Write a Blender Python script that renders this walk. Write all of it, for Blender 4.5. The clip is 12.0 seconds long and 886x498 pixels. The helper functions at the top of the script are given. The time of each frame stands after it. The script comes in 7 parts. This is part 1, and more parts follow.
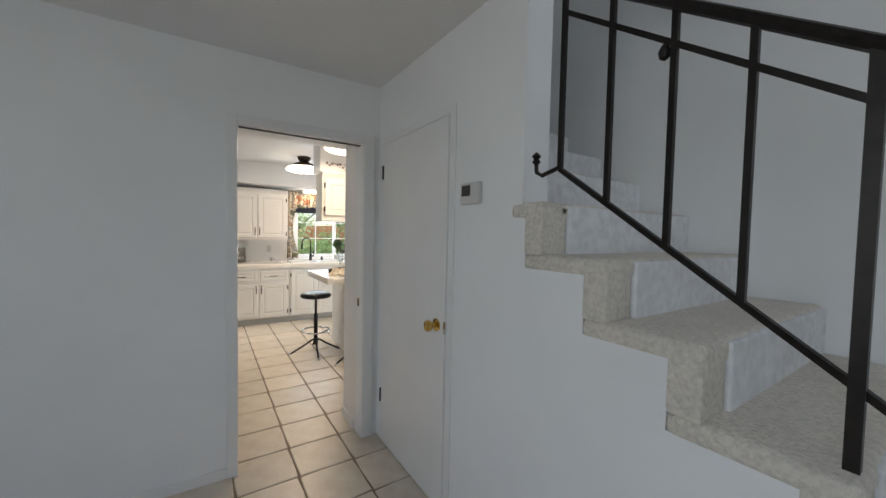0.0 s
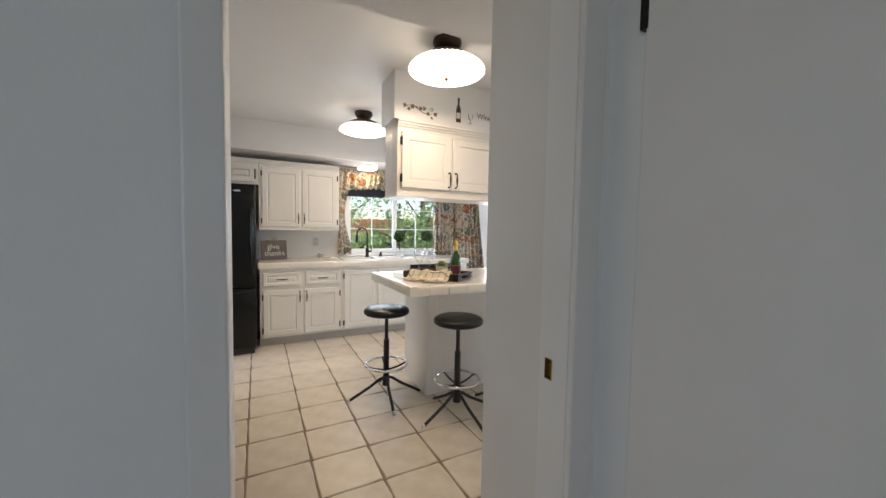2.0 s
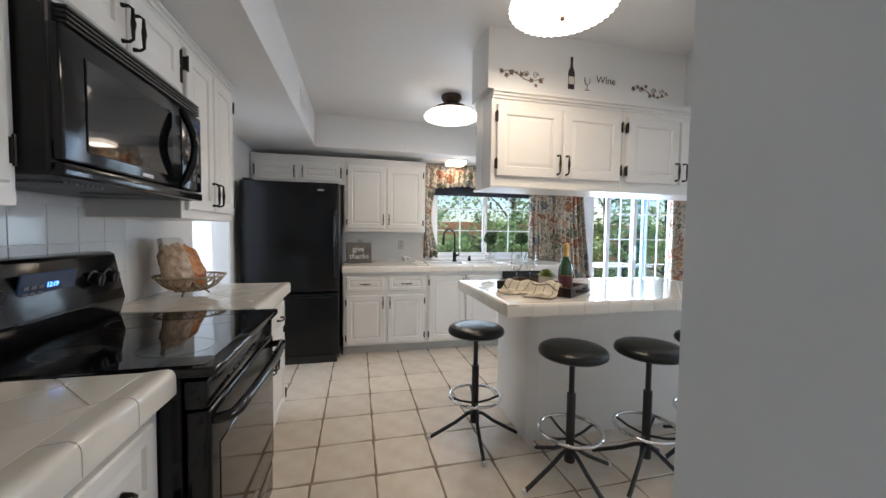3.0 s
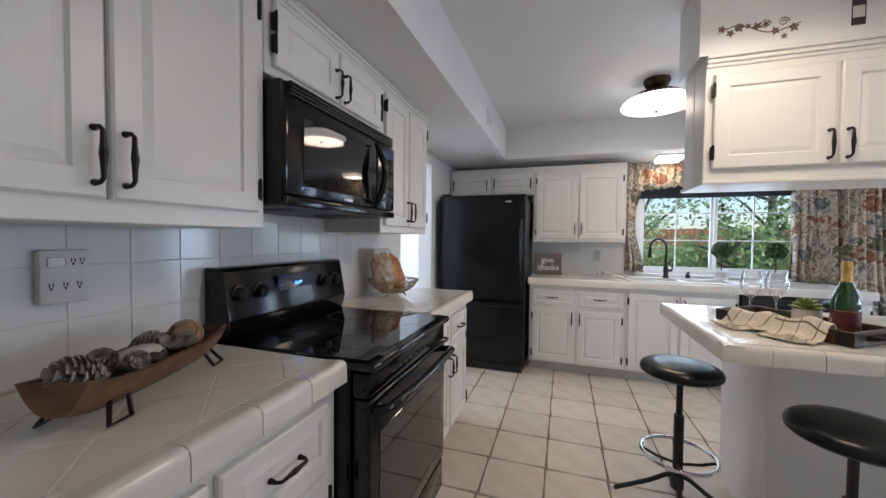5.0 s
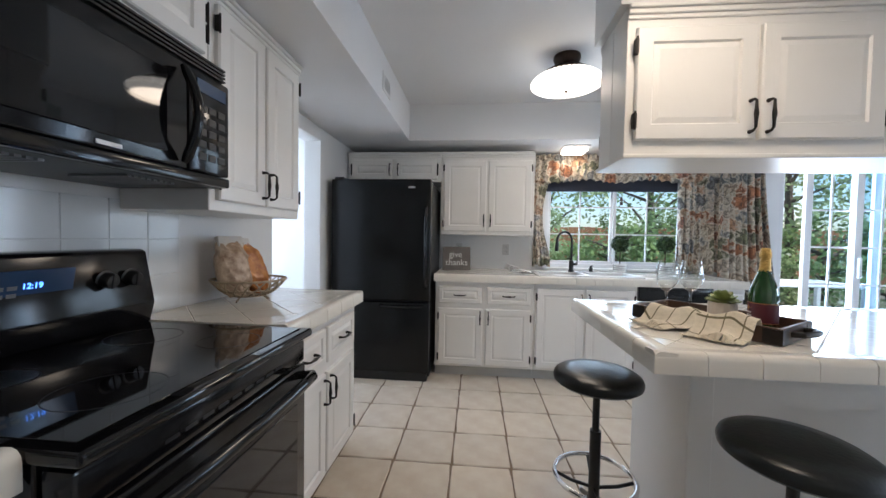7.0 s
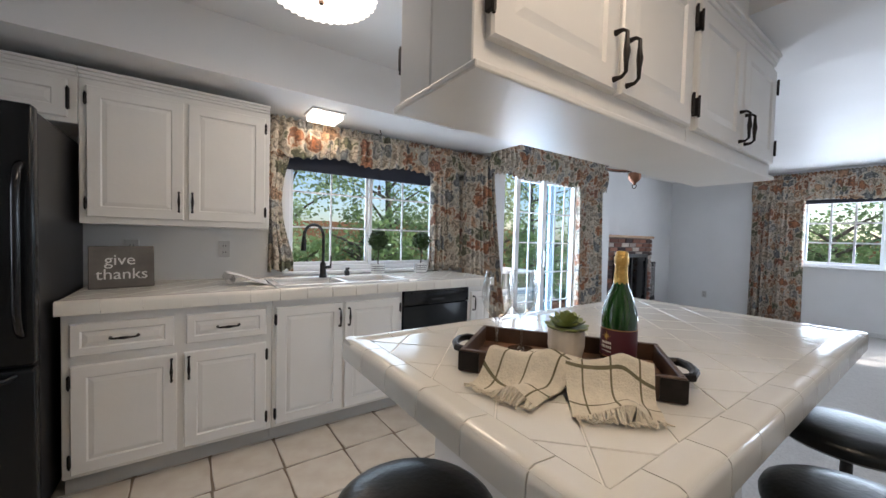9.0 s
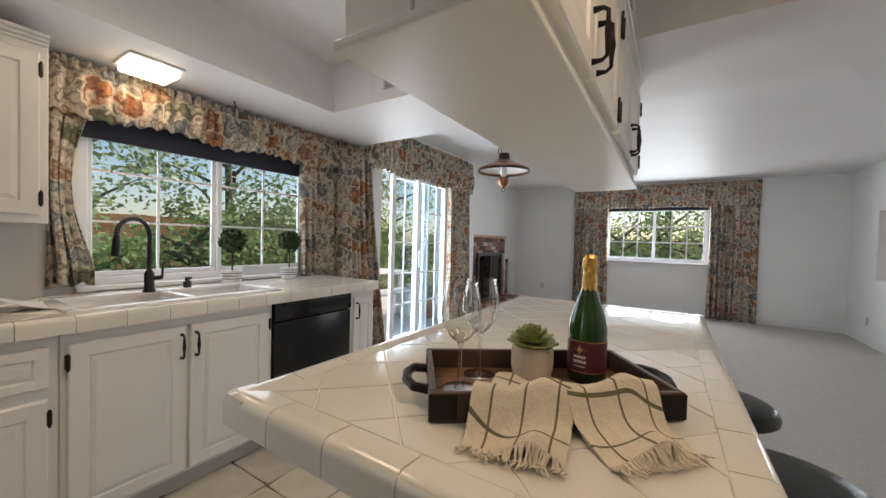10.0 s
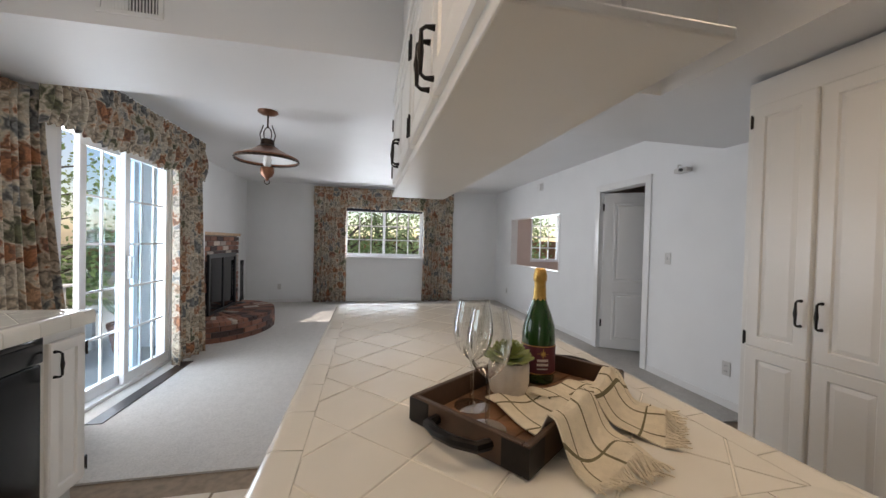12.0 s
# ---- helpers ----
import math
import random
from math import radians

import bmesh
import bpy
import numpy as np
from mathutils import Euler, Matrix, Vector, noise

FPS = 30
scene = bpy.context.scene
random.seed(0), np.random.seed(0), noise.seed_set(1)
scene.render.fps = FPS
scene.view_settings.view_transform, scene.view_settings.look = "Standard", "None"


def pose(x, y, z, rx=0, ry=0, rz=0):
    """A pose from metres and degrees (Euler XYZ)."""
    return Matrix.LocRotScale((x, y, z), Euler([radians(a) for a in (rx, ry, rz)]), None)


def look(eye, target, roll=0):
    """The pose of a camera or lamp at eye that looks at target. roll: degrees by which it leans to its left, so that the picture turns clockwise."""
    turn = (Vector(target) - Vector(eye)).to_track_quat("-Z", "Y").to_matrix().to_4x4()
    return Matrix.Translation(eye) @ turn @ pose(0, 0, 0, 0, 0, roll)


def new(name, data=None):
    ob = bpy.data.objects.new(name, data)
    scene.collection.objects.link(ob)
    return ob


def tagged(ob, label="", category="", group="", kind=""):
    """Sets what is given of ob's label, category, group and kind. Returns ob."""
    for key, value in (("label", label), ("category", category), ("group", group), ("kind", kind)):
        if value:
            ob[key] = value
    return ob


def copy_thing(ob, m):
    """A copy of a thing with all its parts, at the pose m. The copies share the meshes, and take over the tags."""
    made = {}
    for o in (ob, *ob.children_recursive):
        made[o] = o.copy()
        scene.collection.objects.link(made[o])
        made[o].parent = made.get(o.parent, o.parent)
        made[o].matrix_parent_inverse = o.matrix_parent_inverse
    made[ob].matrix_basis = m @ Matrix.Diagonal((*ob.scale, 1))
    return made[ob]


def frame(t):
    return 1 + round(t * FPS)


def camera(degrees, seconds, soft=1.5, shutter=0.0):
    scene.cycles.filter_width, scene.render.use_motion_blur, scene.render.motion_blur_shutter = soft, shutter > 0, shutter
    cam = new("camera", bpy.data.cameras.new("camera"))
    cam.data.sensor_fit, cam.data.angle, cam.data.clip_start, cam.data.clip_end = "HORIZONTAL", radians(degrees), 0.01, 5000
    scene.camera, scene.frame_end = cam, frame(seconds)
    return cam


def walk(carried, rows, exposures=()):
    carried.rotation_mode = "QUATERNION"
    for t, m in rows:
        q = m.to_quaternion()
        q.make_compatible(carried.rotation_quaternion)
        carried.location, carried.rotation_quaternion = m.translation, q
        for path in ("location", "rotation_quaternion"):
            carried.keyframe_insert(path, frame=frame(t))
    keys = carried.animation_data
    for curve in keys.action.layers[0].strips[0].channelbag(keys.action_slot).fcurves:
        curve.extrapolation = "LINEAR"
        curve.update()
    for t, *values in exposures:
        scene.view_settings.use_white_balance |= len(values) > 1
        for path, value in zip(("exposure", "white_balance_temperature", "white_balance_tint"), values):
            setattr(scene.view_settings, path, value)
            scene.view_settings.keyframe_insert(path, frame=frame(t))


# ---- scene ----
cam = camera(102.0, 12.0)
PATH = [
    (0, (0.756, 2.951, 1.426), (1.851, 4.622, 1.345), 1.2),
    (0.5, (0.803, 3.293, 1.381), (1.91, 4.957, 1.295), 1.3),
    (1, (0.827, 3.759, 1.324), (1.927, 5.427, 1.232), 1.2),
    (1.5, (0.853, 4.193, 1.307), (1.926, 5.879, 1.213), 1.3),
    (2, (0.937, 4.648, 1.311), (1.854, 6.423, 1.205), 1.0),
    (2.5, (1.024, 4.981, 1.289), (1.746, 6.843, 1.183), 0.9),
    (3, (1.101, 5.179, 1.287), (1.56, 7.123, 1.192), 0.8),
    (3.5, (1.218, 5.245, 1.302), (1.24, 7.243, 1.219), 0.6),
    (3.7, (1.247, 5.249, 1.294), (1.087, 7.242, 1.225), 0.6),
    (5.5, (1.274, 5.286, 1.307), (0.595, 7.166, 1.237), 0.6),
    (6, (1.283, 5.317, 1.301), (0.568, 7.183, 1.223), 0.7),
    (6.5, (1.299, 5.482, 1.259), (0.659, 7.375, 1.183), 0.9),
    (7, (1.308, 5.758, 1.248), (1.122, 7.748, 1.183), 1.0),
    (7.2, (1.332, 5.848, 1.246), (1.293, 7.847, 1.177), 1.1),
    (9, (1.44, 6.66, 1.253), (2.582, 8.301, 1.188), 1.5),
    (9.5, (1.463, 6.82, 1.248), (2.9, 8.21, 1.189), 1.5),
    (10, (1.448, 6.998, 1.254), (3.139, 8.066, 1.205), 1.6),
    (10.5, (1.478, 7.145, 1.253), (3.347, 7.855, 1.207), 1.5),
    (11, (1.513, 7.289, 1.245), (3.492, 7.575, 1.201), 1.6),
    (11.5, (1.517, 7.419, 1.258), (3.515, 7.338, 1.222), 1.5),
    (12, (1.473, 7.603, 1.289), (3.43, 7.192, 1.256), 1.4),
]
walk(cam, [(t, look(eye, target, roll)) for t, eye, target, roll in PATH],
     [(0, 1.1, 6900, 14), (1.5, 1.0, 6950, 15), (2.5, 0.75, 6550, 15), (3.5, 0.6, 6050, 13), (5.5, 0.5, 6050, 17), (7.0, 0.5, 5950, 14), (9.0, 0.25, 6300, 16), (9.5, 0.02, 7150, 17), (10.0, 0.02, 7250, 17), (10.5, 0.0, 7100, 18), (12, -0.12, 7150, 18)])

# ---- world and light ----
world = bpy.data.worlds.new("sky")
scene.world = world
world.use_nodes = True
wn = world.node_tree.nodes
sky = wn.new("ShaderNodeTexSky")
sky.sky_type = "NISHITA"
sky.sun_disc = False
sky.sun_elevation = radians(42)
sky.sun_rotation = radians(107)
world.node_tree.links.new(sky.outputs[0], wn["Background"].inputs[0])
wn["Background"].inputs[1].default_value = 0.15


def lamp(name, kind, m, energy, color=(1, 1, 1), **more):
    data = bpy.data.lights.new(name, kind)
    data.energy, data.color = energy, color
    if "size" in more:
        data.shape, data.size, data.size_y = more.get("shape", "RECTANGLE"), more["size"], more["size_y"]
    if "radius" in more:
        data.shadow_soft_size = more["radius"]
    ob = new(name, data)
    ob.matrix_world = m
    return ob


SUN = (7.2, -2.2, 6.8)
sun = lamp("sun", "SUN", look(SUN, (0, 0, 0)), 5.0, (1.0, 0.95, 0.87))
sun.data.angle = radians(0.5)
DAY = (0.80, 0.90, 1.0)
WARM = (1.0, 0.80, 0.57)
lamp("sky_window_kitchen", "AREA", pose(2.73, 9.82, 1.42, -90, 0, 0), 9, DAY, size=1.25, size_y=0.72)
lamp("sky_slider", "AREA", pose(4.96, 9.86, 1.05, -90, 0, 0), 74, DAY, size=1.25, size_y=1.9)
lamp("sky_window_far", "AREA", pose(9.48, 7.26, 1.47, -90, 0, -90), 60, DAY, size=1.55, size_y=0.9)
lamp("sky_window_den", "AREA", pose(9.48, 3.1, 1.5, -90, 0, -90), 45, DAY, size=1.4, size_y=1.0)
# Added fill from an unseen west window; brightens the hall's right wall.
lamp("fill_entry", "AREA", pose(-1.66, 2.6, 1.55, 90, 0, -90), 10, DAY, size=1.6, size_y=1.6)
# Added stairwell fill; its high window is never in view.
lamp("fill_stair", "AREA", pose(2.35, 0.36, 3.6, 90, 0, 0), 6, DAY, size=0.8, size_y=1.0)
# Added lamp that makes the side doorway look daylit; no source in view.
lamp("fill_laundry", "AREA", pose(-2.02, 8.3, 1.5, 90, 0, -90), 30, DAY, size=0.9, size_y=1.1)
for x, y in ((1.97, 6.64), (1.88, 8.24)):
    lamp("ceiling_bulb", "AREA", pose(x, y, 2.234), 5.0, WARM, shape="DISK", size=0.42, size_y=0.42)
lamp("sink_bulb", "AREA", pose(2.23, 9.36, 2.082), 1.4, WARM, size=0.2, size_y=0.2)


# ---- materials ----
def mat(name, color, rough=0.5, metal=0.0, vary=0.06, scale=6.0, bump=0.0, bump_scale=60.0, other=None, mix_scale=2.0, rand=0.0, spec=0.5, coat=0.0):
    m = bpy.data.materials.new(name)
    m.use_nodes = True
    n, l = m.node_tree.nodes, m.node_tree.links
    b = n["Principled BSDF"]
    b.inputs["Metallic"].default_value = metal
    b.inputs["Roughness"].default_value = rough
    b.inputs["Specular IOR Level"].default_value = spec
    b.inputs["Coat Weight"].default_value = coat
    tc = n.new("ShaderNodeTexCoord")
    n1 = n.new("ShaderNodeTexNoise")
    n1.inputs["Scale"].default_value = scale
    n1.inputs["Detail"].default_value = 5
    l.new(tc.outputs["Object"], n1.inputs["Vector"])
    ramp = n.new("ShaderNodeValToRGB")
    c = color
    d = other or tuple(v * (1 - 2 * vary) for v in c)
    ramp.color_ramp.elements[0].color = (*d, 1)
    ramp.color_ramp.elements[1].color = (*c, 1)
    ramp.color_ramp.elements[0].position, ramp.color_ramp.elements[1].position = 0.3, 0.62
    l.new(n1.outputs["Fac"], ramp.inputs[0])
    out = ramp.outputs[0]
    n2 = n.new("ShaderNodeTexNoise")
    n2.inputs["Scale"].default_value = scale / 7
    l.new(tc.outputs["Object"], n2.inputs["Vector"])
    hsv = n.new("ShaderNodeHueSaturation")
    mr = n.new("ShaderNodeMapRange")
    mr.inputs["To Min"].default_value, mr.inputs["To Max"].default_value = 1 - vary, 1 + vary
    l.new(n2.outputs["Fac"], mr.inputs["Value"])
    val = mr.outputs[0]
    if rand:
        oi = n.new("ShaderNodeObjectInfo")
        mr2 = n.new("ShaderNodeMapRange")
        mr2.inputs["To Min"].default_value, mr2.inputs["To Max"].default_value = 1 - rand, 1 + rand
        l.new(oi.outputs["Random"], mr2.inputs["Value"])
        mu = n.new("ShaderNodeMath")
        mu.operation = "MULTIPLY"
        l.new(val, mu.inputs[0])
        l.new(mr2.outputs[0], mu.inputs[1])
        val = mu.outputs[0]
    l.new(val, hsv.inputs["Value"])
    l.new(out, hsv.inputs["Color"])
    l.new(hsv.outputs[0], b.inputs["Base Color"])
    if bump:
        n3 = n.new("ShaderNodeTexNoise")
        n3.inputs["Scale"].default_value = bump_scale
        n3.inputs["Detail"].default_value = 4
        l.new(tc.outputs["Object"], n3.inputs["Vector"])
        bp = n.new("ShaderNodeBump")
        bp.inputs["Strength"].default_value = bump
        bp.inputs["Distance"].default_value = 0.01
        l.new(n3.outputs["Fac"], bp.inputs["Height"])
        l.new(bp.outputs[0], b.inputs["Normal"])
    return m


def emit(name, color, strength):
    m = bpy.data.materials.new(name)
    m.use_nodes = True
    b = m.node_tree.nodes["Principled BSDF"]
    b.inputs["Base Color"].default_value = (*color, 1)
    b.inputs["Emission Color"].default_value = (*color, 1)
    b.inputs["Emission Strength"].default_value = strength
    return m


def pane_mat(name, tint=(1, 1, 1), gloss=1.0, blend=0.12):
    m = bpy.data.materials.new(name)
    m.use_nodes = True
    n, l = m.node_tree.nodes, m.node_tree.links
    n.remove(n["Principled BSDF"])
    tr, gl, mx, fr = n.new("ShaderNodeBsdfTransparent"), n.new("ShaderNodeBsdfGlossy"), n.new("ShaderNodeMixShader"), n.new("ShaderNodeLayerWeight")
    tr.inputs[0].default_value = (*tint, 1)
    gl.inputs["Roughness"].default_value = 0.02
    fr.inputs[0].default_value = blend
    cap = n.new("ShaderNodeMath")
    cap.operation = "MULTIPLY"
    cap.inputs[1].default_value = gloss
    l.new(fr.outputs["Facing"], cap.inputs[0])
    l.new(cap.outputs[0], mx.inputs[0])
    l.new(tr.outputs[0], mx.inputs[1])
    l.new(gl.outputs[0], mx.inputs[2])
    l.new(mx.outputs[0], n["Material Output"].inputs[0])
    return m


def leaf_mat(name, color, through_color):
    """Thin leaves that let part of the sunlight through."""
    m = bpy.data.materials.new(name)
    m.use_nodes = True
    n, l = m.node_tree.nodes, m.node_tree.links
    b, out = n["Principled BSDF"], n["Material Output"]
    b.inputs["Roughness"].default_value = 0.45
    geo = n.new("ShaderNodeNewGeometry")
    hue = n.new("ShaderNodeHueSaturation")
    hue.inputs["Color"].default_value = (*color, 1)
    span = n.new("ShaderNodeMapRange")
    span.inputs["To Min"].default_value, span.inputs["To Max"].default_value = 0.55, 1.5
    l.new(geo.outputs["Random Per Island"], span.inputs["Value"])
    l.new(span.outputs[0], hue.inputs["Value"])
    l.new(hue.outputs[0], b.inputs["Base Color"])
    tr = n.new("ShaderNodeBsdfTranslucent")
    tr.inputs["Color"].default_value = (*through_color, 1)
    mix = n.new("ShaderNodeMixShader")
    mix.inputs[0].default_value = 0.45
    l.new(b.outputs[0], mix.inputs[1])
    l.new(tr.outputs[0], mix.inputs[2])
    l.new(mix.outputs[0], out.inputs["Surface"])
    return m


def floral(name):
    """Cream cotton with a print of rust, peach, slate and olive flowers."""
    m = bpy.data.materials.new(name)
    m.use_nodes = True
    n, l = m.node_tree.nodes, m.node_tree.links
    b = n["Principled BSDF"]
    b.inputs["Roughness"].default_value = 0.85
    b.inputs["Specular IOR Level"].default_value = 0.2
    tc = n.new("ShaderNodeTexCoord")
    warp = n.new("ShaderNodeTexNoise")
    warp.inputs["Scale"].default_value = 14
    l.new(tc.outputs["Object"], warp.inputs["Vector"])
    add = n.new("ShaderNodeVectorMath")
    add.operation = "MULTIPLY_ADD"
    add.inputs[1].default_value = (0.15, 0.15, 0.15)
    l.new(warp.outputs["Color"], add.inputs[0])
    l.new(tc.outputs["Object"], add.inputs[2])
    v1 = n.new("ShaderNodeTexVoronoi")
    v1.inputs["Scale"].default_value = 8.5
    l.new(add.outputs[0], v1.inputs["Vector"])
    ramp = n.new("ShaderNodeValToRGB")
    ramp.color_ramp.interpolation = "CONSTANT"
    cols = [(0.0, (0.58, 0.50, 0.40)), (0.20, (0.48, 0.22, 0.12)), (0.34, (0.60, 0.38, 0.24)), (0.52, (0.26, 0.27, 0.27)), (0.63, (0.55, 0.45, 0.34)), (0.74, (0.22, 0.22, 0.14)), (0.85, (0.46, 0.45, 0.42)), (0.94, (0.44, 0.22, 0.15))]
    e = ramp.color_ramp.elements
    e[0].position, e[0].color = cols[0][0], (*cols[0][1], 1)
    e[1].position, e[1].color = cols[1][0], (*cols[1][1], 1)
    for p, c in cols[2:]:
        k = e.new(p)
        k.color = (*c, 1)
    sep = n.new("ShaderNodeSeparateColor")
    l.new(v1.outputs["Color"], sep.inputs[0])
    l.new(sep.outputs[0], ramp.inputs[0])
    v2 = n.new("ShaderNodeTexVoronoi")
    v2.feature = "DISTANCE_TO_EDGE"
    v2.inputs["Scale"].default_value = 8.5
    l.new(add.outputs[0], v2.inputs["Vector"])
    edge = n.new("ShaderNodeMapRange")
    edge.inputs["From Min"].default_value, edge.inputs["From Max"].default_value = 0.015, 0.13
    edge.inputs["To Min"].default_value, edge.inputs["To Max"].default_value = 1, 0.0
    l.new(v2.outputs["Distance"], edge.inputs["Value"])
    mx = n.new("ShaderNodeMix")
    mx.data_type = "RGBA"
    l.new(edge.outputs[0], mx.inputs["Factor"])
    l.new(ramp.outputs[0], mx.inputs["A"])
    mx.inputs["B"].default_value = (0.64, 0.57, 0.46, 1)
    line = n.new("ShaderNodeMapRange")
    line.inputs["From Min"].default_value, line.inputs["From Max"].default_value = 0.10, 0.18
    line.inputs["To Min"].default_value, line.inputs["To Max"].default_value = 0.0, 0.62
    ridge = n.new("ShaderNodeMath")
    ridge.operation = "PINGPONG"
    ridge.inputs[1].default_value = 0.20
    l.new(v2.outputs["Distance"], ridge.inputs[0])
    l.new(ridge.outputs[0], line.inputs["Value"])
    ink = n.new("ShaderNodeMix")
    ink.data_type = "RGBA"
    l.new(line.outputs[0], ink.inputs["Factor"])
    l.new(mx.outputs["Result"], ink.inputs["A"])
    ink.inputs["B"].default_value = (0.085, 0.075, 0.07, 1)
    v3 = n.new("ShaderNodeTexVoronoi")
    v3.inputs["Scale"].default_value = 48
    l.new(add.outputs[0], v3.inputs["Vector"])
    pet = n.new("ShaderNodeMapRange")
    pet.inputs["From Min"].default_value, pet.inputs["From Max"].default_value = 0.15, 0.75
    pet.inputs["To Min"].default_value, pet.inputs["To Max"].default_value = 1.12, 0.7
    l.new(v3.outputs["Distance"], pet.inputs["Value"])
    hsv = n.new("ShaderNodeHueSaturation")
    l.new(pet.outputs[0], hsv.inputs["Value"])
    l.new(ink.outputs["Result"], hsv.inputs["Color"])
    l.new(hsv.outputs[0], b.inputs["Base Color"])
    b.inputs["Transmission Weight"].default_value = 0.0
    return m


M = {}
M["wall"] = mat("wall_paint", (0.84, 0.85, 0.85), 0.6, vary=0.015, scale=3, bump=0.06, bump_scale=150)
M["wall_gloss"] = mat("kitchen_wall_paint", (0.79, 0.79, 0.775), 0.3, vary=0.015, scale=3, bump=0.05, bump_scale=25)
# Den walls: the orange light on them is mixed into this beige-pink.
M["den_wall"] = mat("den_wall_orange_lit", (0.62, 0.50, 0.45), 0.6, vary=0.02, scale=3)
M["ceiling"] = mat("ceiling_paint", (0.80, 0.80, 0.80), 0.5, vary=0.015, scale=2, bump=0.05, bump_scale=20)
M["trim"] = mat("trim_paint", (0.80, 0.80, 0.79), 0.3, vary=0.015, scale=4)
M["cab"] = mat("cabinet_paint", (0.80, 0.785, 0.75), 0.32, vary=0.015, scale=4, bump=0.03, bump_scale=40)
# Toe kicks are greyer than the cabinet fronts.
M["toe"] = mat("toe_kick_grey", (0.50, 0.50, 0.48), 0.5, vary=0.05)
M["iron"] = mat("dark_iron", (0.022, 0.018, 0.016), 0.4, 0.6, vary=0.2, scale=40)
M["bronze"] = mat("bronze", (0.055, 0.035, 0.025), 0.35, 0.8, vary=0.2, scale=30)
M["copper"] = mat("aged_copper", (0.30, 0.14, 0.085), 0.3, 0.9, vary=0.15, scale=25)
M["chrome"] = mat("chrome", (0.75, 0.75, 0.76), 0.12, 1.0, vary=0.02)
M["brass"] = mat("brass", (0.65, 0.42, 0.12), 0.15, 1.0, vary=0.05)
M["black"] = mat("black_enamel", (0.006, 0.006, 0.007), 0.14, spec=0.38, vary=0.1, scale=8)
M["black_matte"] = mat("black_plastic", (0.012, 0.012, 0.013), 0.4, vary=0.1, scale=20)
M["black_glass"] = mat("black_glass", (0.005, 0.005, 0.006), 0.04, vary=0.02)
M["fridge"] = mat("fridge_black", (0.006, 0.007, 0.008), 0.2, spec=0.3, vary=0.05, scale=30, bump=0.05, bump_scale=300)
M["vinyl"] = mat("black_vinyl", (0.009, 0.011, 0.011), 0.28, spec=0.35, vary=0.15, scale=15, bump=0.1, bump_scale=80)
M["grout"] = mat("floor_grout", (0.27, 0.20, 0.14), 0.9, vary=0.15, scale=20)
M["tile"] = mat("floor_tile", (0.70, 0.63, 0.53), 0.3, vary=0.05, scale=9, other=(0.62, 0.53, 0.43), bump=0.05, bump_scale=25, rand=0.06)
M["wgrout"] = mat("white_grout", (0.80, 0.76, 0.68), 0.8, vary=0.05, scale=20)
M["wtile"] = mat("counter_tile", (0.76, 0.73, 0.66), 0.1, vary=0.02, scale=8, bump=0.04, bump_scale=14, rand=0.025)
M["bgrout"] = mat("backsplash_grout", (0.72, 0.72, 0.70), 0.6, vary=0.03, scale=20)
M["btile"] = mat("backsplash_tile", (0.74, 0.75, 0.74), 0.12, vary=0.02, scale=8, bump=0.03, bump_scale=12, rand=0.012)
M["carpet"] = mat("carpet_loop", (0.56, 0.54, 0.51), 0.95, vary=0.08, scale=90, bump=0.6, bump_scale=140, spec=0.1)
M["stair_carpet"] = mat("stair_carpet", (0.78, 0.73, 0.65), 0.95, vary=0.10, scale=70, bump=0.9, bump_scale=110, spec=0.1)
M["riser"] = mat("riser_carpet", (0.78, 0.79, 0.80), 0.9, vary=0.08, scale=25, bump=0.4, bump_scale=60, spec=0.1)
M["floral"] = floral("floral_cotton")
M["lining"] = mat("curtain_lining", (0.62, 0.52, 0.38), 0.85, vary=0.05)
M["blind"] = mat("navy_blind", (0.03, 0.035, 0.055), 0.7, vary=0.08)
M["vinyl_white"] = mat("window_vinyl", (0.80, 0.81, 0.82), 0.35, vary=0.01)
M["pane"] = pane_mat("window_glass", (0.93, 0.98, 1), 0.15)
# Blue haze and reflection on the patio door are put into the tint.
M["door_pane"] = pane_mat("patio_door_glass_haze", (0.80, 0.89, 0.95), 0.15)
M["wineglass"] = pane_mat("wine_glass", (0.97, 0.98, 0.97), 1.0, 0.45)
M["shade"] = emit("lamp_glass", (1.0, 0.92, 0.78), 2.0)
M["panel_light"] = emit("lamp_panel", (1.0, 0.88, 0.70), 3.5)
M["brick"] = mat("brick", (0.30, 0.13, 0.085), 0.8, vary=0.15, scale=14, other=(0.17, 0.085, 0.065), bump=0.5, bump_scale=50, rand=0.35)
M["brick_pale"] = mat("brick_pale", (0.50, 0.42, 0.36), 0.8, vary=0.15, scale=14, bump=0.5, bump_scale=50, rand=0.2)
M["brick_dark"] = mat("brick_dark", (0.09, 0.055, 0.05), 0.8, vary=0.15, scale=14, bump=0.5, bump_scale=50, rand=0.3)
M["mortar"] = mat("mortar", (0.20, 0.17, 0.15), 0.95, vary=0.15, scale=20)
M["soot"] = mat("soot", (0.012, 0.011, 0.010), 0.9, vary=0.3)
M["oak"] = mat("pale_wood", (0.52, 0.33, 0.19), 0.5, vary=0.1, scale=12)
M["walnut"] = mat("walnut", (0.22, 0.105, 0.048), 0.45, vary=0.2, scale=18, other=(0.075, 0.035, 0.018), bump=0.15, bump_scale=60)
M["walnut_dark"] = mat("walnut_dark", (0.085, 0.044, 0.024), 0.5, vary=0.2, scale=18)
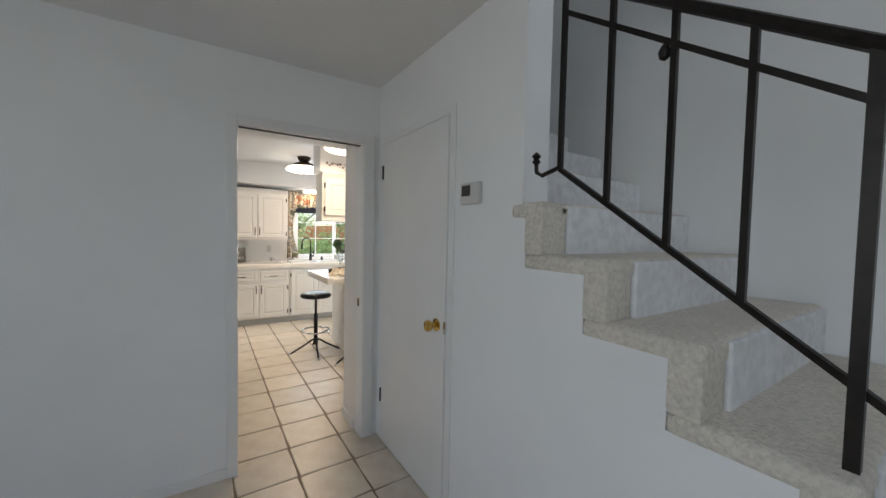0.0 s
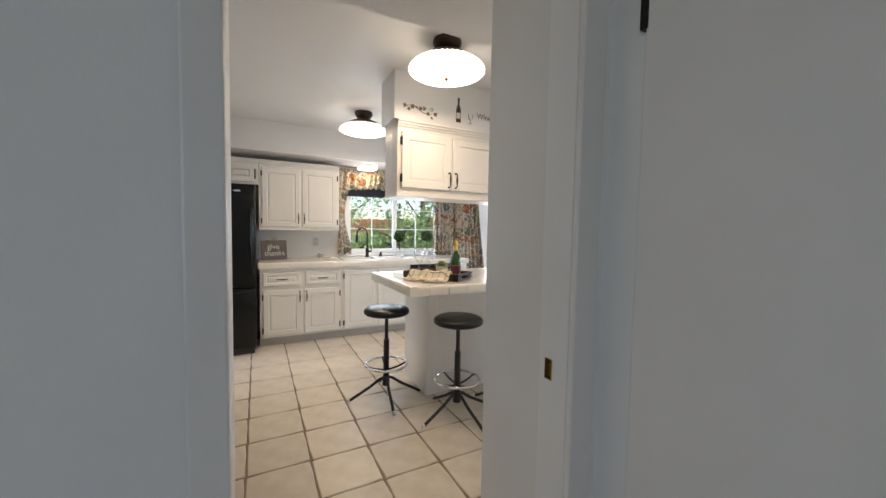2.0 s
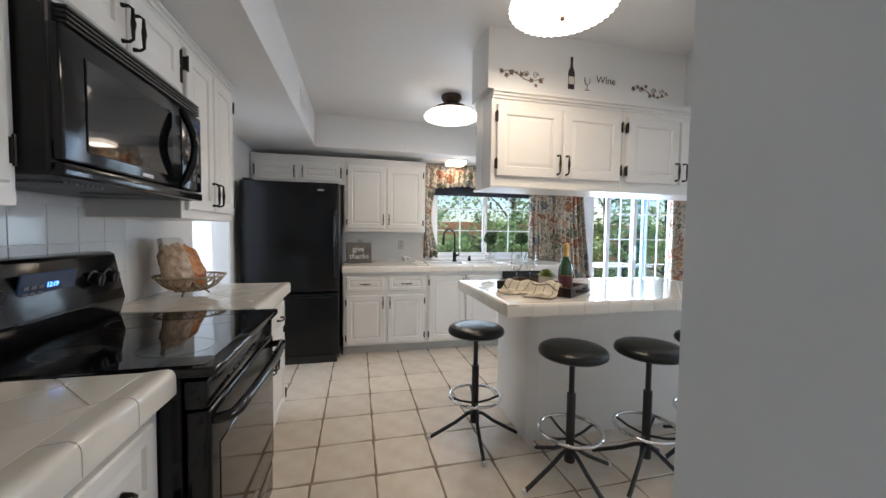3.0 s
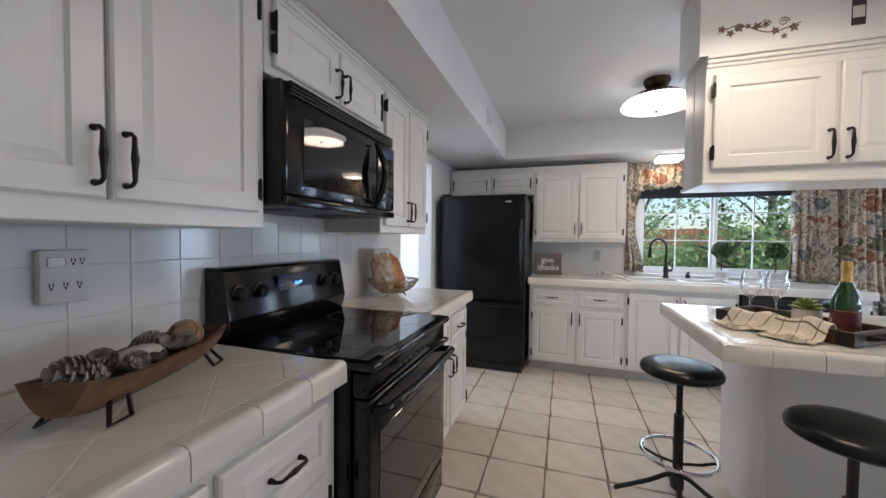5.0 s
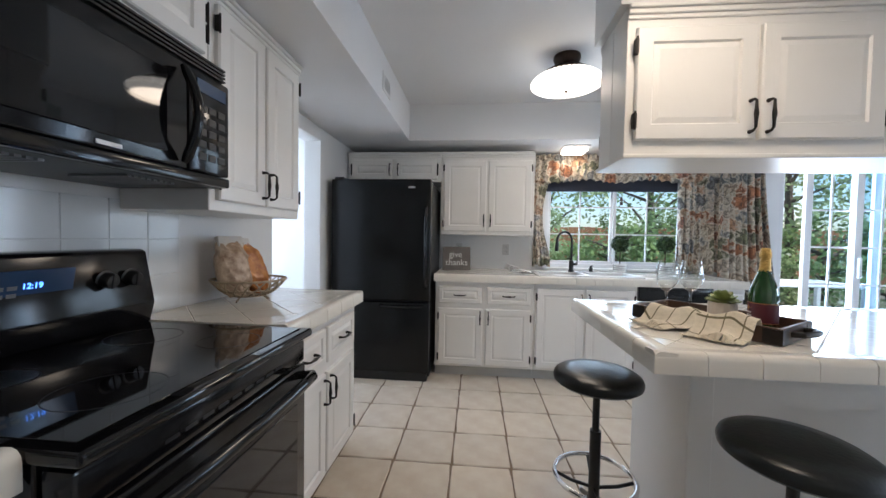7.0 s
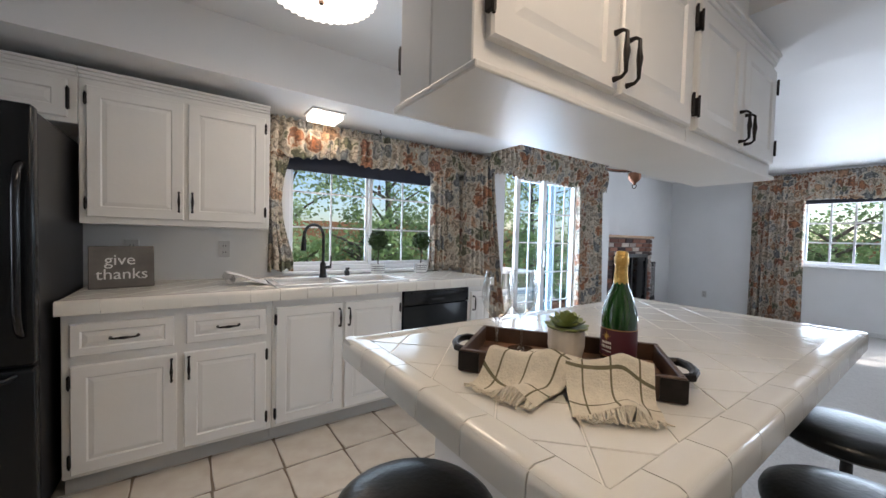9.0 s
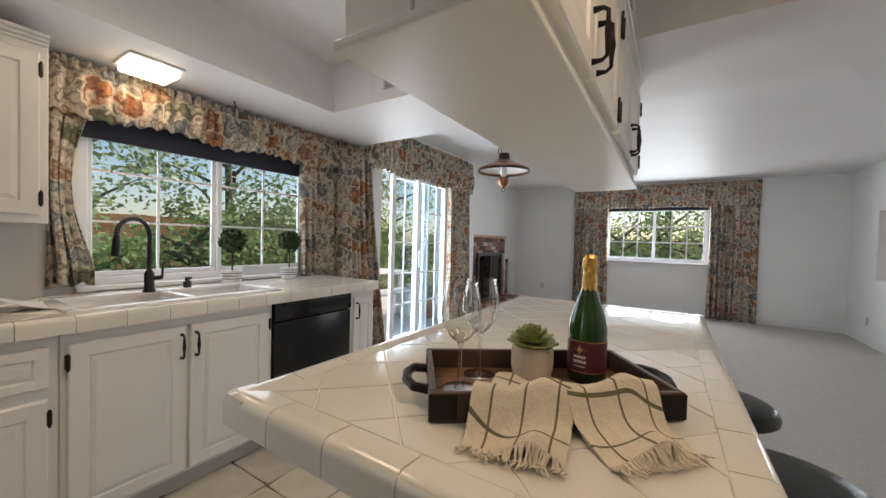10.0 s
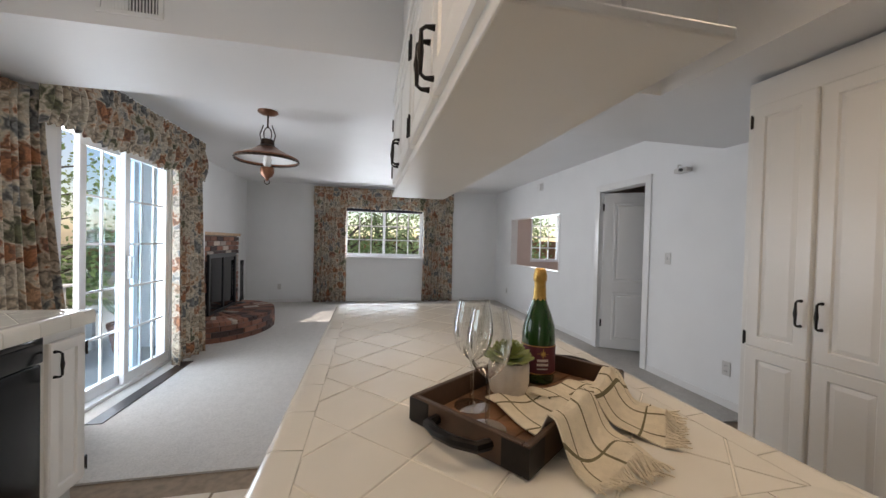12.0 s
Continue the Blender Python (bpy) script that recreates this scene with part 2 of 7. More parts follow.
M["rustic"] = mat("rustic_wood", (0.22, 0.11, 0.055), 0.6, vary=0.2, scale=14, other=(0.10, 0.048, 0.026), bump=0.3, bump_scale=40)
M["cone"] = mat("frosted_cone", (0.42, 0.39, 0.36), 0.8, vary=0.2, scale=60, other=(0.13, 0.095, 0.075))
M["driftwood"] = mat("pale_driftwood", (0.52, 0.47, 0.42), 0.85, vary=0.12, scale=25, bump=0.3, bump_scale=60)
M["pebble"] = mat("brown_pod", (0.10, 0.055, 0.04), 0.6, vary=0.2, scale=30)
M["chip"] = mat("wood_chip", (0.45, 0.29, 0.16), 0.8, vary=0.2, scale=40, other=(0.22, 0.13, 0.07))
M["straw"] = mat("straw", (0.42, 0.27, 0.10), 0.8, vary=0.2)
M["wicker"] = mat("wicker", (0.42, 0.33, 0.22), 0.7, vary=0.15, scale=40)
M["pretzel"] = mat("snack_bag", (0.55, 0.42, 0.30), 0.3, vary=0.2, scale=32, other=(0.20, 0.11, 0.06), bump=0.6, bump_scale=45)
M["pasta"] = mat("snack_bag_red", (0.58, 0.25, 0.08), 0.25, vary=0.2, scale=30, other=(0.24, 0.075, 0.03), bump=0.6, bump_scale=45)
M["label"] = mat("paper_label", (0.70, 0.66, 0.60), 0.6, vary=0.03)
M["outlet"] = mat("outlet_plastic", (0.62, 0.61, 0.59), 0.4, vary=0.02)
M["slot"] = mat("outlet_slot", (0.02, 0.02, 0.02), 0.5)
M["gold"] = mat("gold_foil", (0.72, 0.45, 0.14), 0.28, 1.0, vary=0.12, scale=60, bump=0.4, bump_scale=120)
M["bottle"] = mat("bottle_glass", (0.012, 0.055, 0.010), 0.05, vary=0.1, coat=0.5)
M["maroon"] = mat("maroon_label", (0.085, 0.010, 0.018), 0.45, vary=0.08)
M["stone_pot"] = mat("stoneware", (0.56, 0.50, 0.43), 0.6, vary=0.08, scale=20)
M["succulent"] = mat("succulent", (0.28, 0.33, 0.11), 0.5, vary=0.12, scale=20, rand=0.1)
M["towel"] = mat("towel_cotton", (0.72, 0.65, 0.52), 0.95, vary=0.05, scale=60, bump=0.4, bump_scale=200, spec=0.1)
M["stripe"] = mat("towel_stripe", (0.19, 0.165, 0.10), 0.95, vary=0.1, scale=60, spec=0.1)
M["white_cloth"] = mat("white_cloth", (0.76, 0.75, 0.73), 0.95, vary=0.04, bump=0.3, bump_scale=120)
M["porcelain"] = mat("porcelain", (0.80, 0.80, 0.79), 0.12, vary=0.01)
M["stripe_grey"] = mat("pot_stripe", (0.16, 0.16, 0.17), 0.4, vary=0.1)
M["topiary"] = mat("topiary_leaf", (0.045, 0.10, 0.022), 0.6, vary=0.25, scale=30, rand=0.2)
M["twig"] = mat("twig", (0.07, 0.045, 0.03), 0.8, vary=0.2)
M["sign"] = mat("sign_board", (0.15, 0.135, 0.12), 0.7, vary=0.15, scale=12)
M["sign_ink"] = mat("sign_lettering", (0.72, 0.71, 0.68), 0.7, vary=0.02)
M["decal"] = mat("vinyl_decal", (0.20, 0.12, 0.085), 0.6, vary=0.15, scale=40)
M["decal_dark"] = mat("vinyl_decal_dark", (0.045, 0.03, 0.035), 0.5, vary=0.1)
M["lcd"] = mat("lcd_screen", (0.02, 0.025, 0.025), 0.25)
M["blue"] = emit("clock_digits", (0.10, 0.30, 1.0), 3.0)
M["display"] = mat("display_glass", (0.035, 0.065, 0.13), 0.08)
M["logo"] = mat("pale_badge", (0.55, 0.55, 0.56), 0.3, 0.5)
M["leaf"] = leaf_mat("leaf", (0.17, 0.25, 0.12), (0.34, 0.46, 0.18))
# Sunlit copy of the leaf above: extra brightness is painted into both colours.
M["leaf_lit"] = leaf_mat("leaf_sunlit", (0.26, 0.34, 0.19), (0.48, 0.58, 0.28))
M["bark"] = mat("bark", (0.16, 0.13, 0.10), 0.9, vary=0.2, scale=15, bump=0.5, bump_scale=30)
M["fence"] = mat("redwood_fence", (0.42, 0.20, 0.10), 0.8, vary=0.12, scale=5, rand=0.12)
M["patio"] = mat("patio_concrete", (0.60, 0.58, 0.55), 0.85, vary=0.08, scale=2, bump=0.2, bump_scale=40)
M["soil"] = mat("garden_soil", (0.20, 0.17, 0.11), 0.95, vary=0.25, scale=1.2, other=(0.09, 0.11, 0.04))
M["white_paint"] = mat("patio_white_paint", (0.78, 0.78, 0.77), 0.5, vary=0.03)
M["terracotta"] = mat("terracotta", (0.42, 0.18, 0.10), 0.8, vary=0.1)


# ---- mesh helpers ----
def link_mesh(name, bm, material, smooth=False):
    bmesh.ops.recalc_face_normals(bm, faces=bm.faces[:])
    me = bpy.data.meshes.new(name)
    bm.to_mesh(me)
    bm.free()
    for mm in (material if isinstance(material, (list, tuple)) else [material]):
        me.materials.append(mm)
    if smooth:
        me.polygons.foreach_set("use_smooth", [True] * len(me.polygons))
        me.set_sharp_from_angle(angle=radians(40))
    return new(name, me)


def part(name, bm, material, parent=None, label="", smooth=False):
    ob = link_mesh(name, bm, material, smooth)
    if parent is not None:
        ob.parent = parent
    if label:
        ob["label"] = label
    return ob


def empty(name, m, label, category, group="", kind=""):
    ob = new(name)
    ob.empty_display_size = 0.1
    ob.matrix_world = m
    return tagged(ob, label, category, group, kind)


def bx(bm, x0, x1, y0, y1, z0, z1, bevel=0.0, seg=2, index=0):
    """Add a box, its edges rounded by bevel."""
    r = bmesh.ops.create_cube(bm, size=1.0, matrix=Matrix.LocRotScale(((x0 + x1) / 2, (y0 + y1) / 2, (z0 + z1) / 2), None, (abs(x1 - x0), abs(y1 - y0), abs(z1 - z0))))
    fs = {f for v in r["verts"] for f in v.link_faces}
    for f in fs:
        f.material_index = index
    if bevel:
        es = list({e for v in r["verts"] for e in v.link_edges})
        bmesh.ops.bevel(bm, geom=es, offset=bevel, segments=seg, affect="EDGES", profile=0.5)
    return bm


def box(*a, **k):
    return bx(bmesh.new(), *a, **k)


def cyl(bm, x, y, z0, z1, r0, r1=None, seg=20, m=None):
    r1 = r0 if r1 is None else r1
    mm = Matrix.Translation((x, y, (z0 + z1) / 2))
    bmesh.ops.create_cone(bm, cap_ends=True, segments=seg, radius1=r0, radius2=r1, depth=abs(z1 - z0), matrix=(m @ mm) if m else mm)
    return bm


def lathe(bm, profile, seg=24, m=None, flute=0.0, flutes=12):
    """Revolve (radius, z) pairs about z; flute makes the radius wave round the axis."""
    rings = []
    for r, z in profile:
        ring = []
        for i in range(seg):
            a = 2 * math.pi * i / seg
            rr = r * (1 + flute * math.cos(flutes * a))
            p = Vector((rr * math.cos(a), rr * math.sin(a), z))
            ring.append(bm.verts.new(m @ p if m else p))
        rings.append(ring)
    for a, b in zip(rings, rings[1:]):
        for i in range(seg):
            bm.faces.new((a[i], a[(i + 1) % seg], b[(i + 1) % seg], b[i]))
    return bm


def tube(bm, pts, radius, seg=8, closed=False):
    """A round bar along pts; radius is one number or one for each point."""
    pts = [Vector(p) for p in pts]
    n = len(pts)
    rad = radius if isinstance(radius, (list, tuple)) else [radius] * n
    rings = []
    side = None
    for i, p in enumerate(pts):
        a = pts[i - 1] if (i or closed) else p
        b = pts[(i + 1) % n] if (i < n - 1 or closed) else p
        d = (b - a).normalized()
        if side is None:
            side = d.orthogonal().normalized()
        side = (side - d * side.dot(d)).normalized()
        up = d.cross(side)
        rings.append([bm.verts.new(p + rad[i] * (side * math.cos(2 * math.pi * k / seg) + up * math.sin(2 * math.pi * k / seg))) for k in range(seg)])
    pairs = list(zip(rings, rings[1:])) + ([(rings[-1], rings[0])] if closed else [])
    for a, b in pairs:
        for k in range(seg):
            bm.faces.new((a[k], a[(k + 1) % seg], b[(k + 1) % seg], b[k]))
    if not closed:
        bm.faces.new(rings[0][::-1])
        bm.faces.new(rings[-1])
    return bm


def sheet(bm, nu, nv, f):
    """A grid of faces from f(u, v), u and v from 0 to 1."""
    vs = [[bm.verts.new(f(i / nu, j / nv)) for j in range(nv + 1)] for i in range(nu + 1)]
    for i in range(nu):
        for j in range(nv):
            bm.faces.new((vs[i][j], vs[i + 1][j], vs[i + 1][j + 1], vs[i][j + 1]))
    return vs


def prism(bm, poly, z0, z1, bevel=0.0):
    """An upright prism on a flat outline, its top edge drawn in by bevel."""
    c = Vector((sum(p[0] for p in poly) / len(poly), sum(p[1] for p in poly) / len(poly)))
    lo = [bm.verts.new((x, y, z0)) for x, y in poly]
    mid = [bm.verts.new((x, y, z1 - bevel)) for x, y in poly]
    n = len(poly)
    if bevel:
        top = []
        for x, y in poly:
            d = c - Vector((x, y))
            k = min(bevel / max(d.length, 1e-6), 0.5)
            top.append(bm.verts.new((x + d.x * k, y + d.y * k, z1)))
    else:
        top = mid
    for i in range(n):
        j = (i + 1) % n
        bm.faces.new((lo[i], lo[j], mid[j], mid[i]))
        if bevel:
            bm.faces.new((mid[i], mid[j], top[j], top[i]))
    bm.faces.new(top)
    return bm


def structure(name, bm, material, label, category, smooth=False):
    return tagged(link_mesh(name, bm, material, smooth), label, category, kind="structure")


def text(body, size, m, material, parent=None, name="lettering", depth=0.0006):
    cu = bpy.data.curves.new(name, "FONT")
    cu.body, cu.size, cu.extrude, cu.align_x, cu.align_y = body, size, depth, "CENTER", "CENTER"
    tmp = new(name, cu)
    me = bpy.data.meshes.new_from_object(tmp.evaluated_get(bpy.context.evaluated_depsgraph_get()))
    bpy.data.objects.remove(tmp)
    me.materials.clear()
    me.materials.append(material)
    ob = new(name, me)
    if parent is not None:
        ob.parent = parent
    ob.matrix_local = m
    return ob


# ---- walls, floors, ceilings ----
XF, YS, YN, YK, YF = 9.30, 4.71, 9.56, 9.64, 9.98
KF = 5.40
HF, XL, XR, DH = 5.30, 0.895, 1.637, 2.02
SX = 1.755
RISE, GOING = 0.1905, 0.257
structure("floor", bx(bx(bmesh.new(), -1.6, 3.64, 0.3, YK + 0.3, -0.30, -0.006), -2.1, -1.6, 7.6, 9.2, -0.30, -0.006), M["grout"], "brown grout bed of a beige tiled kitchen floor", "floor")
bm = box(3.64, XF + 0.2, YS - 0.05, YF + 0.2, -0.30, 0.006)
structure("carpet_floor", bm, M["carpet"], "pale grey-beige loop carpet of the family room", "carpet")
structure("den_floor", box(3.0, XF + 0.2, 1.5, YS - 0.05, -0.30, 0.004), M["carpet"], "pale carpet of the next room", "carpet")
# wall with the range
bm = bmesh.new()
bx(bm, -0.12, 0, KF, 7.95, 0, 2.6)
bx(bm, -0.12, 0, 8.62, YK, 0, 2.6)
bx(bm, -0.12, 0, 7.95, 8.62, 2.02, 2.6)
structure("wall_west", bm, M["wall_gloss"], "white painted kitchen wall with a doorway beside the fridge", "wall")
# kitchen window wall
bm = bmesh.new()
bx(bm, -0.12, 2.02, YK, YK + 0.16, 0, 2.6)
bx(bm, 3.45, 3.95, YK, YK + 0.16, 0, 2.6)
bx(bm, 2.02, 3.45, YK, YK + 0.16, 0, 0.95)
bx(bm, 2.02, 3.45, YK, YK + 0.16, 1.95, 2.6)
structure("wall_north", bm, M["wall_gloss"], "white painted wall around the sink window", "wall")
bm = bmesh.new()
bx(bm, 3.95, 4.24, YN, YN + 0.16, 0, 2.75)
bx(bm, 5.68, 6.38, YN, YN + 0.16, 0, 2.75)
bx(bm, 4.24, 5.68, YN, YN + 0.16, 2.06, 2.75)
bx(bm, 6.22, 6.38, YN + 0.16, YF + 0.16, 0, 2.75)
bx(bm, 6.38, XF + 0.15, YF, YF + 0.16, 0, 2.75)
structure("wall_patio", bm, M["wall"], "white family room wall with a patio door opening", "wall")
bm = bmesh.new()
bx(bm, XF, XF + 0.15, YS, 6.42, 0, 2.75)
bx(bm, XF, XF + 0.15, 8.10, YF, 0, 2.75)
bx(bm, XF, XF + 0.15, 6.42, 8.10, 0, 0.955)
bx(bm, XF, XF + 0.15, 6.42, 8.10, 1.985, 2.75)
structure("wall_east", bm, M["wall"], "white far wall with a wide window", "wall")
bm = bmesh.new()
bx(bm, 2.96, 4.78, YS - 0.12, YS, 0, 2.75)
bx(bm, 4.78, 5.54, YS - 0.12, YS, 1.985, 2.75)
bx(bm, 5.54, 6.52, YS - 0.12, YS, 0, 2.75)
bx(bm, 6.52, 8.42, YS - 0.12, YS, 0, 0.885)
bx(bm, 6.52, 8.42, YS - 0.12, YS, 1.795, 2.75)
bx(bm, 8.42, XF + 0.15, YS - 0.12, YS, 0, 2.75)
structure("wall_south", bm, M["wall"], "white wall with a door and a pass-through opening", "wall")
structure("trim", bx(bx(bx(bx(bmesh.new(), 6.50, 6.53, YS - 0.13, YS + 0.006, 0.87, 1.815), 8.41, 8.44, YS - 0.13, YS + 0.006, 0.87, 1.815), 6.53, 8.41, YS - 0.13, YS + 0.006, 0.865, 0.887), 6.53, 8.41, YS - 0.13, YS + 0.006, 1.793, 1.815), M["trim"], "thin white edging of the pass-through", "trim")
# den beyond the pass-through and the door
bm = bmesh.new()
bx(bm, XF, XF + 0.15, 1.35, 2.40, 0, 2.6)
bx(bm, XF, XF + 0.15, 3.86, YS - 0.12, 0, 2.6)
bx(bm, XF, XF + 0.15, 2.40, 3.86, 0, 0.90)
bx(bm, XF, XF + 0.15, 2.40, 3.86, 2.08, 2.6)
bx(bm, 2.96, XF + 0.15, 1.20, 1.35, 0, 2.6)
bx(bm, 5.90, 6.00, 1.35, YS - 0.12, 0, 2.6)
structure("wall_den", bm, M["den_wall"], "walls of the next room, coloured beige-pink for the orange light on them", "wall")
structure("ceiling_den", box(2.96, XF + 0.15, 1.2, YS - 0.12, 2.5, 2.6), M["ceiling"], "white ceiling of the next room", "ceiling")
# hall side of the kitchen doorway
bm = bmesh.new()
bx(bm, -1.6, XL, HF, KF, 0, 2.6)
bx(bm, XL, XR, HF, KF, DH, 2.6)
bx(bm, XR, 2.96, HF, KF, 0, 2.6)
bx(bm, -1.6, -0.12, KF, KF + 0.05, 0, 2.6)
structure("wall_doorway", bm, M["wall"], "white hall wall with the doorway to the kitchen", "wall")
bm = bmesh.new()
bx(bm, SX, SX + 0.135, 3.93, HF, 0, 2.6)
bx(bm, SX, SX + 0.135, 3.91, 3.93, 0, 1.495)
for k in range(2, 9):
    bx(bm, SX, SX + 0.135, 3.91 - GOING * (9 - k), 3.91 - GOING * (8 - k), 0, 1.553 - RISE * (9 - k) - 0.055)
structure("wall_stair", bm, M["wall"], "white wall under the stairs, stepped along the treads", "wall")
bm = bmesh.new()
bx(bm, -1.75, -1.6, 0.3, 1.75, 0, 2.6)
bx(bm, -1.75, -1.6, 3.45, HF, 0, 2.6)
bx(bm, -1.75, -1.6, 1.75, 3.45, 0, 0.7)
bx(bm, -1.75, -1.6, 1.75, 3.45, 2.4, 2.6)
bx(bm, 2.85, 2.96, 0.3, HF, 0, 5.2)
bx(bm, -1.6, SX, 0.15, 0.3, 0, 2.6)
bx(bm, SX, 2.85, 0.15, 0.3, 0, 3.05)
bx(bm, SX, 2.85, 0.15, 0.3, 4.15, 5.2)
bx(bm, SX + 0.135, 2.85, HF - 0.12, HF, 0, 5.2)
bx(bm, SX - 0.085, SX, 0.3, 3.93, 2.7, 5.2)
bx(bm, SX, SX + 0.135, 3.93, HF, 2.6, 5.2)
structure("wall_hall", bm, M["wall"], "white walls of the entry hall and stairwell", "wall")
structure("ceiling_hall", bx(bmesh.new(), -1.7, SX, 0.2, HF + 0.05, 2.42, 2.7), M["ceiling"], "white hall ceiling", "ceiling")
structure("ceiling_stair", bx(bmesh.new(), SX - 0.085, 2.96, 0.2, 5.36, 5.2, 5.3), M["ceiling"], "white ceiling over the stairs", "ceiling")
# laundry beyond the kitchen doorway: an assumed room, added to keep the opening bright
bm = bmesh.new()
bx(bm, -1.6, -0.12, 7.55, 7.65, 0, 2.5)
bx(bm, -1.6, -0.12, 9.1, 9.2, 0, 2.5)
bx(bm, -2.1, -2.0, 7.6, 9.2, 0, 0.85)
bx(bm, -2.1, -2.0, 7.6, 9.2, 2.1, 2.5)
bx(bm, -2.1, -2.0, 7.6, 7.8, 0.85, 2.1)
bx(bm, -2.1, -2.0, 8.85, 9.2, 0.85, 2.1)
bx(bm, -2.0, -1.6, 7.55, 7.65, 0, 2.5)
bx(bm, -2.0, -1.6, 9.1, 9.2, 0, 2.5)
structure("wall_laundry", bm, M["wall"], "white walls of a small bright side room", "wall")
structure("ceiling_laundry", box(-2.1, -0.12, 7.55, 9.2, 2.5, 2.6), M["ceiling"], "white ceiling of the side room", "ceiling")
# pantry enclosure beside the doorway
structure("wall_pantry", bx(bx(bmesh.new(), XR, XR + 0.08, KF, 5.675, 0, 2.13), 2.88, 2.96, 4.72, HF, 0, 2.6), M["wall_gloss"], "smooth white side wall of the pantry", "wall")
# kitchen ceiling: a raised tray with a lower soffit all round
SO, TR = 2.135, 2.46
bm = bmesh.new()
bx(bm, 0.0, 3.17, 6.03, 9.05, TR, TR + 0.1)
bx(bm, -0.12, 0.67, KF, YK, SO, TR + 0.1)
bx(bm, 0.67, 3.94, 9.05, YK, SO, TR + 0.1)
bx(bm, 0.67, 3.94, KF, 6.03, SO, TR + 0.1)
bx(bm, 3.19, 3.94, 6.03, 9.05, SO, TR + 0.1)
bx(bm, 2.96, 3.94, YS, KF, SO, TR + 0.1)
structure("ceiling_kitchen", bm, M["ceiling"], "white kitchen ceiling with a raised tray and low soffits", "ceiling")
structure("ceiling_family", box(3.94, XF + 0.15, YS - 0.12, YF + 0.16, 2.44, 2.75), M["ceiling"], "white family room ceiling", "ceiling")
structure("ceiling_beam", box(3.88, 3.94, YS - 0.12, YF, TR + 0.1, 2.75), M["ceiling"], "closing face above the soffit", "ceiling")

# door casings and baseboards
bm = bmesh.new()
bx(bm, XL - 0.056, XL, HF - 0.018, HF, 0, DH + 0.06, 0.004)
bx(bm, XR, XR + 0.08, HF - 0.018, HF, 0, DH + 0.06, 0.004)
bx(bm, XL, XR, HF - 0.018, HF, DH, DH + 0.06, 0.004)
structure("door_casing", bm, M["trim"], "white door casing round the kitchen doorway", "trim")
structure("trim_slot", box(XL + 0.01, XR - 0.01, HF + 0.03, HF + 0.05, DH - 0.006, DH + 0.001), M["slot"], "dark pocket door slot in the door head", "trim")
bm = bmesh.new()
bx(bm, 4.70, 4.78, YS, YS + 0.018, 0.006, 2.065, 0.004)
bx(bm, 5.54, 5.62, YS, YS + 0.018, 0.006, 2.065, 0.004)
bx(bm, 4.78, 5.54, YS, YS + 0.018, 1.985, 2.065, 0.004)
structure("door_casing", bm, M["trim"], "white casing round the family room door", "trim")
bm = bmesh.new()
bx(bm, 0.0, 0.018, 8.62, 8.70, 0, 2.10, 0.004)
bx(bm, 0.0, 0.018, 7.95, 8.62, 2.02, 2.10, 0.004)
structure("door_casing", bm, M["trim"], "white casing round the side room doorway", "trim")
bm = bmesh.new()
for x0, x1 in ((3.0, 4.70), (5.62, XF)):
    bx(bm, x0, x1, YS, YS + 0.012, 0.006, 0.07, 0.003)
bx(bm, XF - 0.012, XF, YS, YF, 0.006, 0.07, 0.003)
bx(bm, 6.38, XF, YF - 0.012, YF, 0.006, 0.07, 0.003)
structure("baseboard", bm, M["trim"], "low white baseboard along the family room walls", "baseboard")
structure("baseboard", bx(bx(bmesh.new(), -1.6, XL - 0.056, HF - 0.012, HF, 0, 0.06, 0.003), XR - 0.012, XR, KF + 0.02, 5.675, 0, 0.07, 0.003), M["trim"], "low white baseboard beside the kitchen doorway", "baseboard")


# ---- cabinets ----
def pull(parent, x, z, length=0.10, vertical=True, y=-0.02, name="handle"):
    """A dark iron bow pull with a swollen grip."""
    bm = bmesh.new()
    h = length / 2
    prof = [(-h, 0.0), (-h, -0.020), (-h * 0.85, -0.030), (-h * 0.4, -0.030), (0, -0.031), (h * 0.4, -0.030), (h * 0.85, -0.030), (h, -0.020), (h, 0.0)]
    rad = [0.0075, 0.0045, 0.0045, 0.0055, 0.0080, 0.0055, 0.0045, 0.0045, 0.0075]
    pts = [((x, y + d, z + s) if vertical else (x + s, y + d, z)) for s, d in prof]
    tube(bm, pts, rad, 8)
    return part(name, bm, M["iron"], parent, "dark iron bow pull", True)


def hinge(parent, x, z, y=-0.021):
    bm = box(x - 0.007, x + 0.007, y - 0.004, y + 0.016, z - 0.028, z + 0.028, 0.002, 1)
    tube(bm, [(x, y - 0.003, z - 0.034), (x, y - 0.003, z + 0.034)], 0.004, 6)
    return part("hinge", bm, M["iron"], parent)


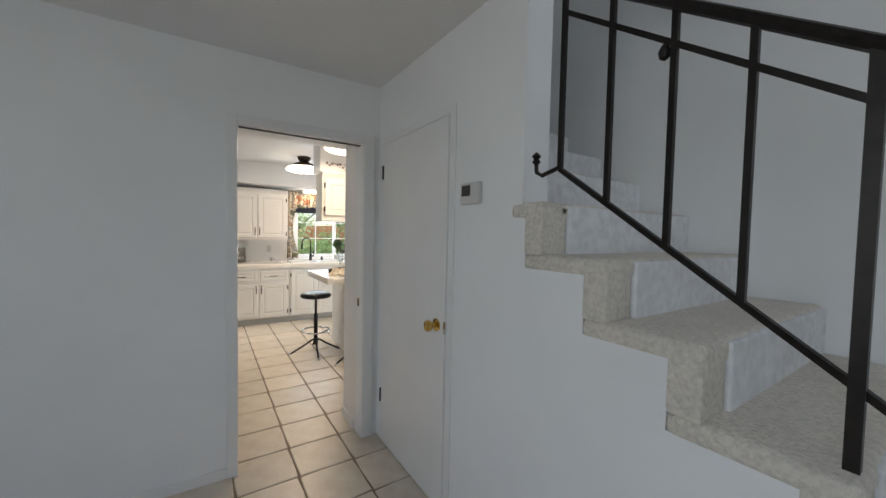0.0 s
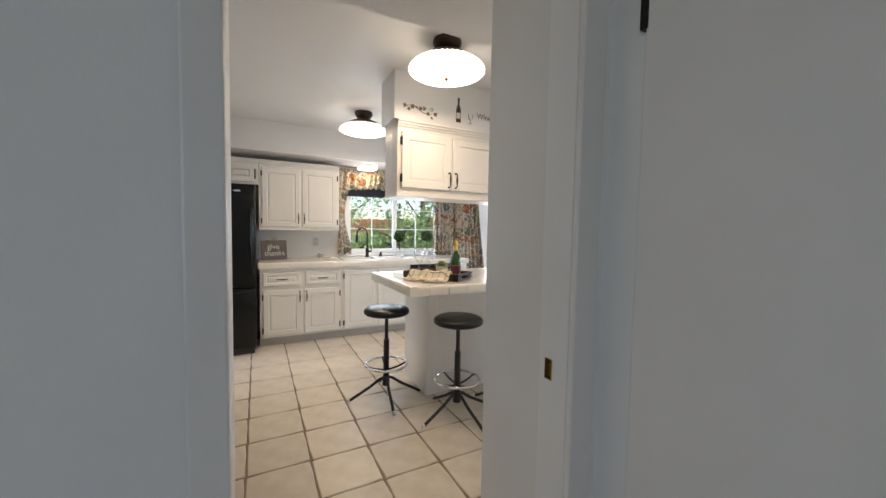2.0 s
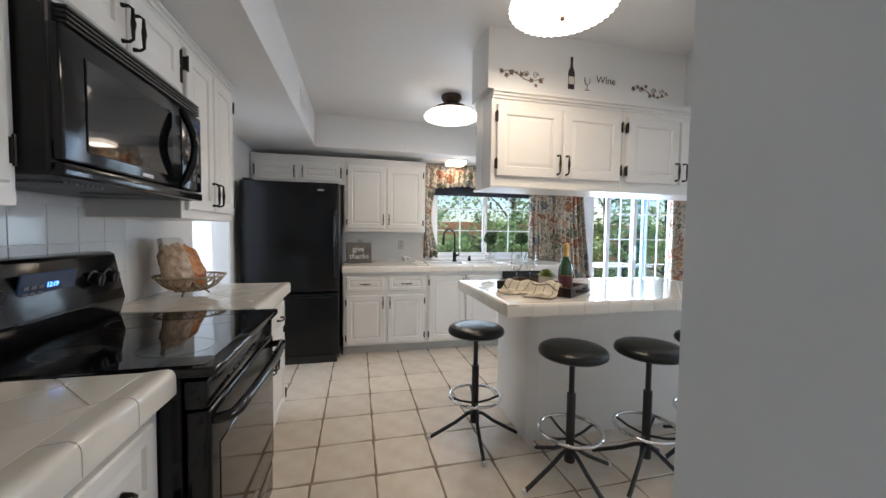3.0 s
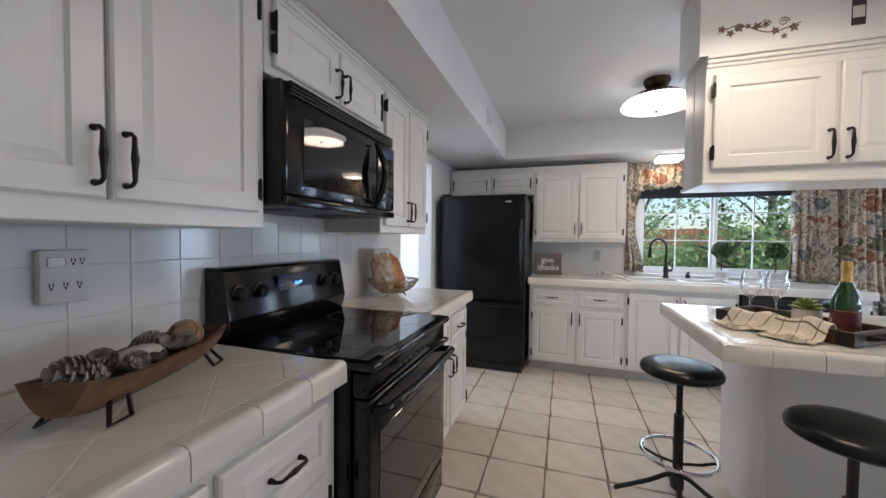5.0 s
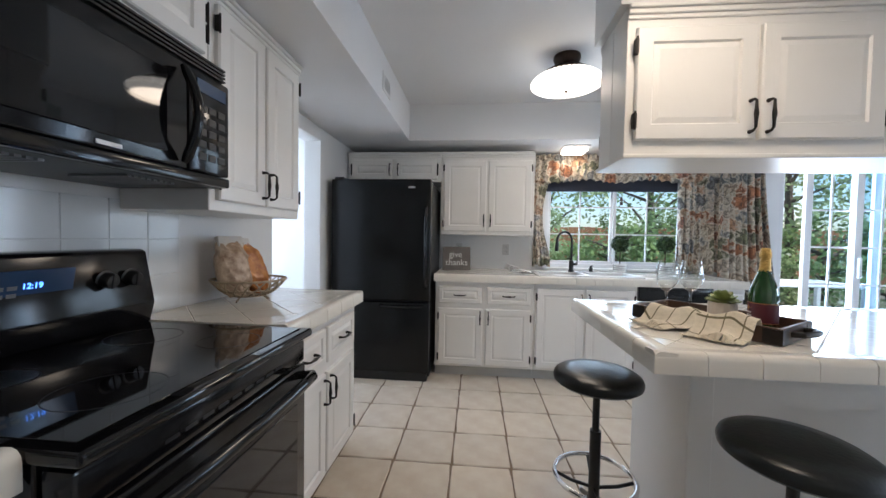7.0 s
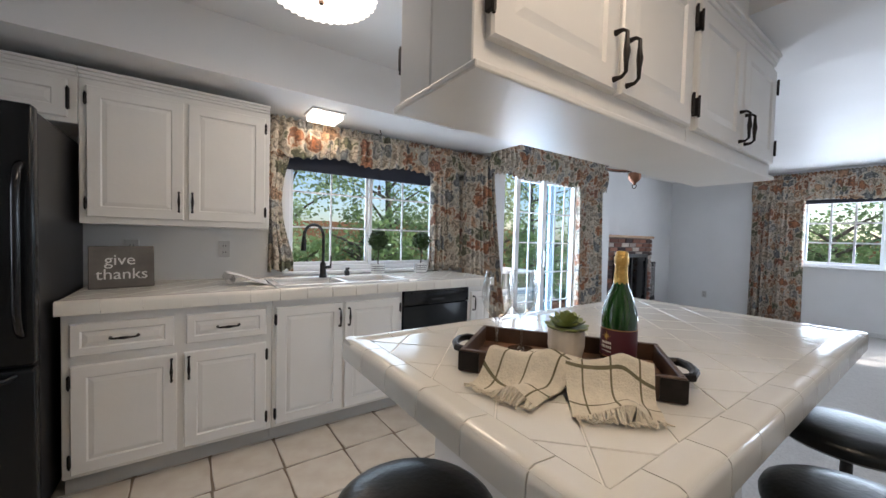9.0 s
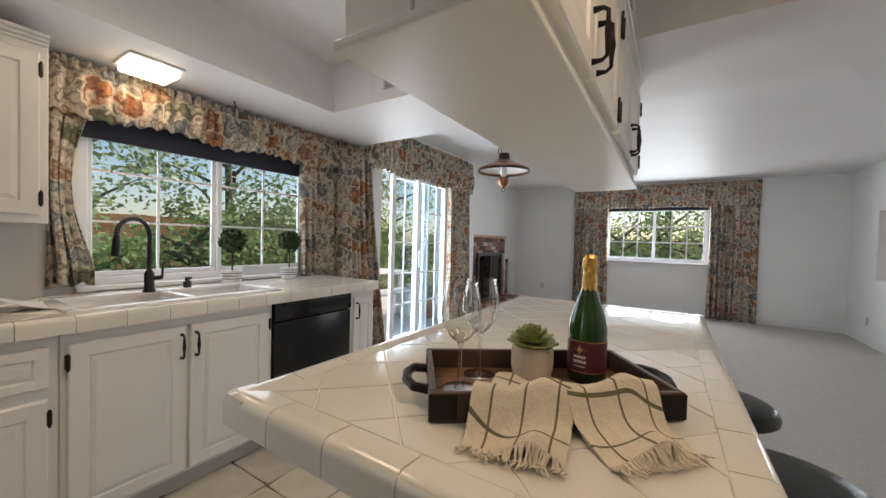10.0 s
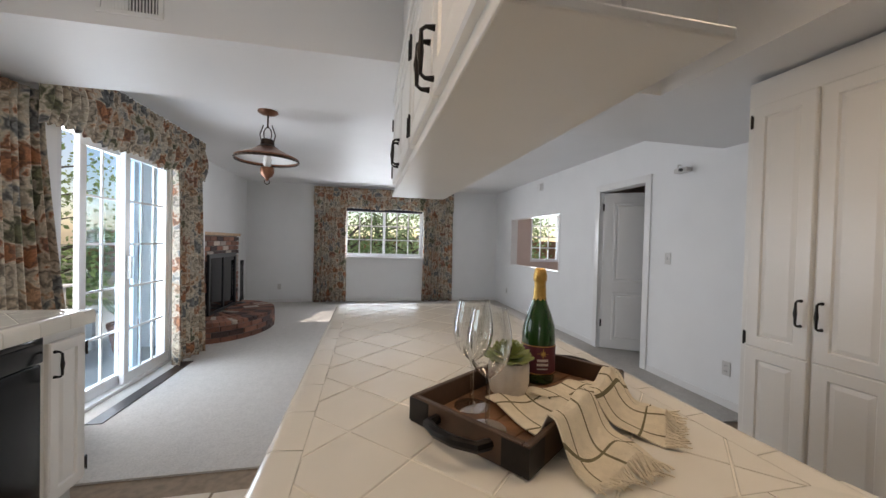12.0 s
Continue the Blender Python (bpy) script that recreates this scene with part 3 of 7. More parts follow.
def panel(parent, x0, x1, z0, z1, name="door", rim=0.055, raised=True, material=None):
    """A door or drawer front with a raised field; its front faces -y."""
    bm = bmesh.new()
    w, h = x1 - x0, z1 - z0
    rim = min(rim, w * 0.24, h * 0.28)
    steps = [(0.0, 0.0), (0.0, -0.015), (0.005, -0.020), (rim, -0.020), (rim + 0.006, -0.012), (rim + 0.026, -0.0175)] if raised else [(0.0, 0.0), (0.0, -0.015), (0.006, -0.020)]
    loops = []
    for i, d in steps:
        loops.append([bm.verts.new(p) for p in ((x0 + i, d, z0 + i), (x1 - i, d, z0 + i), (x1 - i, d, z1 - i), (x0 + i, d, z1 - i))])
    for a, b in zip(loops, loops[1:]):
        for k in range(4):
            bm.faces.new((a[k], a[(k + 1) % 4], b[(k + 1) % 4], b[k]))
    bm.faces.new(loops[-1])
    return part(name, bm, material or M["cab"], parent)


def cabinet(label, m, w, d, h, doors=(), drawers=(), toe=0.0, group="", name="cabinet", crown=False):
    """m: pose of the lower front corner; the front faces -y, the width runs along x. doors: x0, x1, z0, z1, hinge side, pull height."""
    ob = empty(name, m, label, "cabinet", group)
    bm = box(0, w, 0, d, toe, h, 0.003, 1)
    part("body", bm, M["cab"], ob)
    if toe:
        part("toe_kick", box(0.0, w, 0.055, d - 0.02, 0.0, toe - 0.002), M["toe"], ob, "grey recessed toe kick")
    for x0, x1, z0, z1, side, pz in doors:
        dr = panel(ob, x0, x1, z0, z1)
        if pz is not None:
            pull(dr, (x1 - 0.022) if side == "l" else (x0 + 0.022), pz, 0.11)
        hx = x0 - 0.002 if side == "l" else x1 + 0.002
        for hz in (z0 + 0.07, z1 - 0.07):
            hinge(dr, hx, hz)
    for x0, x1, z0, z1 in drawers:
        dr = panel(ob, x0, x1, z0, z1, "drawer", 0.035)
        pull(dr, (x0 + x1) / 2, (z0 + z1) / 2, 0.10, False)
    if crown:
        bm = bmesh.new()
        for i, (o, z0, z1) in enumerate(((0.008, h - 0.05, h - 0.034), (0.016, h - 0.034, h - 0.016), (0.026, h - 0.016, h))):
            bx(bm, -0.0 if crown == 1 else -o, w + (0 if crown == 1 else o), -o, 0.02, z0, z1, 0.003, 1)
        part("crown_moulding", bm, M["cab"], ob)
    return ob


BF = 8.945
# north base run
cabinet("white painted base cabinet with two drawers and two raised-panel doors", pose(0.950, BF, 0), 0.868, 0.60, 0.866,
        [(0.03, 0.422, 0.115, 0.62, "l", 0.54), (0.45, 0.838, 0.115, 0.62, "r", 0.54)], [(0.03, 0.41, 0.665, 0.815), (0.46, 0.838, 0.665, 0.815)], 0.095)
cabinet("white painted sink cabinet with two tall raised-panel doors", pose(1.820, BF, 0), 0.862, 0.60, 0.866,
        [(0.02, 0.418, 0.115, 0.815, "l", 0.72), (0.436, 0.835, 0.115, 0.815, "r", 0.72)], (), 0.095)
cabinet("narrow white end cabinet with one raised-panel door", pose(3.290, BF, 0), 0.243, 0.60, 0.866,
        [(0.022, 0.222, 0.115, 0.815, "r", 0.72)], (), 0.095)
# north wall cabinets
cabinet("white painted wall cabinet with two raised-panel doors", pose(0.950, 9.28, 1.278), 0.90, 0.352, 0.80,
        [(0.03, 0.442, 0.035, 0.715, "l", 0.14), (0.462, 0.872, 0.035, 0.715, "r", 0.14)], crown=1)
cabinet("low white wall cabinet over the fridge", pose(0.012, 9.28, 1.788), 0.935, 0.352, 0.29,
        [(0.04, 0.45, 0.025, 0.215, "l", 0.12), (0.49, 0.90, 0.025, 0.215, "r", 0.12)], crown=1)
# range wall: facing +x, width along +y
cabinet("white painted wall cabinet with two raised-panel doors", pose(0.355, 5.405, 1.33, 0, 0, 90), 0.782, 0.350, 0.80,
        [(0.0, 0.355, 0.05, 0.74, "l", 0.135), (0.366, 0.745, 0.05, 0.74, "r", 0.135)], crown=1)
cabinet("short white wall cabinet above the microwave", pose(0.355, 6.19, 1.83, 0, 0, 90), 0.765, 0.350, 0.30,
        [(0.03, 0.375, 0.03, 0.24, "l", 0.10), (0.39, 0.735, 0.03, 0.24, "r", 0.10)], crown=1)
cabinet("white painted wall cabinet beside the microwave", pose(0.355, 6.957, 1.33, 0, 0, 90), 0.64, 0.350, 0.80,
        [(0.03, 0.315, 0.04, 0.74, "l", 0.13), (0.33, 0.61, 0.04, 0.74, "r", 0.13)], crown=1)
cabinet("white painted base cabinet with a drawer under a tiled counter", pose(0.600, 5.405, 0, 0, 0, 90), 0.812, 0.59, 0.866,
        [(0.03, 0.38, 0.115, 0.60, "l", 0.52), (0.405, 0.76, 0.115, 0.60, "r", 0.52)], [(0.03, 0.38, 0.635, 0.815), (0.405, 0.76, 0.635, 0.815)], 0.095)
cabinet("white base cabinet with two drawers and two doors beside range", pose(0.600, 6.975, 0, 0, 0, 90), 0.82, 0.59, 0.866,
        [(0.03, 0.385, 0.115, 0.60, "l", 0.52), (0.41, 0.77, 0.115, 0.60, "r", 0.52)], [(0.03, 0.385, 0.645, 0.815), (0.41, 0.77, 0.645, 0.815)], 0.095)
# pantry: facing +y
p = cabinet("tall white pantry cabinet with raised-panel doors", pose(2.94, 5.735, 0, 0, 0, 180), 1.19, 0.30, 2.118, (), (), 0.095, name="pantry_cabinet")
for x0, x1, side in ((0.035, 0.295, "l"), (0.31, 0.57, "r"), (0.60, 0.86, "l"), (0.875, 1.125, "r")):
    dr = panel(p, x0, x1, 0.82, 1.99)
    lo = panel(p, x0, x1, 0.12, 0.819)
    pull(dr, x1 - 0.03 if side == "l" else x0 + 0.03, 1.02, 0.11)
    for hz in (0.86, 1.92):
        hinge(dr, x0 - 0.002 if side == "l" else x1 + 0.002, hz)

# island wall cabinet with its bulkhead
structure("bulkhead", box(1.82, 3.635, 7.16, 7.462, 2.116, TR + 0.01), M["wall_gloss"], "white bulkhead carrying the hanging cabinets", "bulkhead")
D3 = [(0.03, 0.445, 0.05, 0.46, "l", 0.13), (0.46, 0.865, 0.05, 0.46, "r", 0.13)]
cabinet("white hanging cabinet over the island with raised-panel doors", pose(1.85, 7.174, 1.570), 0.88, 0.138, 0.545, D3, crown=1, group="hanging island cabinets", name="hanging_cabinet")
cabinet("white hanging cabinet over the island with raised-panel doors", pose(2.73, 7.174, 1.570), 0.88, 0.138, 0.545, [(0.03, 0.43, 0.05, 0.46, "l", 0.13), (0.445, 0.85, 0.05, 0.46, "r", 0.13)], crown=1, group="hanging island cabinets", name="hanging_cabinet")
cabinet("white hanging cabinet over the island, back doors", pose(2.73, 7.45, 1.570, 0, 0, 180), 0.88, 0.136, 0.545, D3, crown=1, group="hanging island cabinets", name="hanging_cabinet")
cabinet("white hanging cabinet over the island, back doors", pose(3.61, 7.45, 1.570, 0, 0, 180), 0.88, 0.136, 0.545, D3, crown=1, group="hanging island cabinets", name="hanging_cabinet")


structure("trim", box(1.842, 3.618, 7.155, 7.468, 1.553, 1.5695, 0.004), M["cab"], "white board closing the hanging cabinets from below", "trim")


# ---- tiled counters ----
def clip(poly, x0, x1, y0, y1):
    for axis, lim, sign in ((0, x0, 1), (0, x1, -1), (1, y0, 1), (1, y1, -1)):
        out = []
        for i, p in enumerate(poly):
            q = poly[(i + 1) % len(poly)]
            a, b = sign * (p[axis] - lim), sign * (q[axis] - lim)
            if a >= 0:
                out.append(p)
            if a * b < 0:
                t = a / (a - b)
                out.append((p[0] + t * (q[0] - p[0]), p[1] + t * (q[1] - p[1])))
        poly = out
        if len(poly) < 3:
            return []
    return poly


def area(poly):
    return abs(sum(a[0] * b[1] - b[0] * a[1] for a, b in zip(poly, poly[1:] + poly[:1]))) / 2


def edge_tile(bm, length, front=0.062, top=0.066):
    """A rounded counter edge tile: x along the edge, -y outwards, z 0 at the counter top."""
    prof = [(top, -0.006), (top, 0.0), (0.03, 0.003), (0.018, 0.004), (0.008, 0.0), (0.002, -0.008), (0.0, -0.018), (0.0, -front), (0.012, -front)]
    g = 0.0015
    rings = [[bm.verts.new((x, y, z)) for y, z in prof] for x in (g, g + 0.002, length - g - 0.002, length - g)]
    for a, b in zip(rings, rings[1:]):
        for i in range(len(prof) - 1):
            bm.faces.new((a[i], a[i + 1], b[i + 1], b[i]))
    bm.faces.new(rings[0])
    bm.faces.new(rings[-1])
    return bm


def counter(name, label, x0, x1, y0, y1, z, edges, pitch=0.152, hole=None, diagonal=True, joined=False):
    """A tiled worktop; edges: which of 'w', 'e', 's', 'n' carry rounded edge tiles."""
    ob = empty(name, pose(0, 0, 0), label, "worktop")
    bm = bmesh.new()
    bz0, bz1 = z - 0.052, z - 0.0022
    if hole:
        hx0, hx1, hy0, hy1 = hole
        for r in ((x0, hx0, y0, y1), (hx1, x1, y0, y1), (hx0, hx1, y0, hy0), (hx0, hx1, hy1, y1)):
            bx(bm, r[0] + (0.006 if r[0] == x0 else 0), r[1] - (0.006 if r[1] == x1 else 0), r[2] + (0.006 if r[2] == y0 else 0), r[3] - (0.006 if r[3] == y1 else 0), bz0, bz1)
    else:
        bx(bm, x0 + 0.006, x1 - 0.006, y0 + 0.006, y1 - 0.006, bz0, bz1)
    part("bed", bm, M["wgrout"], ob, "pale grout bed")
    e = 0.067
    ix0, ix1 = x0 + (e if "w" in edges else 0.004), x1 - (e if "e" in edges else 0.004)
    iy0, iy1 = y0 + (e if "s" in edges else 0.004), y1 - (e if "n" in edges else 0.004)
    cx, cy = (x0 + x1) / 2, (y0 + y1) / 2
    ang = math.pi / 4 if diagonal else 0
    ux, uy = (math.cos(ang), math.sin(ang)), (-math.sin(ang), math.cos(ang))
    n = int((x1 - x0 + y1 - y0) / pitch) + 2
    g = 0.0016
    whole = bmesh.new()
    for i in range(-n, n):
        for j in range(-n, n):
            sq = []
            for a, b in ((g, g), (pitch - g, g), (pitch - g, pitch - g), (g, pitch - g)):
                s, t = i * pitch + a, j * pitch + b
                sq.append((cx + s * ux[0] + t * uy[0], cy + s * ux[1] + t * uy[1]))
            sq = clip(sq, ix0, ix1, iy0, iy1)
            if not sq or area(sq) < 0.0004:
                continue
            if hole and any(hole[0] - 0.01 < q[0] < hole[1] + 0.01 and hole[2] - 0.01 < q[1] < hole[3] + 0.01 for q in sq + [(sum(q[0] for q in sq) / len(sq), sum(q[1] for q in sq) / len(sq))]):
                continue
            if joined:
                prism(whole, sq, z - 0.005, z + random.uniform(-0.0004, 0.0004), 0.002)
            else:
                tb = prism(bmesh.new(), sq, z - 0.005, z + random.uniform(-0.0004, 0.0004), 0.002)
                part("tile", tb, M["wtile"], ob)
    if joined:
        tagged(part("tile_field", whole, M["wtile"], ob), kind="stuff")
    else:
        whole.free()
    meshes = {}
    for side in edges:
        length = (x1 - x0) if side in "sn" else (y1 - y0)
        k = max(1, round(length / pitch))
        step = length / k
        key = round(step, 4)
        for i in range(k):
            if key not in meshes:
                t = part("edge_tile", edge_tile(bmesh.new(), step), M["wtile"], ob, "", True)
                meshes[key] = t.data
            else:
                t = new("edge_tile", meshes[key])
                t.parent = ob
            off = i * step
            t.matrix_local = {"s": pose(x0 + off, y0, z), "n": pose(x1 - off, y1, z, 0, 0, 180), "w": pose(x0, y1 - off, z, 0, 0, -90), "e": pose(x1, y0 + off, z, 0, 0, 90)}[side]
    return ob


counter("worktop", "cream tiled countertop with a rounded edge beside the range", 0.012, 0.645, 5.405, 6.22, 0.922, "e", 0.165)
counter("worktop", "cream tiled countertop between the range and the side door", 0.012, 0.645, 6.975, 7.82, 0.922, "ne", 0.165)
counter("worktop", "white tiled countertop along the sink window", 0.935, 3.545, 8.905, 9.632, 0.922, "se", 0.152, (1.86, 2.75, 9.0, 9.42), True, True)
counter("island_worktop", "glossy cream tiled island top laid diagonally with rounded edge tiles", 1.832, 3.60, 6.846, 7.772, 0.922, "wens", 0.152)
ob = empty("kitchen_island", pose(2.76, 7.40, 0), "white island base with panelled ends under a tiled top", "kitchen island")
part("body", box(-0.645, 0.63, -0.235, 0.25, 0.0, 0.869, 0.003, 1), M["cab"], ob)
for sx in (-0.655, 0.555):
    part("corner_post", box(sx, sx + 0.09, -0.245, -0.16, 0.0, 0.869, 0.004, 1), M["cab"], ob)

# backsplash tiles on the range wall
bs = structure("wall_backsplash", box(0.0005, 0.007, 5.405, 7.22, 0.922, 1.36), M["bgrout"], "white square tile backsplash behind the range", "backsplash")
me = None
for i in range(12):
    for j in range(3):
        y0, z0 = 5.41 + i * 0.1505, 0.926 + j * 0.1475
        if me is None:
            t = part("tile", box(0, 0.006, 0.0014, 0.1491, 0.0014, 0.1461, 0.0016, 1), M["btile"], bs)
            me = t.data
        else:
            t = new("tile", me)
            t.parent = bs
        t.matrix_local = pose(0.0035, y0, z0)


# ---- appliances ----
def fridge():
    ob = empty("refrigerator", pose(0.055, 8.755, 0), "tall black bottom-freezer refrigerator standing in the corner", "refrigerator")
    W, H = 0.865, 1.735
    part("body", box(0.005, W - 0.005, 0.07, 0.80, 0.03, H - 0.015, 0.006), M["black_matte"], ob)
    part("door", box(0, W, 0, 0.065, 0.70, H, 0.014, 3), M["fridge"], ob, "", True)
    part("freezer_drawer", box(0, W, 0, 0.065, 0.08, 0.685, 0.014, 3), M["fridge"], ob, "", True)
    part("kick_plate", box(0.02, W - 0.02, 0.03, 0.10, 0.0, 0.075, 0.004, 1), M["black_matte"], ob)
    bm = bmesh.new()
    pts = [(W - 0.035, 0.0, 1.50), (W - 0.035, -0.04, 1.47)] + [(W - 0.035, -0.055, 1.40 - 0.06 * k) for k in range(9)] + [(W - 0.035, -0.04, 0.85), (W - 0.035, 0.0, 0.82)]
    tube(bm, pts, 0.013, 10)
    part("handle", bm, M["black"], ob, "glossy black bar handle", True)
    bm = bmesh.new()
    pts = [(0.44, 0.0, 0.662)] + [(0.46 + 0.03 * k, -0.03 - 0.012 * math.sin(k * math.pi / 11), 0.655) for k in range(12)] + [(0.81, 0.0, 0.662)]
    tube(bm, pts, 0.012, 10)
    part("drawer_handle", bm, M["black"], ob, "glossy black curved drawer handle", True)
    bm = bmesh.new()
    lathe(bm, [(0.0, 0.003), (0.028, 0.003), (0.030, 0.0)], 20, pose(0.70, -0.001, 1.665, 90) @ Matrix.Diagonal((1.1, 0.32, 1, 1)))
    part("badge", bm, M["logo"], ob, "oval silver badge")
    part("hinge_cover", box(0.02, 0.10, 0.02, 0.14, H, H + 0.02, 0.006), M["black_matte"], ob)
    return ob


fridge()


def range_stove():
    ob = empty("kitchen_range", pose(0.682, 6.226, 0, 0, 0, 90) @ Matrix.Diagonal((0.967, 1, 1, 1)), "black freestanding electric range with a glass cooktop", "range")
    W = 0.765
    part("body", box(0.0, W, 0.03, 0.66, 0.02, 0.895, 0.004), M["black"], ob)
    part("cooktop", bx(box(-0.005, W + 0.005, -0.055, 0.62, 0.893, 0.921, 0.010, 3), 0.02, W - 0.02, -0.02, 0.55, 0.921, 0.9235, 0.001, 1), M["black_glass"], ob, "glossy black ceramic cooktop", True)
    d = part("oven_door", box(0.008, W - 0.008, -0.035, 0.028, 0.22, 0.80, 0.010, 3), M["black"], ob, "", True)
    part("window", box(0.07, W - 0.07, -0.038, -0.033, 0.28, 0.68, 0.002, 1), M["black_glass"], d, "dark mirror-like oven window")
    bm = bmesh.new()
    pts = [(0.035, -0.03, 0.765), (0.04, -0.075, 0.77)] + [(0.06 + (W - 0.12) * k / 8, -0.085 - 0.012 * math.sin(math.pi * k / 8), 0.772) for k in range(9)] + [(W - 0.04, -0.075, 0.77), (W - 0.035, -0.03, 0.765)]
    tube(bm, pts, [0.014, 0.016] + [0.017] * 9 + [0.016, 0.014], 10)
    part("handle", bm, M["black"], d, "wide glossy black handle", True)
    part("control_strip", box(0.004, W - 0.004, -0.03, 0.03, 0.805, 0.885, 0.010, 2), M["black"], ob, "", True)
    bm = bmesh.new()
    for i in range(9):
        bx(bm, 0.17 + i * 0.05, 0.205 + i * 0.05, -0.032, -0.028, 0.835, 0.842)
    part("vent_slots", bm, M["black_matte"], ob)
    part("storage_drawer", box(0.008, W - 0.008, -0.03, 0.03, 0.06, 0.205, 0.010, 2), M["black"], ob, "", True)
    part("base", box(0.02, W - 0.02, 0.05, 0.60, 0.0, 0.06), M["black_matte"], ob)
    # back guard, leaning back a little
    bm = bmesh.new()
    a = [(0.0, 0.565, 0.92), (0.0, 0.545, 0.995), (0.0, 0.580, 1.177), (0.0, 0.595, 1.187), (0.0, 0.672, 1.187), (0.0, 0.672, 0.92)]
    v0 = [bm.verts.new((0.022, p[1], p[2])) for p in a]
    v1 = [bm.verts.new((W, p[1], p[2])) for p in a]
    bm.faces.new(v0)
    bm.faces.new(v1)
    for i in range(6):
        bm.faces.new((v0[i], v0[(i + 1) % 6], v1[(i + 1) % 6], v1[i]))
    bmesh.ops.bevel(bm, geom=bm.edges[:], offset=0.006, segments=2, affect="EDGES", profile=0.5)
    g = part("back_guard", bm, M["black"], ob, "glossy black control panel", True)
    tilt = pose(0, 0.5625, 1.088, 11, 0, 0)
    q = part("display", box(0.27, 0.50, -0.004, 0.004, -0.045, 0.055, 0.002, 1), M["display"], g, "blue-lit clock display")
    q.matrix_local = tilt
    t = text("12:19", 0.022, tilt @ pose(0.395, -0.0055, 0.012, 90), M["blue"], g, "clock_digits")
    bm = bmesh.new()
    for i in range(3):
        for j in range(3):
            bx(bm, 0.285 + i * 0.028, 0.305 + i * 0.028, -0.006, -0.003, -0.035 + j * 0.02, -0.025 + j * 0.02)
    q = part("keypad", bm, M["stripe_grey"], g)
    q.matrix_local = tilt
    bm = box(0.35, 0.42, -0.005, -0.001, -0.062, -0.053)
    q = part("badge", bm, M["logo"], g)
    q.matrix_local = tilt
    for x in (0.075, 0.175, 0.595, 0.68):
        bm = bmesh.new()
        lathe(bm, [(0.0, 0.032), (0.021, 0.032), (0.024, 0.028), (0.025, 0.004), (0.031, 0.0)], 16, pose(0, 0, 0, 90))
        bx(bm, -0.005, 0.005, -0.036, -0.028, -0.023, 0.023, 0.002, 1)
        q = part("knob", bm, M["black_matte"], g, "", True)
        q.matrix_local = tilt @ pose(x, 0, 0.005)
    # the marks of the rings on the glass
    for x, y, r in ((0.20, 0.12, 0.10), (0.57, 0.12, 0.085), (0.20, 0.40, 0.075), (0.57, 0.40, 0.10)):
        bm = bmesh.new()
        lathe(bm, [(r, 0.0), (r, 0.0004), (r - 0.002, 0.0004), (r - 0.002, 0.0)], 36, pose(x, y, 0.9235))
        part("ring_mark", bm, M["black_matte"], ob)
    return ob


range_stove()


def microwave():
    ob = empty("microwave", pose(0.438, 6.195, 1.405, 0, 0, 90), "black over-the-range microwave with a bowed handle", "microwave")
    W, H = 0.755, 0.405
    part("body", box(0.0, W, 0.025, 0.43, 0.0, H, 0.008, 2), M["black_matte"], ob)
    d = part("door", box(0.0, 0.575, 0.0, 0.03, 0.035, H - 0.055, 0.008, 2), M["black"], ob, "", True)
    part("window", box(0.075, 0.50, -0.004, 0.002, 0.07, 0.30, 0.002, 1), M["black_glass"], d, "dark mirror-like window")
    bm = bmesh.new()
    pts = [(0.548 - 0.016 * math.sin(math.pi * k / 12) * 0, -0.012 - 0.045 * math.sin(math.pi * k / 12), 0.05 + 0.28 * k / 12) for k in range(13)]
    tube(bm, pts, [0.010] + [0.014] * 11 + [0.010], 10)
    part("handle", bm, M["black"], d, "bowed black handle", True)
    c = part("control_panel", box(0.58, W, 0.0, 0.03, 0.035, H - 0.055, 0.008, 2), M["black"], ob, "", True)
    part("display", box(0.61, 0.735, -0.003, 0.002, 0.285, 0.325, 0.001, 1), M["display"], c)
    for i in range(3):
        for j in range(5):
            part("button", box(0.615 + i * 0.042, 0.648 + i * 0.042, -0.003, 0.002, 0.075 + j * 0.038, 0.098 + j * 0.038, 0.002, 1), M["black_matte"], c)
    bm = bmesh.new()
    for j in range(4):
        bx(bm, 0.02, W - 0.02, -0.002 , 0.03, H - 0.05 + j * 0.012, H - 0.043 + j * 0.012, 0.001, 1)
    part("vent_grille", bm, M["black_matte"], ob)
    part("bottom_lip", box(0.0, W, -0.002, 0.03, 0.0, 0.032, 0.006, 2), M["black"], ob, "", True)
    for x in (0.12, 0.46):
        bm = bmesh.new()
        for k in range(8):
            bx(bm, x + k * 0.02, x + 0.012 + k * 0.02, 0.08, 0.26, -0.006, 0.001)
        part("filter_grille", bm, M["stripe_grey"], ob)
    part("badge", box(0.31, 0.37, -0.003, 0.0, 0.045, 0.055), M["logo"], d)
    return ob


microwave()
ob = empty("dishwasher", pose(2.686, BF - 0.012, 0), "black built-in dishwasher under the sink counter", "dishwasher")
part("body", box(0.004, 0.596, 0.03, 0.58, 0.03, 0.864), M["black_matte"], ob)
part("door", box(0.004, 0.596, 0.0, 0.03, 0.13, 0.74, 0.006, 2), M["fridge"], ob, "", True)
part("control_panel", box(0.004, 0.596, -0.008, 0.03, 0.748, 0.862, 0.006, 2), M["black"], ob, "", True)
part("kick_plate", box(0.01, 0.59, 0.05, 0.10, 0.0, 0.125), M["black_matte"], ob)
bm = bmesh.new()
for i in range(6):
    bx(bm, 0.24 + i * 0.02, 0.255 + i * 0.02, -0.0085, -0.0075, 0.775, 0.79)
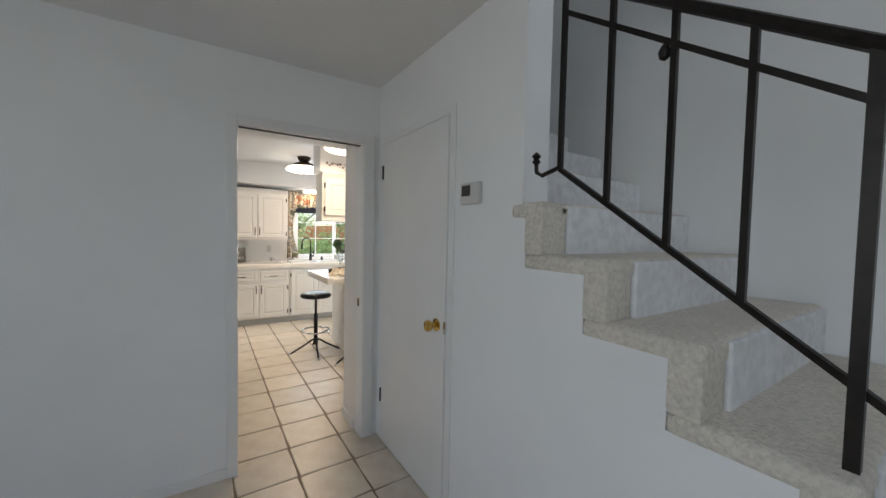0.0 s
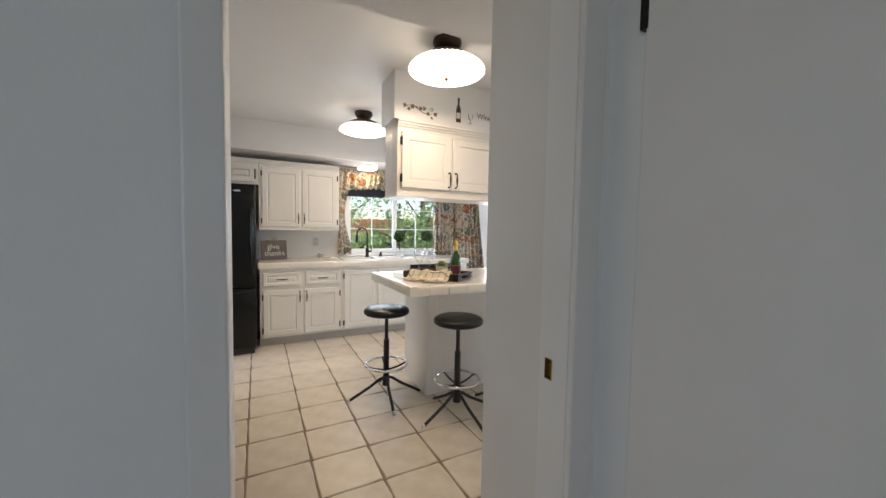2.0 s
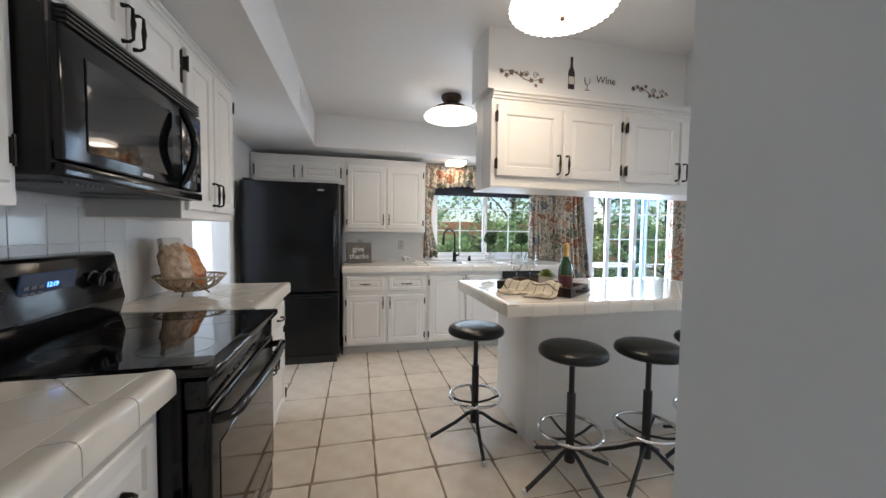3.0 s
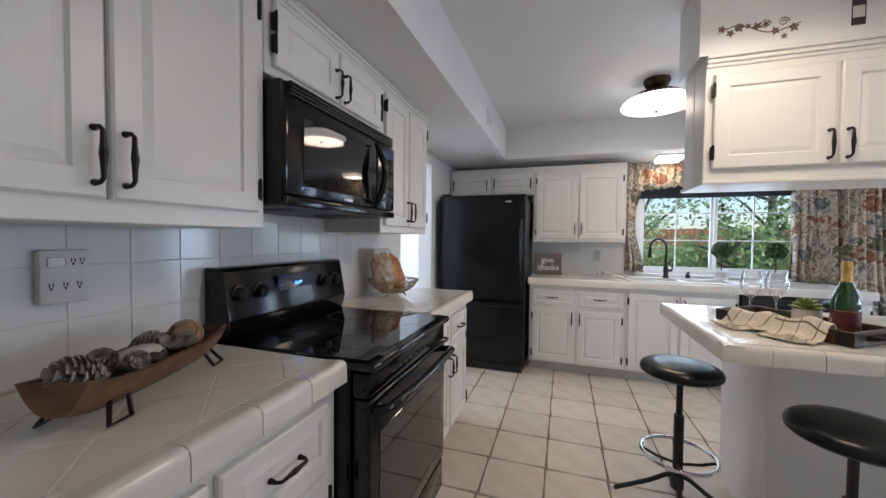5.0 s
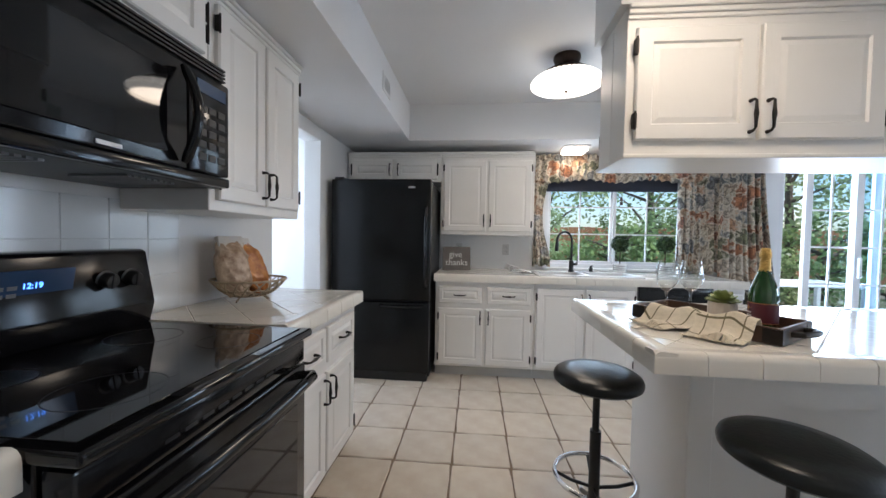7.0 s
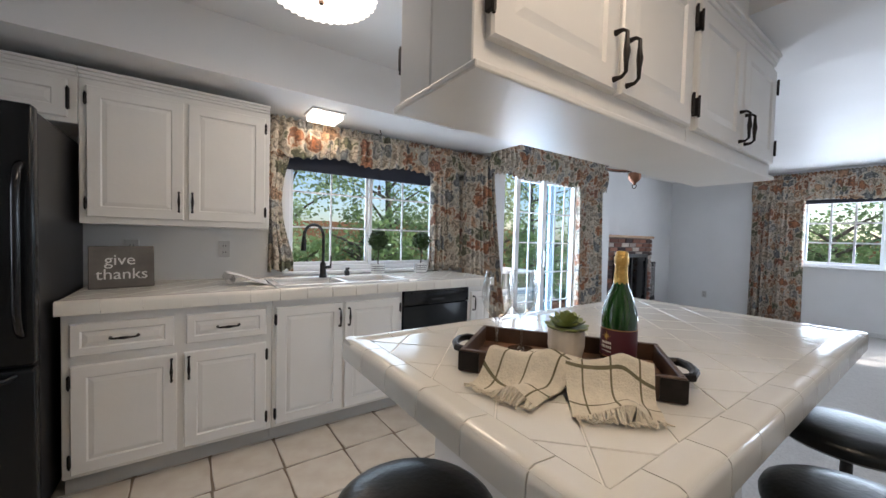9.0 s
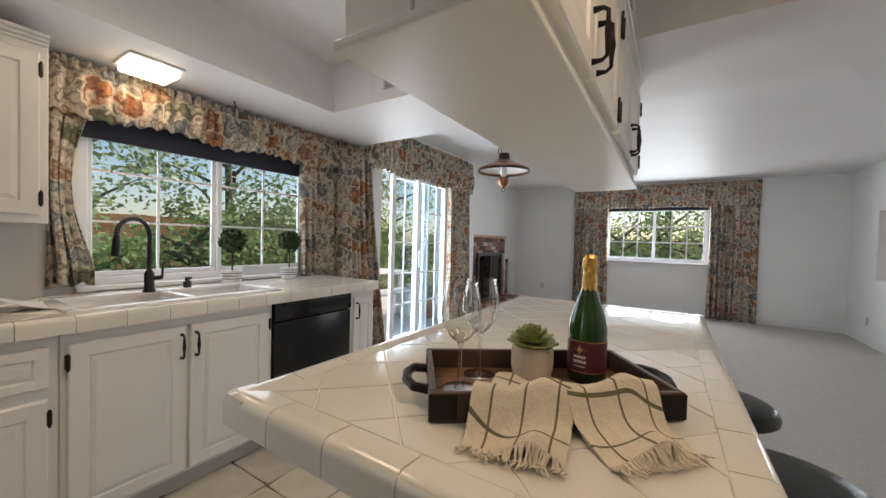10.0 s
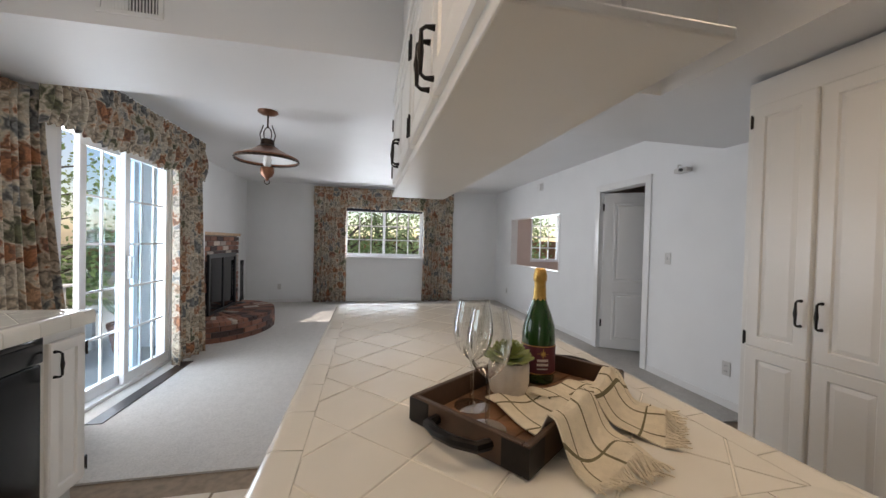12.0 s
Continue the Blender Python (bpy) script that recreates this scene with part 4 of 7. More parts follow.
part("vent_slots", bm, M["black_matte"], ob)
part("handle_lip", box(0.06, 0.54, -0.018, -0.006, 0.835, 0.855, 0.005, 2), M["black"], ob, "", True)

# ---- stools ----
def stool():
    ob = empty("bar_stool", pose(1.815, 7.275, 0), "black round vinyl bar stool with a chrome foot ring", "stool", "stools at the island")
    bm = bmesh.new()
    lathe(bm, [(0.0, 0.715), (0.10, 0.714), (0.150, 0.708), (0.168, 0.697), (0.174, 0.682), (0.172, 0.668), (0.160, 0.658), (0.0, 0.655)], 36)
    part("seat", bm, M["vinyl"], ob, "", True)
    bm = bmesh.new()
    cyl(bm, 0, 0, 0.645, 0.657, 0.10)
    cyl(bm, 0, 0, 0.36, 0.648, 0.014)
    cyl(bm, 0, 0, 0.14, 0.46, 0.022)
    cyl(bm, 0, 0, 0.10, 0.17, 0.028)
    part("column", bm, M["black_matte"], ob, "black screw column", True)
    for k in range(4):
        a = radians(-97 + 90 * k)
        c, s = math.cos(a), math.sin(a)
        bm = bmesh.new()
        tube(bm, [(0.018 * c, 0.018 * s, 0.16), (0.05 * c, 0.05 * s, 0.15), (0.12 * c, 0.12 * s, 0.10), (0.275 * c, 0.275 * s, 0.014)], 0.011, 8)
        leg = part("leg", bm, M["black_matte"], ob, "", True)
        bm = bmesh.new()
        cyl(bm, 0.285 * c, 0.285 * s, 0.0, 0.024, 0.012, 0.011, 10)
        part("rubber_foot", bm, M["porcelain"], leg, "pale foot cap")
        bm = bmesh.new()
        tube(bm, [(0.015 * c, 0.015 * s, 0.22), (0.09 * c, 0.09 * s, 0.235), (0.155 * c, 0.155 * s, 0.262)], 0.007, 6)
        part("spoke", bm, M["black_matte"], ob, "", True)
    bm = bmesh.new()
    tube(bm, [(0.158 * math.cos(2 * math.pi * k / 40), 0.158 * math.sin(2 * math.pi * k / 40), 0.265) for k in range(40)], 0.010, 10, True)
    part("foot_ring", bm, M["chrome"], ob, "chrome foot ring", True)
    return ob


first = stool()
for x, y, r in ((2.18, 6.80, 17), (2.60, 6.745, 40), (3.09, 6.83, 8)):
    copy_thing(first, pose(x, y, 0, 0, 0, r))


# ---- lamps ----
def ceiling_light(x, y):
    ob = empty("ceiling_light", pose(x, y, TR), "bronze flush ceiling light with a lit scalloped glass shade", "ceiling light", "kitchen ceiling lights")
    bm = bmesh.new()
    lathe(bm, [(0.0, 0.0), (0.085, 0.0), (0.088, -0.02), (0.075, -0.045), (0.060, -0.06), (0.070, -0.075), (0.135, -0.100), (0.190, -0.138), (0.186, -0.144), (0.0, -0.130)], 40)
    part("canopy", bm, M["bronze"], ob, "dark bronze canopy", True)
    bm = bmesh.new()
    lathe(bm, [(0.178, -0.136), (0.195, -0.146), (0.218, -0.166), (0.226, -0.180), (0.222, -0.190), (0.200, -0.200), (0.150, -0.212), (0.07, -0.220), (0.0, -0.222)], 200, None, 0.036, 40)
    part("shade", bm, M["shade"], ob, "lit white fluted glass shade", True)
    bm = bmesh.new()
    lathe(bm, [(0.0, -0.240), (0.010, -0.237), (0.013, -0.226), (0.0, -0.220)], 14)
    part("finial", bm, M["bronze"], ob, "", True)
    return ob


ceiling_light(1.97, 6.64)
ceiling_light(1.88, 8.24)
ob = empty("sink_light", pose(2.23, 9.36, SO), "small square lit ceiling light over the sink", "ceiling light")
part("base", box(-0.12, 0.12, -0.12, 0.12, -0.012, 0.0, 0.003, 1), M["trim"], ob)
part("diffuser", box(-0.105, 0.105, -0.105, 0.105, -0.05, -0.012, 0.012, 2), M["panel_light"], ob, "lit frosted diffuser", True)


def pendant():
    ob = empty("pendant_lamp", pose(5.0, 8.51, 2.44) @ Matrix.Diagonal((1.2, 1.2, 1.25, 1)), "old-style copper oil-lamp pendant with a wide shade", "pendant lamp")
    bm = bmesh.new()
    lathe(bm, [(0.0, 0.0), (0.07, 0.0), (0.072, -0.008), (0.05, -0.022), (0.02, -0.03), (0.0, -0.03)], 24)
    part("canopy", bm, M["copper"], ob, "", True)
    bm = bmesh.new()
    tube(bm, [(0, 0, -0.03), (0, 0, -0.12)], 0.006, 8)
    tube(bm, [(0.0, 0.028 * math.cos(a), -0.165 + 0.05 * math.sin(a)) for a in [2 * math.pi * k / 16 for k in range(16)]], 0.004, 6, True)
    tube(bm, [(0, 0.03, -0.10), (0.0, 0.055, -0.17), (0, 0.035, -0.25)], 0.004, 6)
    tube(bm, [(0, -0.03, -0.10), (0.0, -0.055, -0.17), (0, -0.035, -0.25)], 0.004, 6)
    part("hanger", bm, M["bronze"], ob, "", True)
    bm = bmesh.new()
    lathe(bm, [(0.02, -0.20), (0.045, -0.205), (0.050, -0.245), (0.065, -0.255), (0.075, -0.262)], 24)
    part("shade_holder", bm, M["bronze"], ob, "", True)
    bm = bmesh.new()
    lathe(bm, [(0.07, -0.262), (0.11, -0.285), (0.18, -0.315), (0.222, -0.335), (0.222, -0.350)], 48)
    part("shade", bm, M["copper"], ob, "copper-coloured conical shade", True)
    bm = bmesh.new()
    lathe(bm, [(0.068, -0.266), (0.11, -0.289), (0.18, -0.319), (0.219, -0.339)], 48)
    part("shade_lining", bm, M["porcelain"], ob, "white lining", True)
    bm = bmesh.new()
    lathe(bm, [(0.223, -0.345), (0.226, -0.350), (0.222, -0.362), (0.219, -0.350)], 108, None, 0.012, 36)
    part("shade_trim", bm, M["bronze"], ob)
    bm = bmesh.new()
    lathe(bm, [(0.0, -0.30), (0.018, -0.31), (0.030, -0.345), (0.026, -0.385), (0.020, -0.40)], 20)
    part("chimney", bm, M["porcelain"], ob, "", True)
    bm = bmesh.new()
    lathe(bm, [(0.020, -0.40), (0.048, -0.405), (0.050, -0.44), (0.040, -0.465), (0.018, -0.48), (0.006, -0.50), (0.0, -0.502)], 20)
    part("font", bm, M["copper"], ob, "copper oil font", True)
    bm = bmesh.new()
    tube(bm, [(0.0, 0.018 * math.cos(a), -0.508 + 0.018 * math.sin(a)) for a in [2 * math.pi * k / 12 for k in range(12)]], 0.003, 6, True)
    part("ring", bm, M["bronze"], ob, "", True)
    return ob


pendant()


# ---- windows and doors ----
def window(name, m, w, h, label, sashes=2, cols=2, rows=3, depth=0.07, mw=0.007):
    """A white vinyl slider window with muntins; m: lower left corner, x along the wall, glass in the plane y = 0."""
    ob = empty(name, m, label, "window", kind="structure")
    bm = bmesh.new()
    f = 0.045
    for a in ((0, w, 0, f), (0, w, h - f, h), (0, f, f, h - f), (w - f, w, f, h - f)):
        bx(bm, a[0], a[1], -depth / 2, depth / 2, a[2], a[3], 0.004, 1)
    part("window_frame", bm, M["vinyl_white"], ob)
    sw = (w - 2 * f) / sashes
    for s in range(sashes):
        x0, x1, yo = f + s * sw, f + (s + 1) * sw, (-0.012 if s % 2 else 0.012)
        bm = bmesh.new()
        g = 0.028
        for a in ((x0, x1, f, f + g), (x0, x1, h - f - g, h - f), (x0, x0 + g, f + g, h - f - g), (x1 - g, x1, f + g, h - f - g)):
            bx(bm, a[0], a[1], yo - 0.012, yo + 0.012, a[2], a[3], 0.003, 1)
        part("sash", bm, M["vinyl_white"], ob)
        gx0, gx1, gz0, gz1 = x0 + g, x1 - g, f + g, h - f - g
        for c in range(1, cols):
            x = gx0 + (gx1 - gx0) * c / cols
            part("muntin", box(x - mw, x + mw, yo - 0.006, yo + 0.006, gz0, gz1), M["vinyl_white"], ob)
        for r in range(1, rows):
            z = gz0 + (gz1 - gz0) * r / rows
            for c in range(cols):
                xa, xb = gx0 + (gx1 - gx0) * c / cols + (mw if c else 0), gx0 + (gx1 - gx0) * (c + 1) / cols - (mw if c < cols - 1 else 0)
                part("muntin", box(xa, xb, yo - 0.0055, yo + 0.0055, z - mw, z + mw), M["vinyl_white"], ob)
        p = part("pane", box(gx0, gx1, yo - 0.002, yo + 0.002, gz0, gz1), M["pane"], ob)
        p.visible_shadow = False
    return ob


window("window_1", pose(2.02, 9.715, 0.95), 1.43, 1.0, "white vinyl sliding window over the sink, garden outside")
window("window_2", pose(XF + 0.07, 8.10, 0.955, 0, 0, -90), 1.68, 1.03, "white vinyl window in the far wall", cols=3, rows=3, mw=0.013)
window("window_3", pose(XF + 0.07, 3.86, 0.90, 0, 0, -90), 1.46, 1.18, "white vinyl window of the next room", cols=3, rows=4, mw=0.013)
# Side room window is unseen, added to go with fill lamp.
window("window_4_unseen", pose(-2.04, 7.80, 0.85, 0, 0, 90), 1.05, 1.25, "unseen white window added to light the side room", cols=2, rows=2)
# Out of view: opening added for the hall's fill lamp.
window("window_5_unseen", pose(-1.68, 1.75, 0.70, 0, 0, 90), 1.70, 1.70, "unseen white window added to light the entry hall", cols=2, rows=2)
# Unseen as well, added as the opening for the stairwell fill.
window("window_6_unseen", pose(2.85, 0.21, 3.05, 0, 0, 180), 1.015, 1.10, "unseen white high window added to light the stairs", cols=1, rows=2)
structure("window_sill", bx(bmesh.new(), 2.005, 3.465, 9.60, 9.68, 0.928, 0.952, 0.004), M["trim"], "white sill under the sink window", "sill")
structure("window_sill", bx(bmesh.new(), XF - 0.05, XF + 0.035, 6.40, 8.12, 0.93, 0.957, 0.004), M["trim"], "white sill of the far window", "sill")


def slider():
    ob = empty("door_1", pose(4.24, YN + 0.07, 0), "white sliding patio door with muntins, partly open", "sliding door", kind="structure")
    W, H = 1.44, 2.06
    bm = bmesh.new()
    for a in ((0, W, 0.0, 0.03), (0, W, H - 0.05, H), (0, 0.05, 0.03, H - 0.05), (W - 0.05, W, 0.03, H - 0.05)):
        bx(bm, a[0], a[1], -0.06, 0.06, a[2], a[3], 0.004, 1)
    part("door_frame", bm, M["vinyl_white"], ob)
    for x0, x1, yo in ((0.30, 0.98, 0.025), (0.71, W - 0.05, -0.025)):
        bm = bmesh.new()
        g = 0.065
        z0, z1 = 0.03, H - 0.05
        for a in ((x0, x1, z0, z0 + 0.09), (x0, x1, z1 - g, z1), (x0, x0 + g, z0 + 0.09, z1 - g), (x1 - g, x1, z0 + 0.09, z1 - g)):
            bx(bm, a[0], a[1], yo - 0.02, yo + 0.02, a[2], a[3], 0.004, 1)
        pn = part("sash", bm, M["vinyl_white"], ob)
        gx0, gx1, gz0, gz1 = x0 + g, x1 - g, z0 + 0.09, z1 - g
        for c in (1, 2):
            x = gx0 + (gx1 - gx0) * c / 3
            part("muntin", box(x - 0.009, x + 0.009, yo - 0.007, yo + 0.007, gz0, gz1), M["vinyl_white"], pn)
        for r in range(1, 5):
            z = gz0 + (gz1 - gz0) * r / 5
            for c in range(3):
                part("muntin", box(gx0 + (gx1 - gx0) * c / 3 + 0.009, gx0 + (gx1 - gx0) * (c + 1) / 3 - 0.009, yo - 0.006, yo + 0.006, z - 0.009, z + 0.009), M["vinyl_white"], pn)
        p = part("pane", box(gx0, gx1, yo - 0.003, yo + 0.003, gz0, gz1), M["door_pane"], pn)
        p.visible_shadow = False
    part("door_handle", box(0.73, 0.755, -0.08, -0.045, 0.92, 1.12, 0.008), M["vinyl_white"], ob)
    return ob


slider()
structure("trim", box(4.30, 5.60, 9.34, 9.44, 0.006, 0.012), M["bronze"], "brown metal floor register before the patio door", "floor vent")


def leaf_door(name, label, m, w, h, panels, knob_side, hinges=True, knob=True):
    ob = empty(name, m, label, "door", kind="structure")
    bm = box(0, w, 0, 0.035, 0.008, h, 0.003, 1)
    part("door_leaf", bm, M["trim"], ob)
    for x0, x1, z0, z1 in panels:
        panel(ob, x0, x1, z0, z1, "panel", 0.03, True, M["trim"])
    if hinges:
        for z in (0.32, h - 0.18):
            part("hinge", box(-0.012, 0.006, -0.006, 0.03, z - 0.045, z + 0.045, 0.002, 1), M["iron"], ob, "black hinge")
    if knob:
        bm = bmesh.new()
        x = w - 0.07 if knob_side == "r" else 0.07
        lathe(bm, [(0.0, 0.0), (0.032, 0.0), (0.032, 0.006), (0.012, 0.010), (0.012, 0.03), (0.026, 0.040), (0.030, 0.052), (0.026, 0.064), (0.012, 0.070), (0.0, 0.071)], 24, pose(x, 0, 0.96, 90))
        part("door_knob", bm, M["brass"], ob, "polished brass knob", True)
    return ob


# door of the closet under the stairs: a flush leaf in the stair wall, facing -x
d = leaf_door("door_2", "flush white painted closet door with a brass knob, closed", pose(SX - 0.013, 5.20, 0, 0, 0, -90), 0.77, 2.01, (), "r")
part("strike_plate", box(0.765, 0.782, -0.004, 0.012, 0.93, 0.99, 0.001, 1), M["chrome"], d)
bm = bmesh.new()
bx(bm, SX - 0.007, SX, 4.375, 4.422, 0, 2.06, 0.002, 1)
bx(bm, SX - 0.007, SX, 4.422, 5.21, 2.017, 2.06, 0.002, 1)
structure("door_casing", bm, M["trim"], "thin white casing of the closet door", "trim")
# half-open door of the family room
leaf_door("door_3", "white panelled door standing half open into a dark passage", pose(5.515, YS - 0.03, 0.004, 0, 0, 180 + 58), 0.74, 1.965, ((0.12, 0.62, 0.85, 1.84), (0.12, 0.62, 0.12, 0.72)), "r")
# strike in the doorway jamb
structure("trim_strike", bx(bx(bmesh.new(), XR - 0.003, XR + 0.001, HF + 0.052, HF + 0.078, 0.91, 0.968, 0.001, 1), XR - 0.004, XR - 0.002, HF + 0.058, HF + 0.072, 0.922, 0.956), [M["brass"]], "brass strike plate in the door jamb", "strike plate")


# ---- curtains ----
def curtain(name, label, x0, x1, y, z0, z1, folds, amp, m=None, flare=0.0, lining=False, tie=0.0, nu=None, seed=0, part_name="fabric"):
    ob = empty(name, m or pose(0, 0, 0), label, "curtain")
    rnd = random.Random(seed)
    ph = [rnd.uniform(0, 6.28) for _ in range(6)]
    nu = nu or int(folds * 12)

    def f(u, v):
        uu = u + 0.012 * math.sin(9 * u + ph[0]) + 0.008 * math.sin(23 * u + ph[1])
        a = amp * (0.55 + 0.45 * (1 - v)) * (1 + 0.35 * math.sin(5 * u + ph[2]))
        yy = y - a * (0.5 + 0.5 * math.sin(2 * math.pi * folds * uu + ph[3] + 0.5 * math.sin(2.2 * v + ph[4])))
        if v > 0.95:
            yy -= 0.006
        xx = x0 + (x1 - x0) * u + flare * (1 - v) ** 1.5 * u + 0.01 * math.sin(40 * u + 3 * v)
        if tie:
            xx = x0 + (xx - x0) * (1 - tie * math.sin(math.pi * min(1, (1 - v) * 1.15)))
        zz = z0 + (z1 - z0) * v + 0.012 * math.sin(2 * math.pi * folds * uu * 0.5 + ph[5]) * (1 - v)
        return (xx, yy, zz)

    bm = bmesh.new()
    sheet(bm, nu, 18, f)
    p = part(part_name, bm, M["floral"], ob, "", True)
    md = p.modifiers.new("thickness", "SOLIDIFY")
    md.thickness = 0.004
    if lining:
        bm = bmesh.new()
        sheet(bm, 10, 18, lambda u, v: (f(1.0, v)[0] + 0.035 * u * (1.3 - v), f(1.0, v)[1] + 0.012 + 0.02 * u, f(1.0, v)[2]))
        part("lining", bm, M["lining"], ob, "plain tan lining")
    return ob


def valance(label, x0, x1, y, z0, z1, folds, m=None, seed=0):
    ob = empty("valance", m or pose(0, 0, 0), label, "valance")
    rnd = random.Random(seed)
    ph = [rnd.uniform(0, 6.28) for _ in range(8)]

    def f(u, v):
        uu = u + 0.006 * math.sin(31 * u + ph[0]) + 0.004 * math.sin(53 * u + ph[1])
        s = math.sin(2 * math.pi * folds * uu + ph[2] + 0.6 * math.sin(3 * v + ph[3]))
        puff = 0.035 * math.sin(math.pi * min(1, v / 0.80)) + 0.012
        head = 0.0
        if v > 0.80:
            head = 0.012 * math.sin(2 * math.pi * folds * 2 * uu + ph[4])
        yy = y - 0.05 - puff * (0.7 + 0.5 * s) - head
        zz = z0 + (z1 - z0) * v + 0.016 * math.sin(2 * math.pi * 3.1 * u + ph[5]) * (1 - v) + 0.008 * s * (1 - v) + (0.008 * math.sin(2 * math.pi * folds * 1.7 * uu) if v > 0.97 else 0)
        return (x0 + (x1 - x0) * u, yy, zz)

    bm = bmesh.new()
    sheet(bm, int(folds * 10), 14, f)
    p = part("fabric", bm, M["floral"], ob, "", True)
    md = p.modifiers.new("thickness", "SOLIDIFY")
    md.thickness = 0.004
    bm = bmesh.new()
    tube(bm, [(x0 + 0.01, y - 0.03, z1 - 0.05), (x1 - 0.01, y - 0.03, z1 - 0.05)], 0.009, 8)
    part("rod", bm, M["vinyl_white"], ob)
    return ob


valance("gathered floral valance over the sink window", 1.90, 3.85, 9.62, 1.845, 2.115, 26, seed=1)
curtain("curtain", "narrow gathered floral side curtain at the sink window", 1.895, 2.07, 9.62, 0.97, 1.90, 4, 0.05, tie=0.45, seed=2)
curtain("curtain", "floral curtain hanging to the counter beside the sink window", 3.31, 3.71, 9.60, 0.935, 1.92, 7, 0.06, seed=3)
curtain("curtain", "long floral curtain beside the patio door with a tan lining", 3.66, 4.04, 9.53, 0.02, 2.11, 7, 0.09, flare=0.24, lining=True, seed=4)
valance("gathered floral valance over the patio door", 3.95, 6.10, 9.51, 1.93, 2.36, 30, seed=5)
curtain("curtain", "floor-length floral curtain at the patio door", 5.46, 5.95, 9.49, 0.02, 2.28, 8, 0.09, seed=6)
EM = pose(XF, 0, 0, 0, 0, -90)
valance("gathered floral valance over the far window", -8.70, -5.75, 0.0, 1.97, 2.40, 40, EM, 7)
curtain("curtain", "floor-length floral curtain at the far window", -8.70, -8.04, -0.02, 0.02, 2.32, 9, 0.09, EM, seed=8)
curtain("curtain", "floor-length floral curtain at the far window", -6.43, -5.75, -0.02, 0.02, 2.32, 9, 0.09, EM, seed=9)
ob = empty("roller_blind", pose(0, 0, 0), "navy roller blind rolled up under the valance", "blind")
part("cloth", box(2.035, 3.435, 9.655, 9.66, 1.765, 2.03), M["blind"], ob)
part("bottom_bar", box(2.035, 3.435, 9.650, 9.668, 1.752, 1.768, 0.004), M["blind"], ob)
bm = bmesh.new()
tube(bm, [(2.03, 9.658, 1.925), (3.44, 9.658, 1.925)], 0.02, 12)
part("roller", bm, M["blind"], ob)
# Dark strip across the top of the far window.
ob = empty("roller_blind", pose(0, 0, 0), "dark strip along the top of the far window", "blind")
part("cloth", box(XF + 0.012, XF + 0.018, 6.44, 8.08, 1.92, 1.98), M["blind"], ob)
# hook and hanging ornament at the sink window
ob = empty("hanging_ornament", pose(2.72, 9.46, SO), "small dark ornament on a thread from a ceiling hook", "ornament")
bm = bmesh.new()
tube(bm, [(0, 0, 0), (0, 0, -0.02), (0.012, 0, -0.032), (0.0, 0, -0.042)], 0.004, 6)
part("hook", bm, M["iron"], ob)
part("thread", tube(bmesh.new(), [(0, 0, -0.042), (0, 0, -0.46)], 0.0008, 4), M["iron"], ob)
part("bead", bx(cyl(bmesh.new(), 0, 0, -0.50, -0.46, 0.018, 0.008, 10), -0.012, 0.012, -0.012, 0.012, -0.54, -0.505, 0.003, 1), M["bronze"], ob)


# ---- fireplace ----
FX0, FX1, FY = 6.40, 7.90, 9.68
fp = empty("fireplace", Matrix.Diagonal((1, 1, 0.942, 1)), "brick fireplace with glass doors and a curved raised hearth", "fireplace")
bm = bmesh.new()
bx(bm, FX0 + 0.01, 6.74, FY + 0.012, YF, 0, 1.40)
bx(bm, 7.66, FX1 - 0.01, FY + 0.012, YF, 0, 1.40)
bx(bm, 6.74, 7.66, FY + 0.012, YF, 1.10, 1.40)
bx(bm, 6.74, 7.66, FY + 0.012, YF, 0, 0.27)
core = part("core", bm, M["mortar"], fp, "dark mortar")
part("firebox", box(6.74, 7.66, FY + 0.22, YF, 0.27, 1.10), M["soot"], fp, "sooty firebox")
part("mantel", box(FX0 - 0.03, FX1 + 0.03, FY - 0.035, YF, 1.40, 1.445, 0.008), M["oak"], fp, "pale wood mantel shelf")
rnd = random.Random(5)
brick_mesh = []
for mm in (M["brick"], M["brick_pale"], M["brick_dark"]):
    b = link_mesh("brick", box(0, 0.205, -0.012, 0.04, 0, 0.062, 0.004, 1), mm)
    brick_mesh.append(b.data)
    bpy.data.objects.remove(b)


def brick(parent, m, sx=1.0):
    o = new("brick", rnd.choices(brick_mesh, (0.62, 0.14, 0.24))[0])
    o.parent = parent
    o.matrix_local = m @ Matrix.Diagonal((sx, 1, 1, 1))


for row in range(19):
    z = 0.008 + row * 0.073
    x = FX0 - (0.108 if row % 2 else 0.0)
    while x < FX1 - 0.02:
        a, b = max(x, FX0), min(x + 0.205, FX1)
        x += 0.217
        for lo, hi in (((a, b),) if z > 1.09 or z < 0.21 else ((a, min(b, 6.74)), (max(a, 7.66), b))):
            if hi - lo > 0.03:
                brick(core, pose(lo, FY + rnd.uniform(-0.003, 0.003), z), (hi - lo) / 0.205)
    for k in range(2):
        brick(core, pose(FX1 - 0.012, FY + 0.02 + k * 0.15, z, 0, 0, 90), 0.68)
bm = bmesh.new()
CX, RX, RY = 7.12, 0.92, 0.72
arc = [(CX + RX * math.cos(math.pi + math.pi * k / 40), FY - 0.005 + RY * math.sin(math.pi + math.pi * k / 40)) for k in range(41)]
prism(bm, [(CX + (x - CX) * 0.985, FY + (y - FY) * 0.985) for x, y in arc], 0.0, 0.235)
hearth = part("hearth", bm, M["mortar"], fp, "curved raised brick hearth")
n = 13
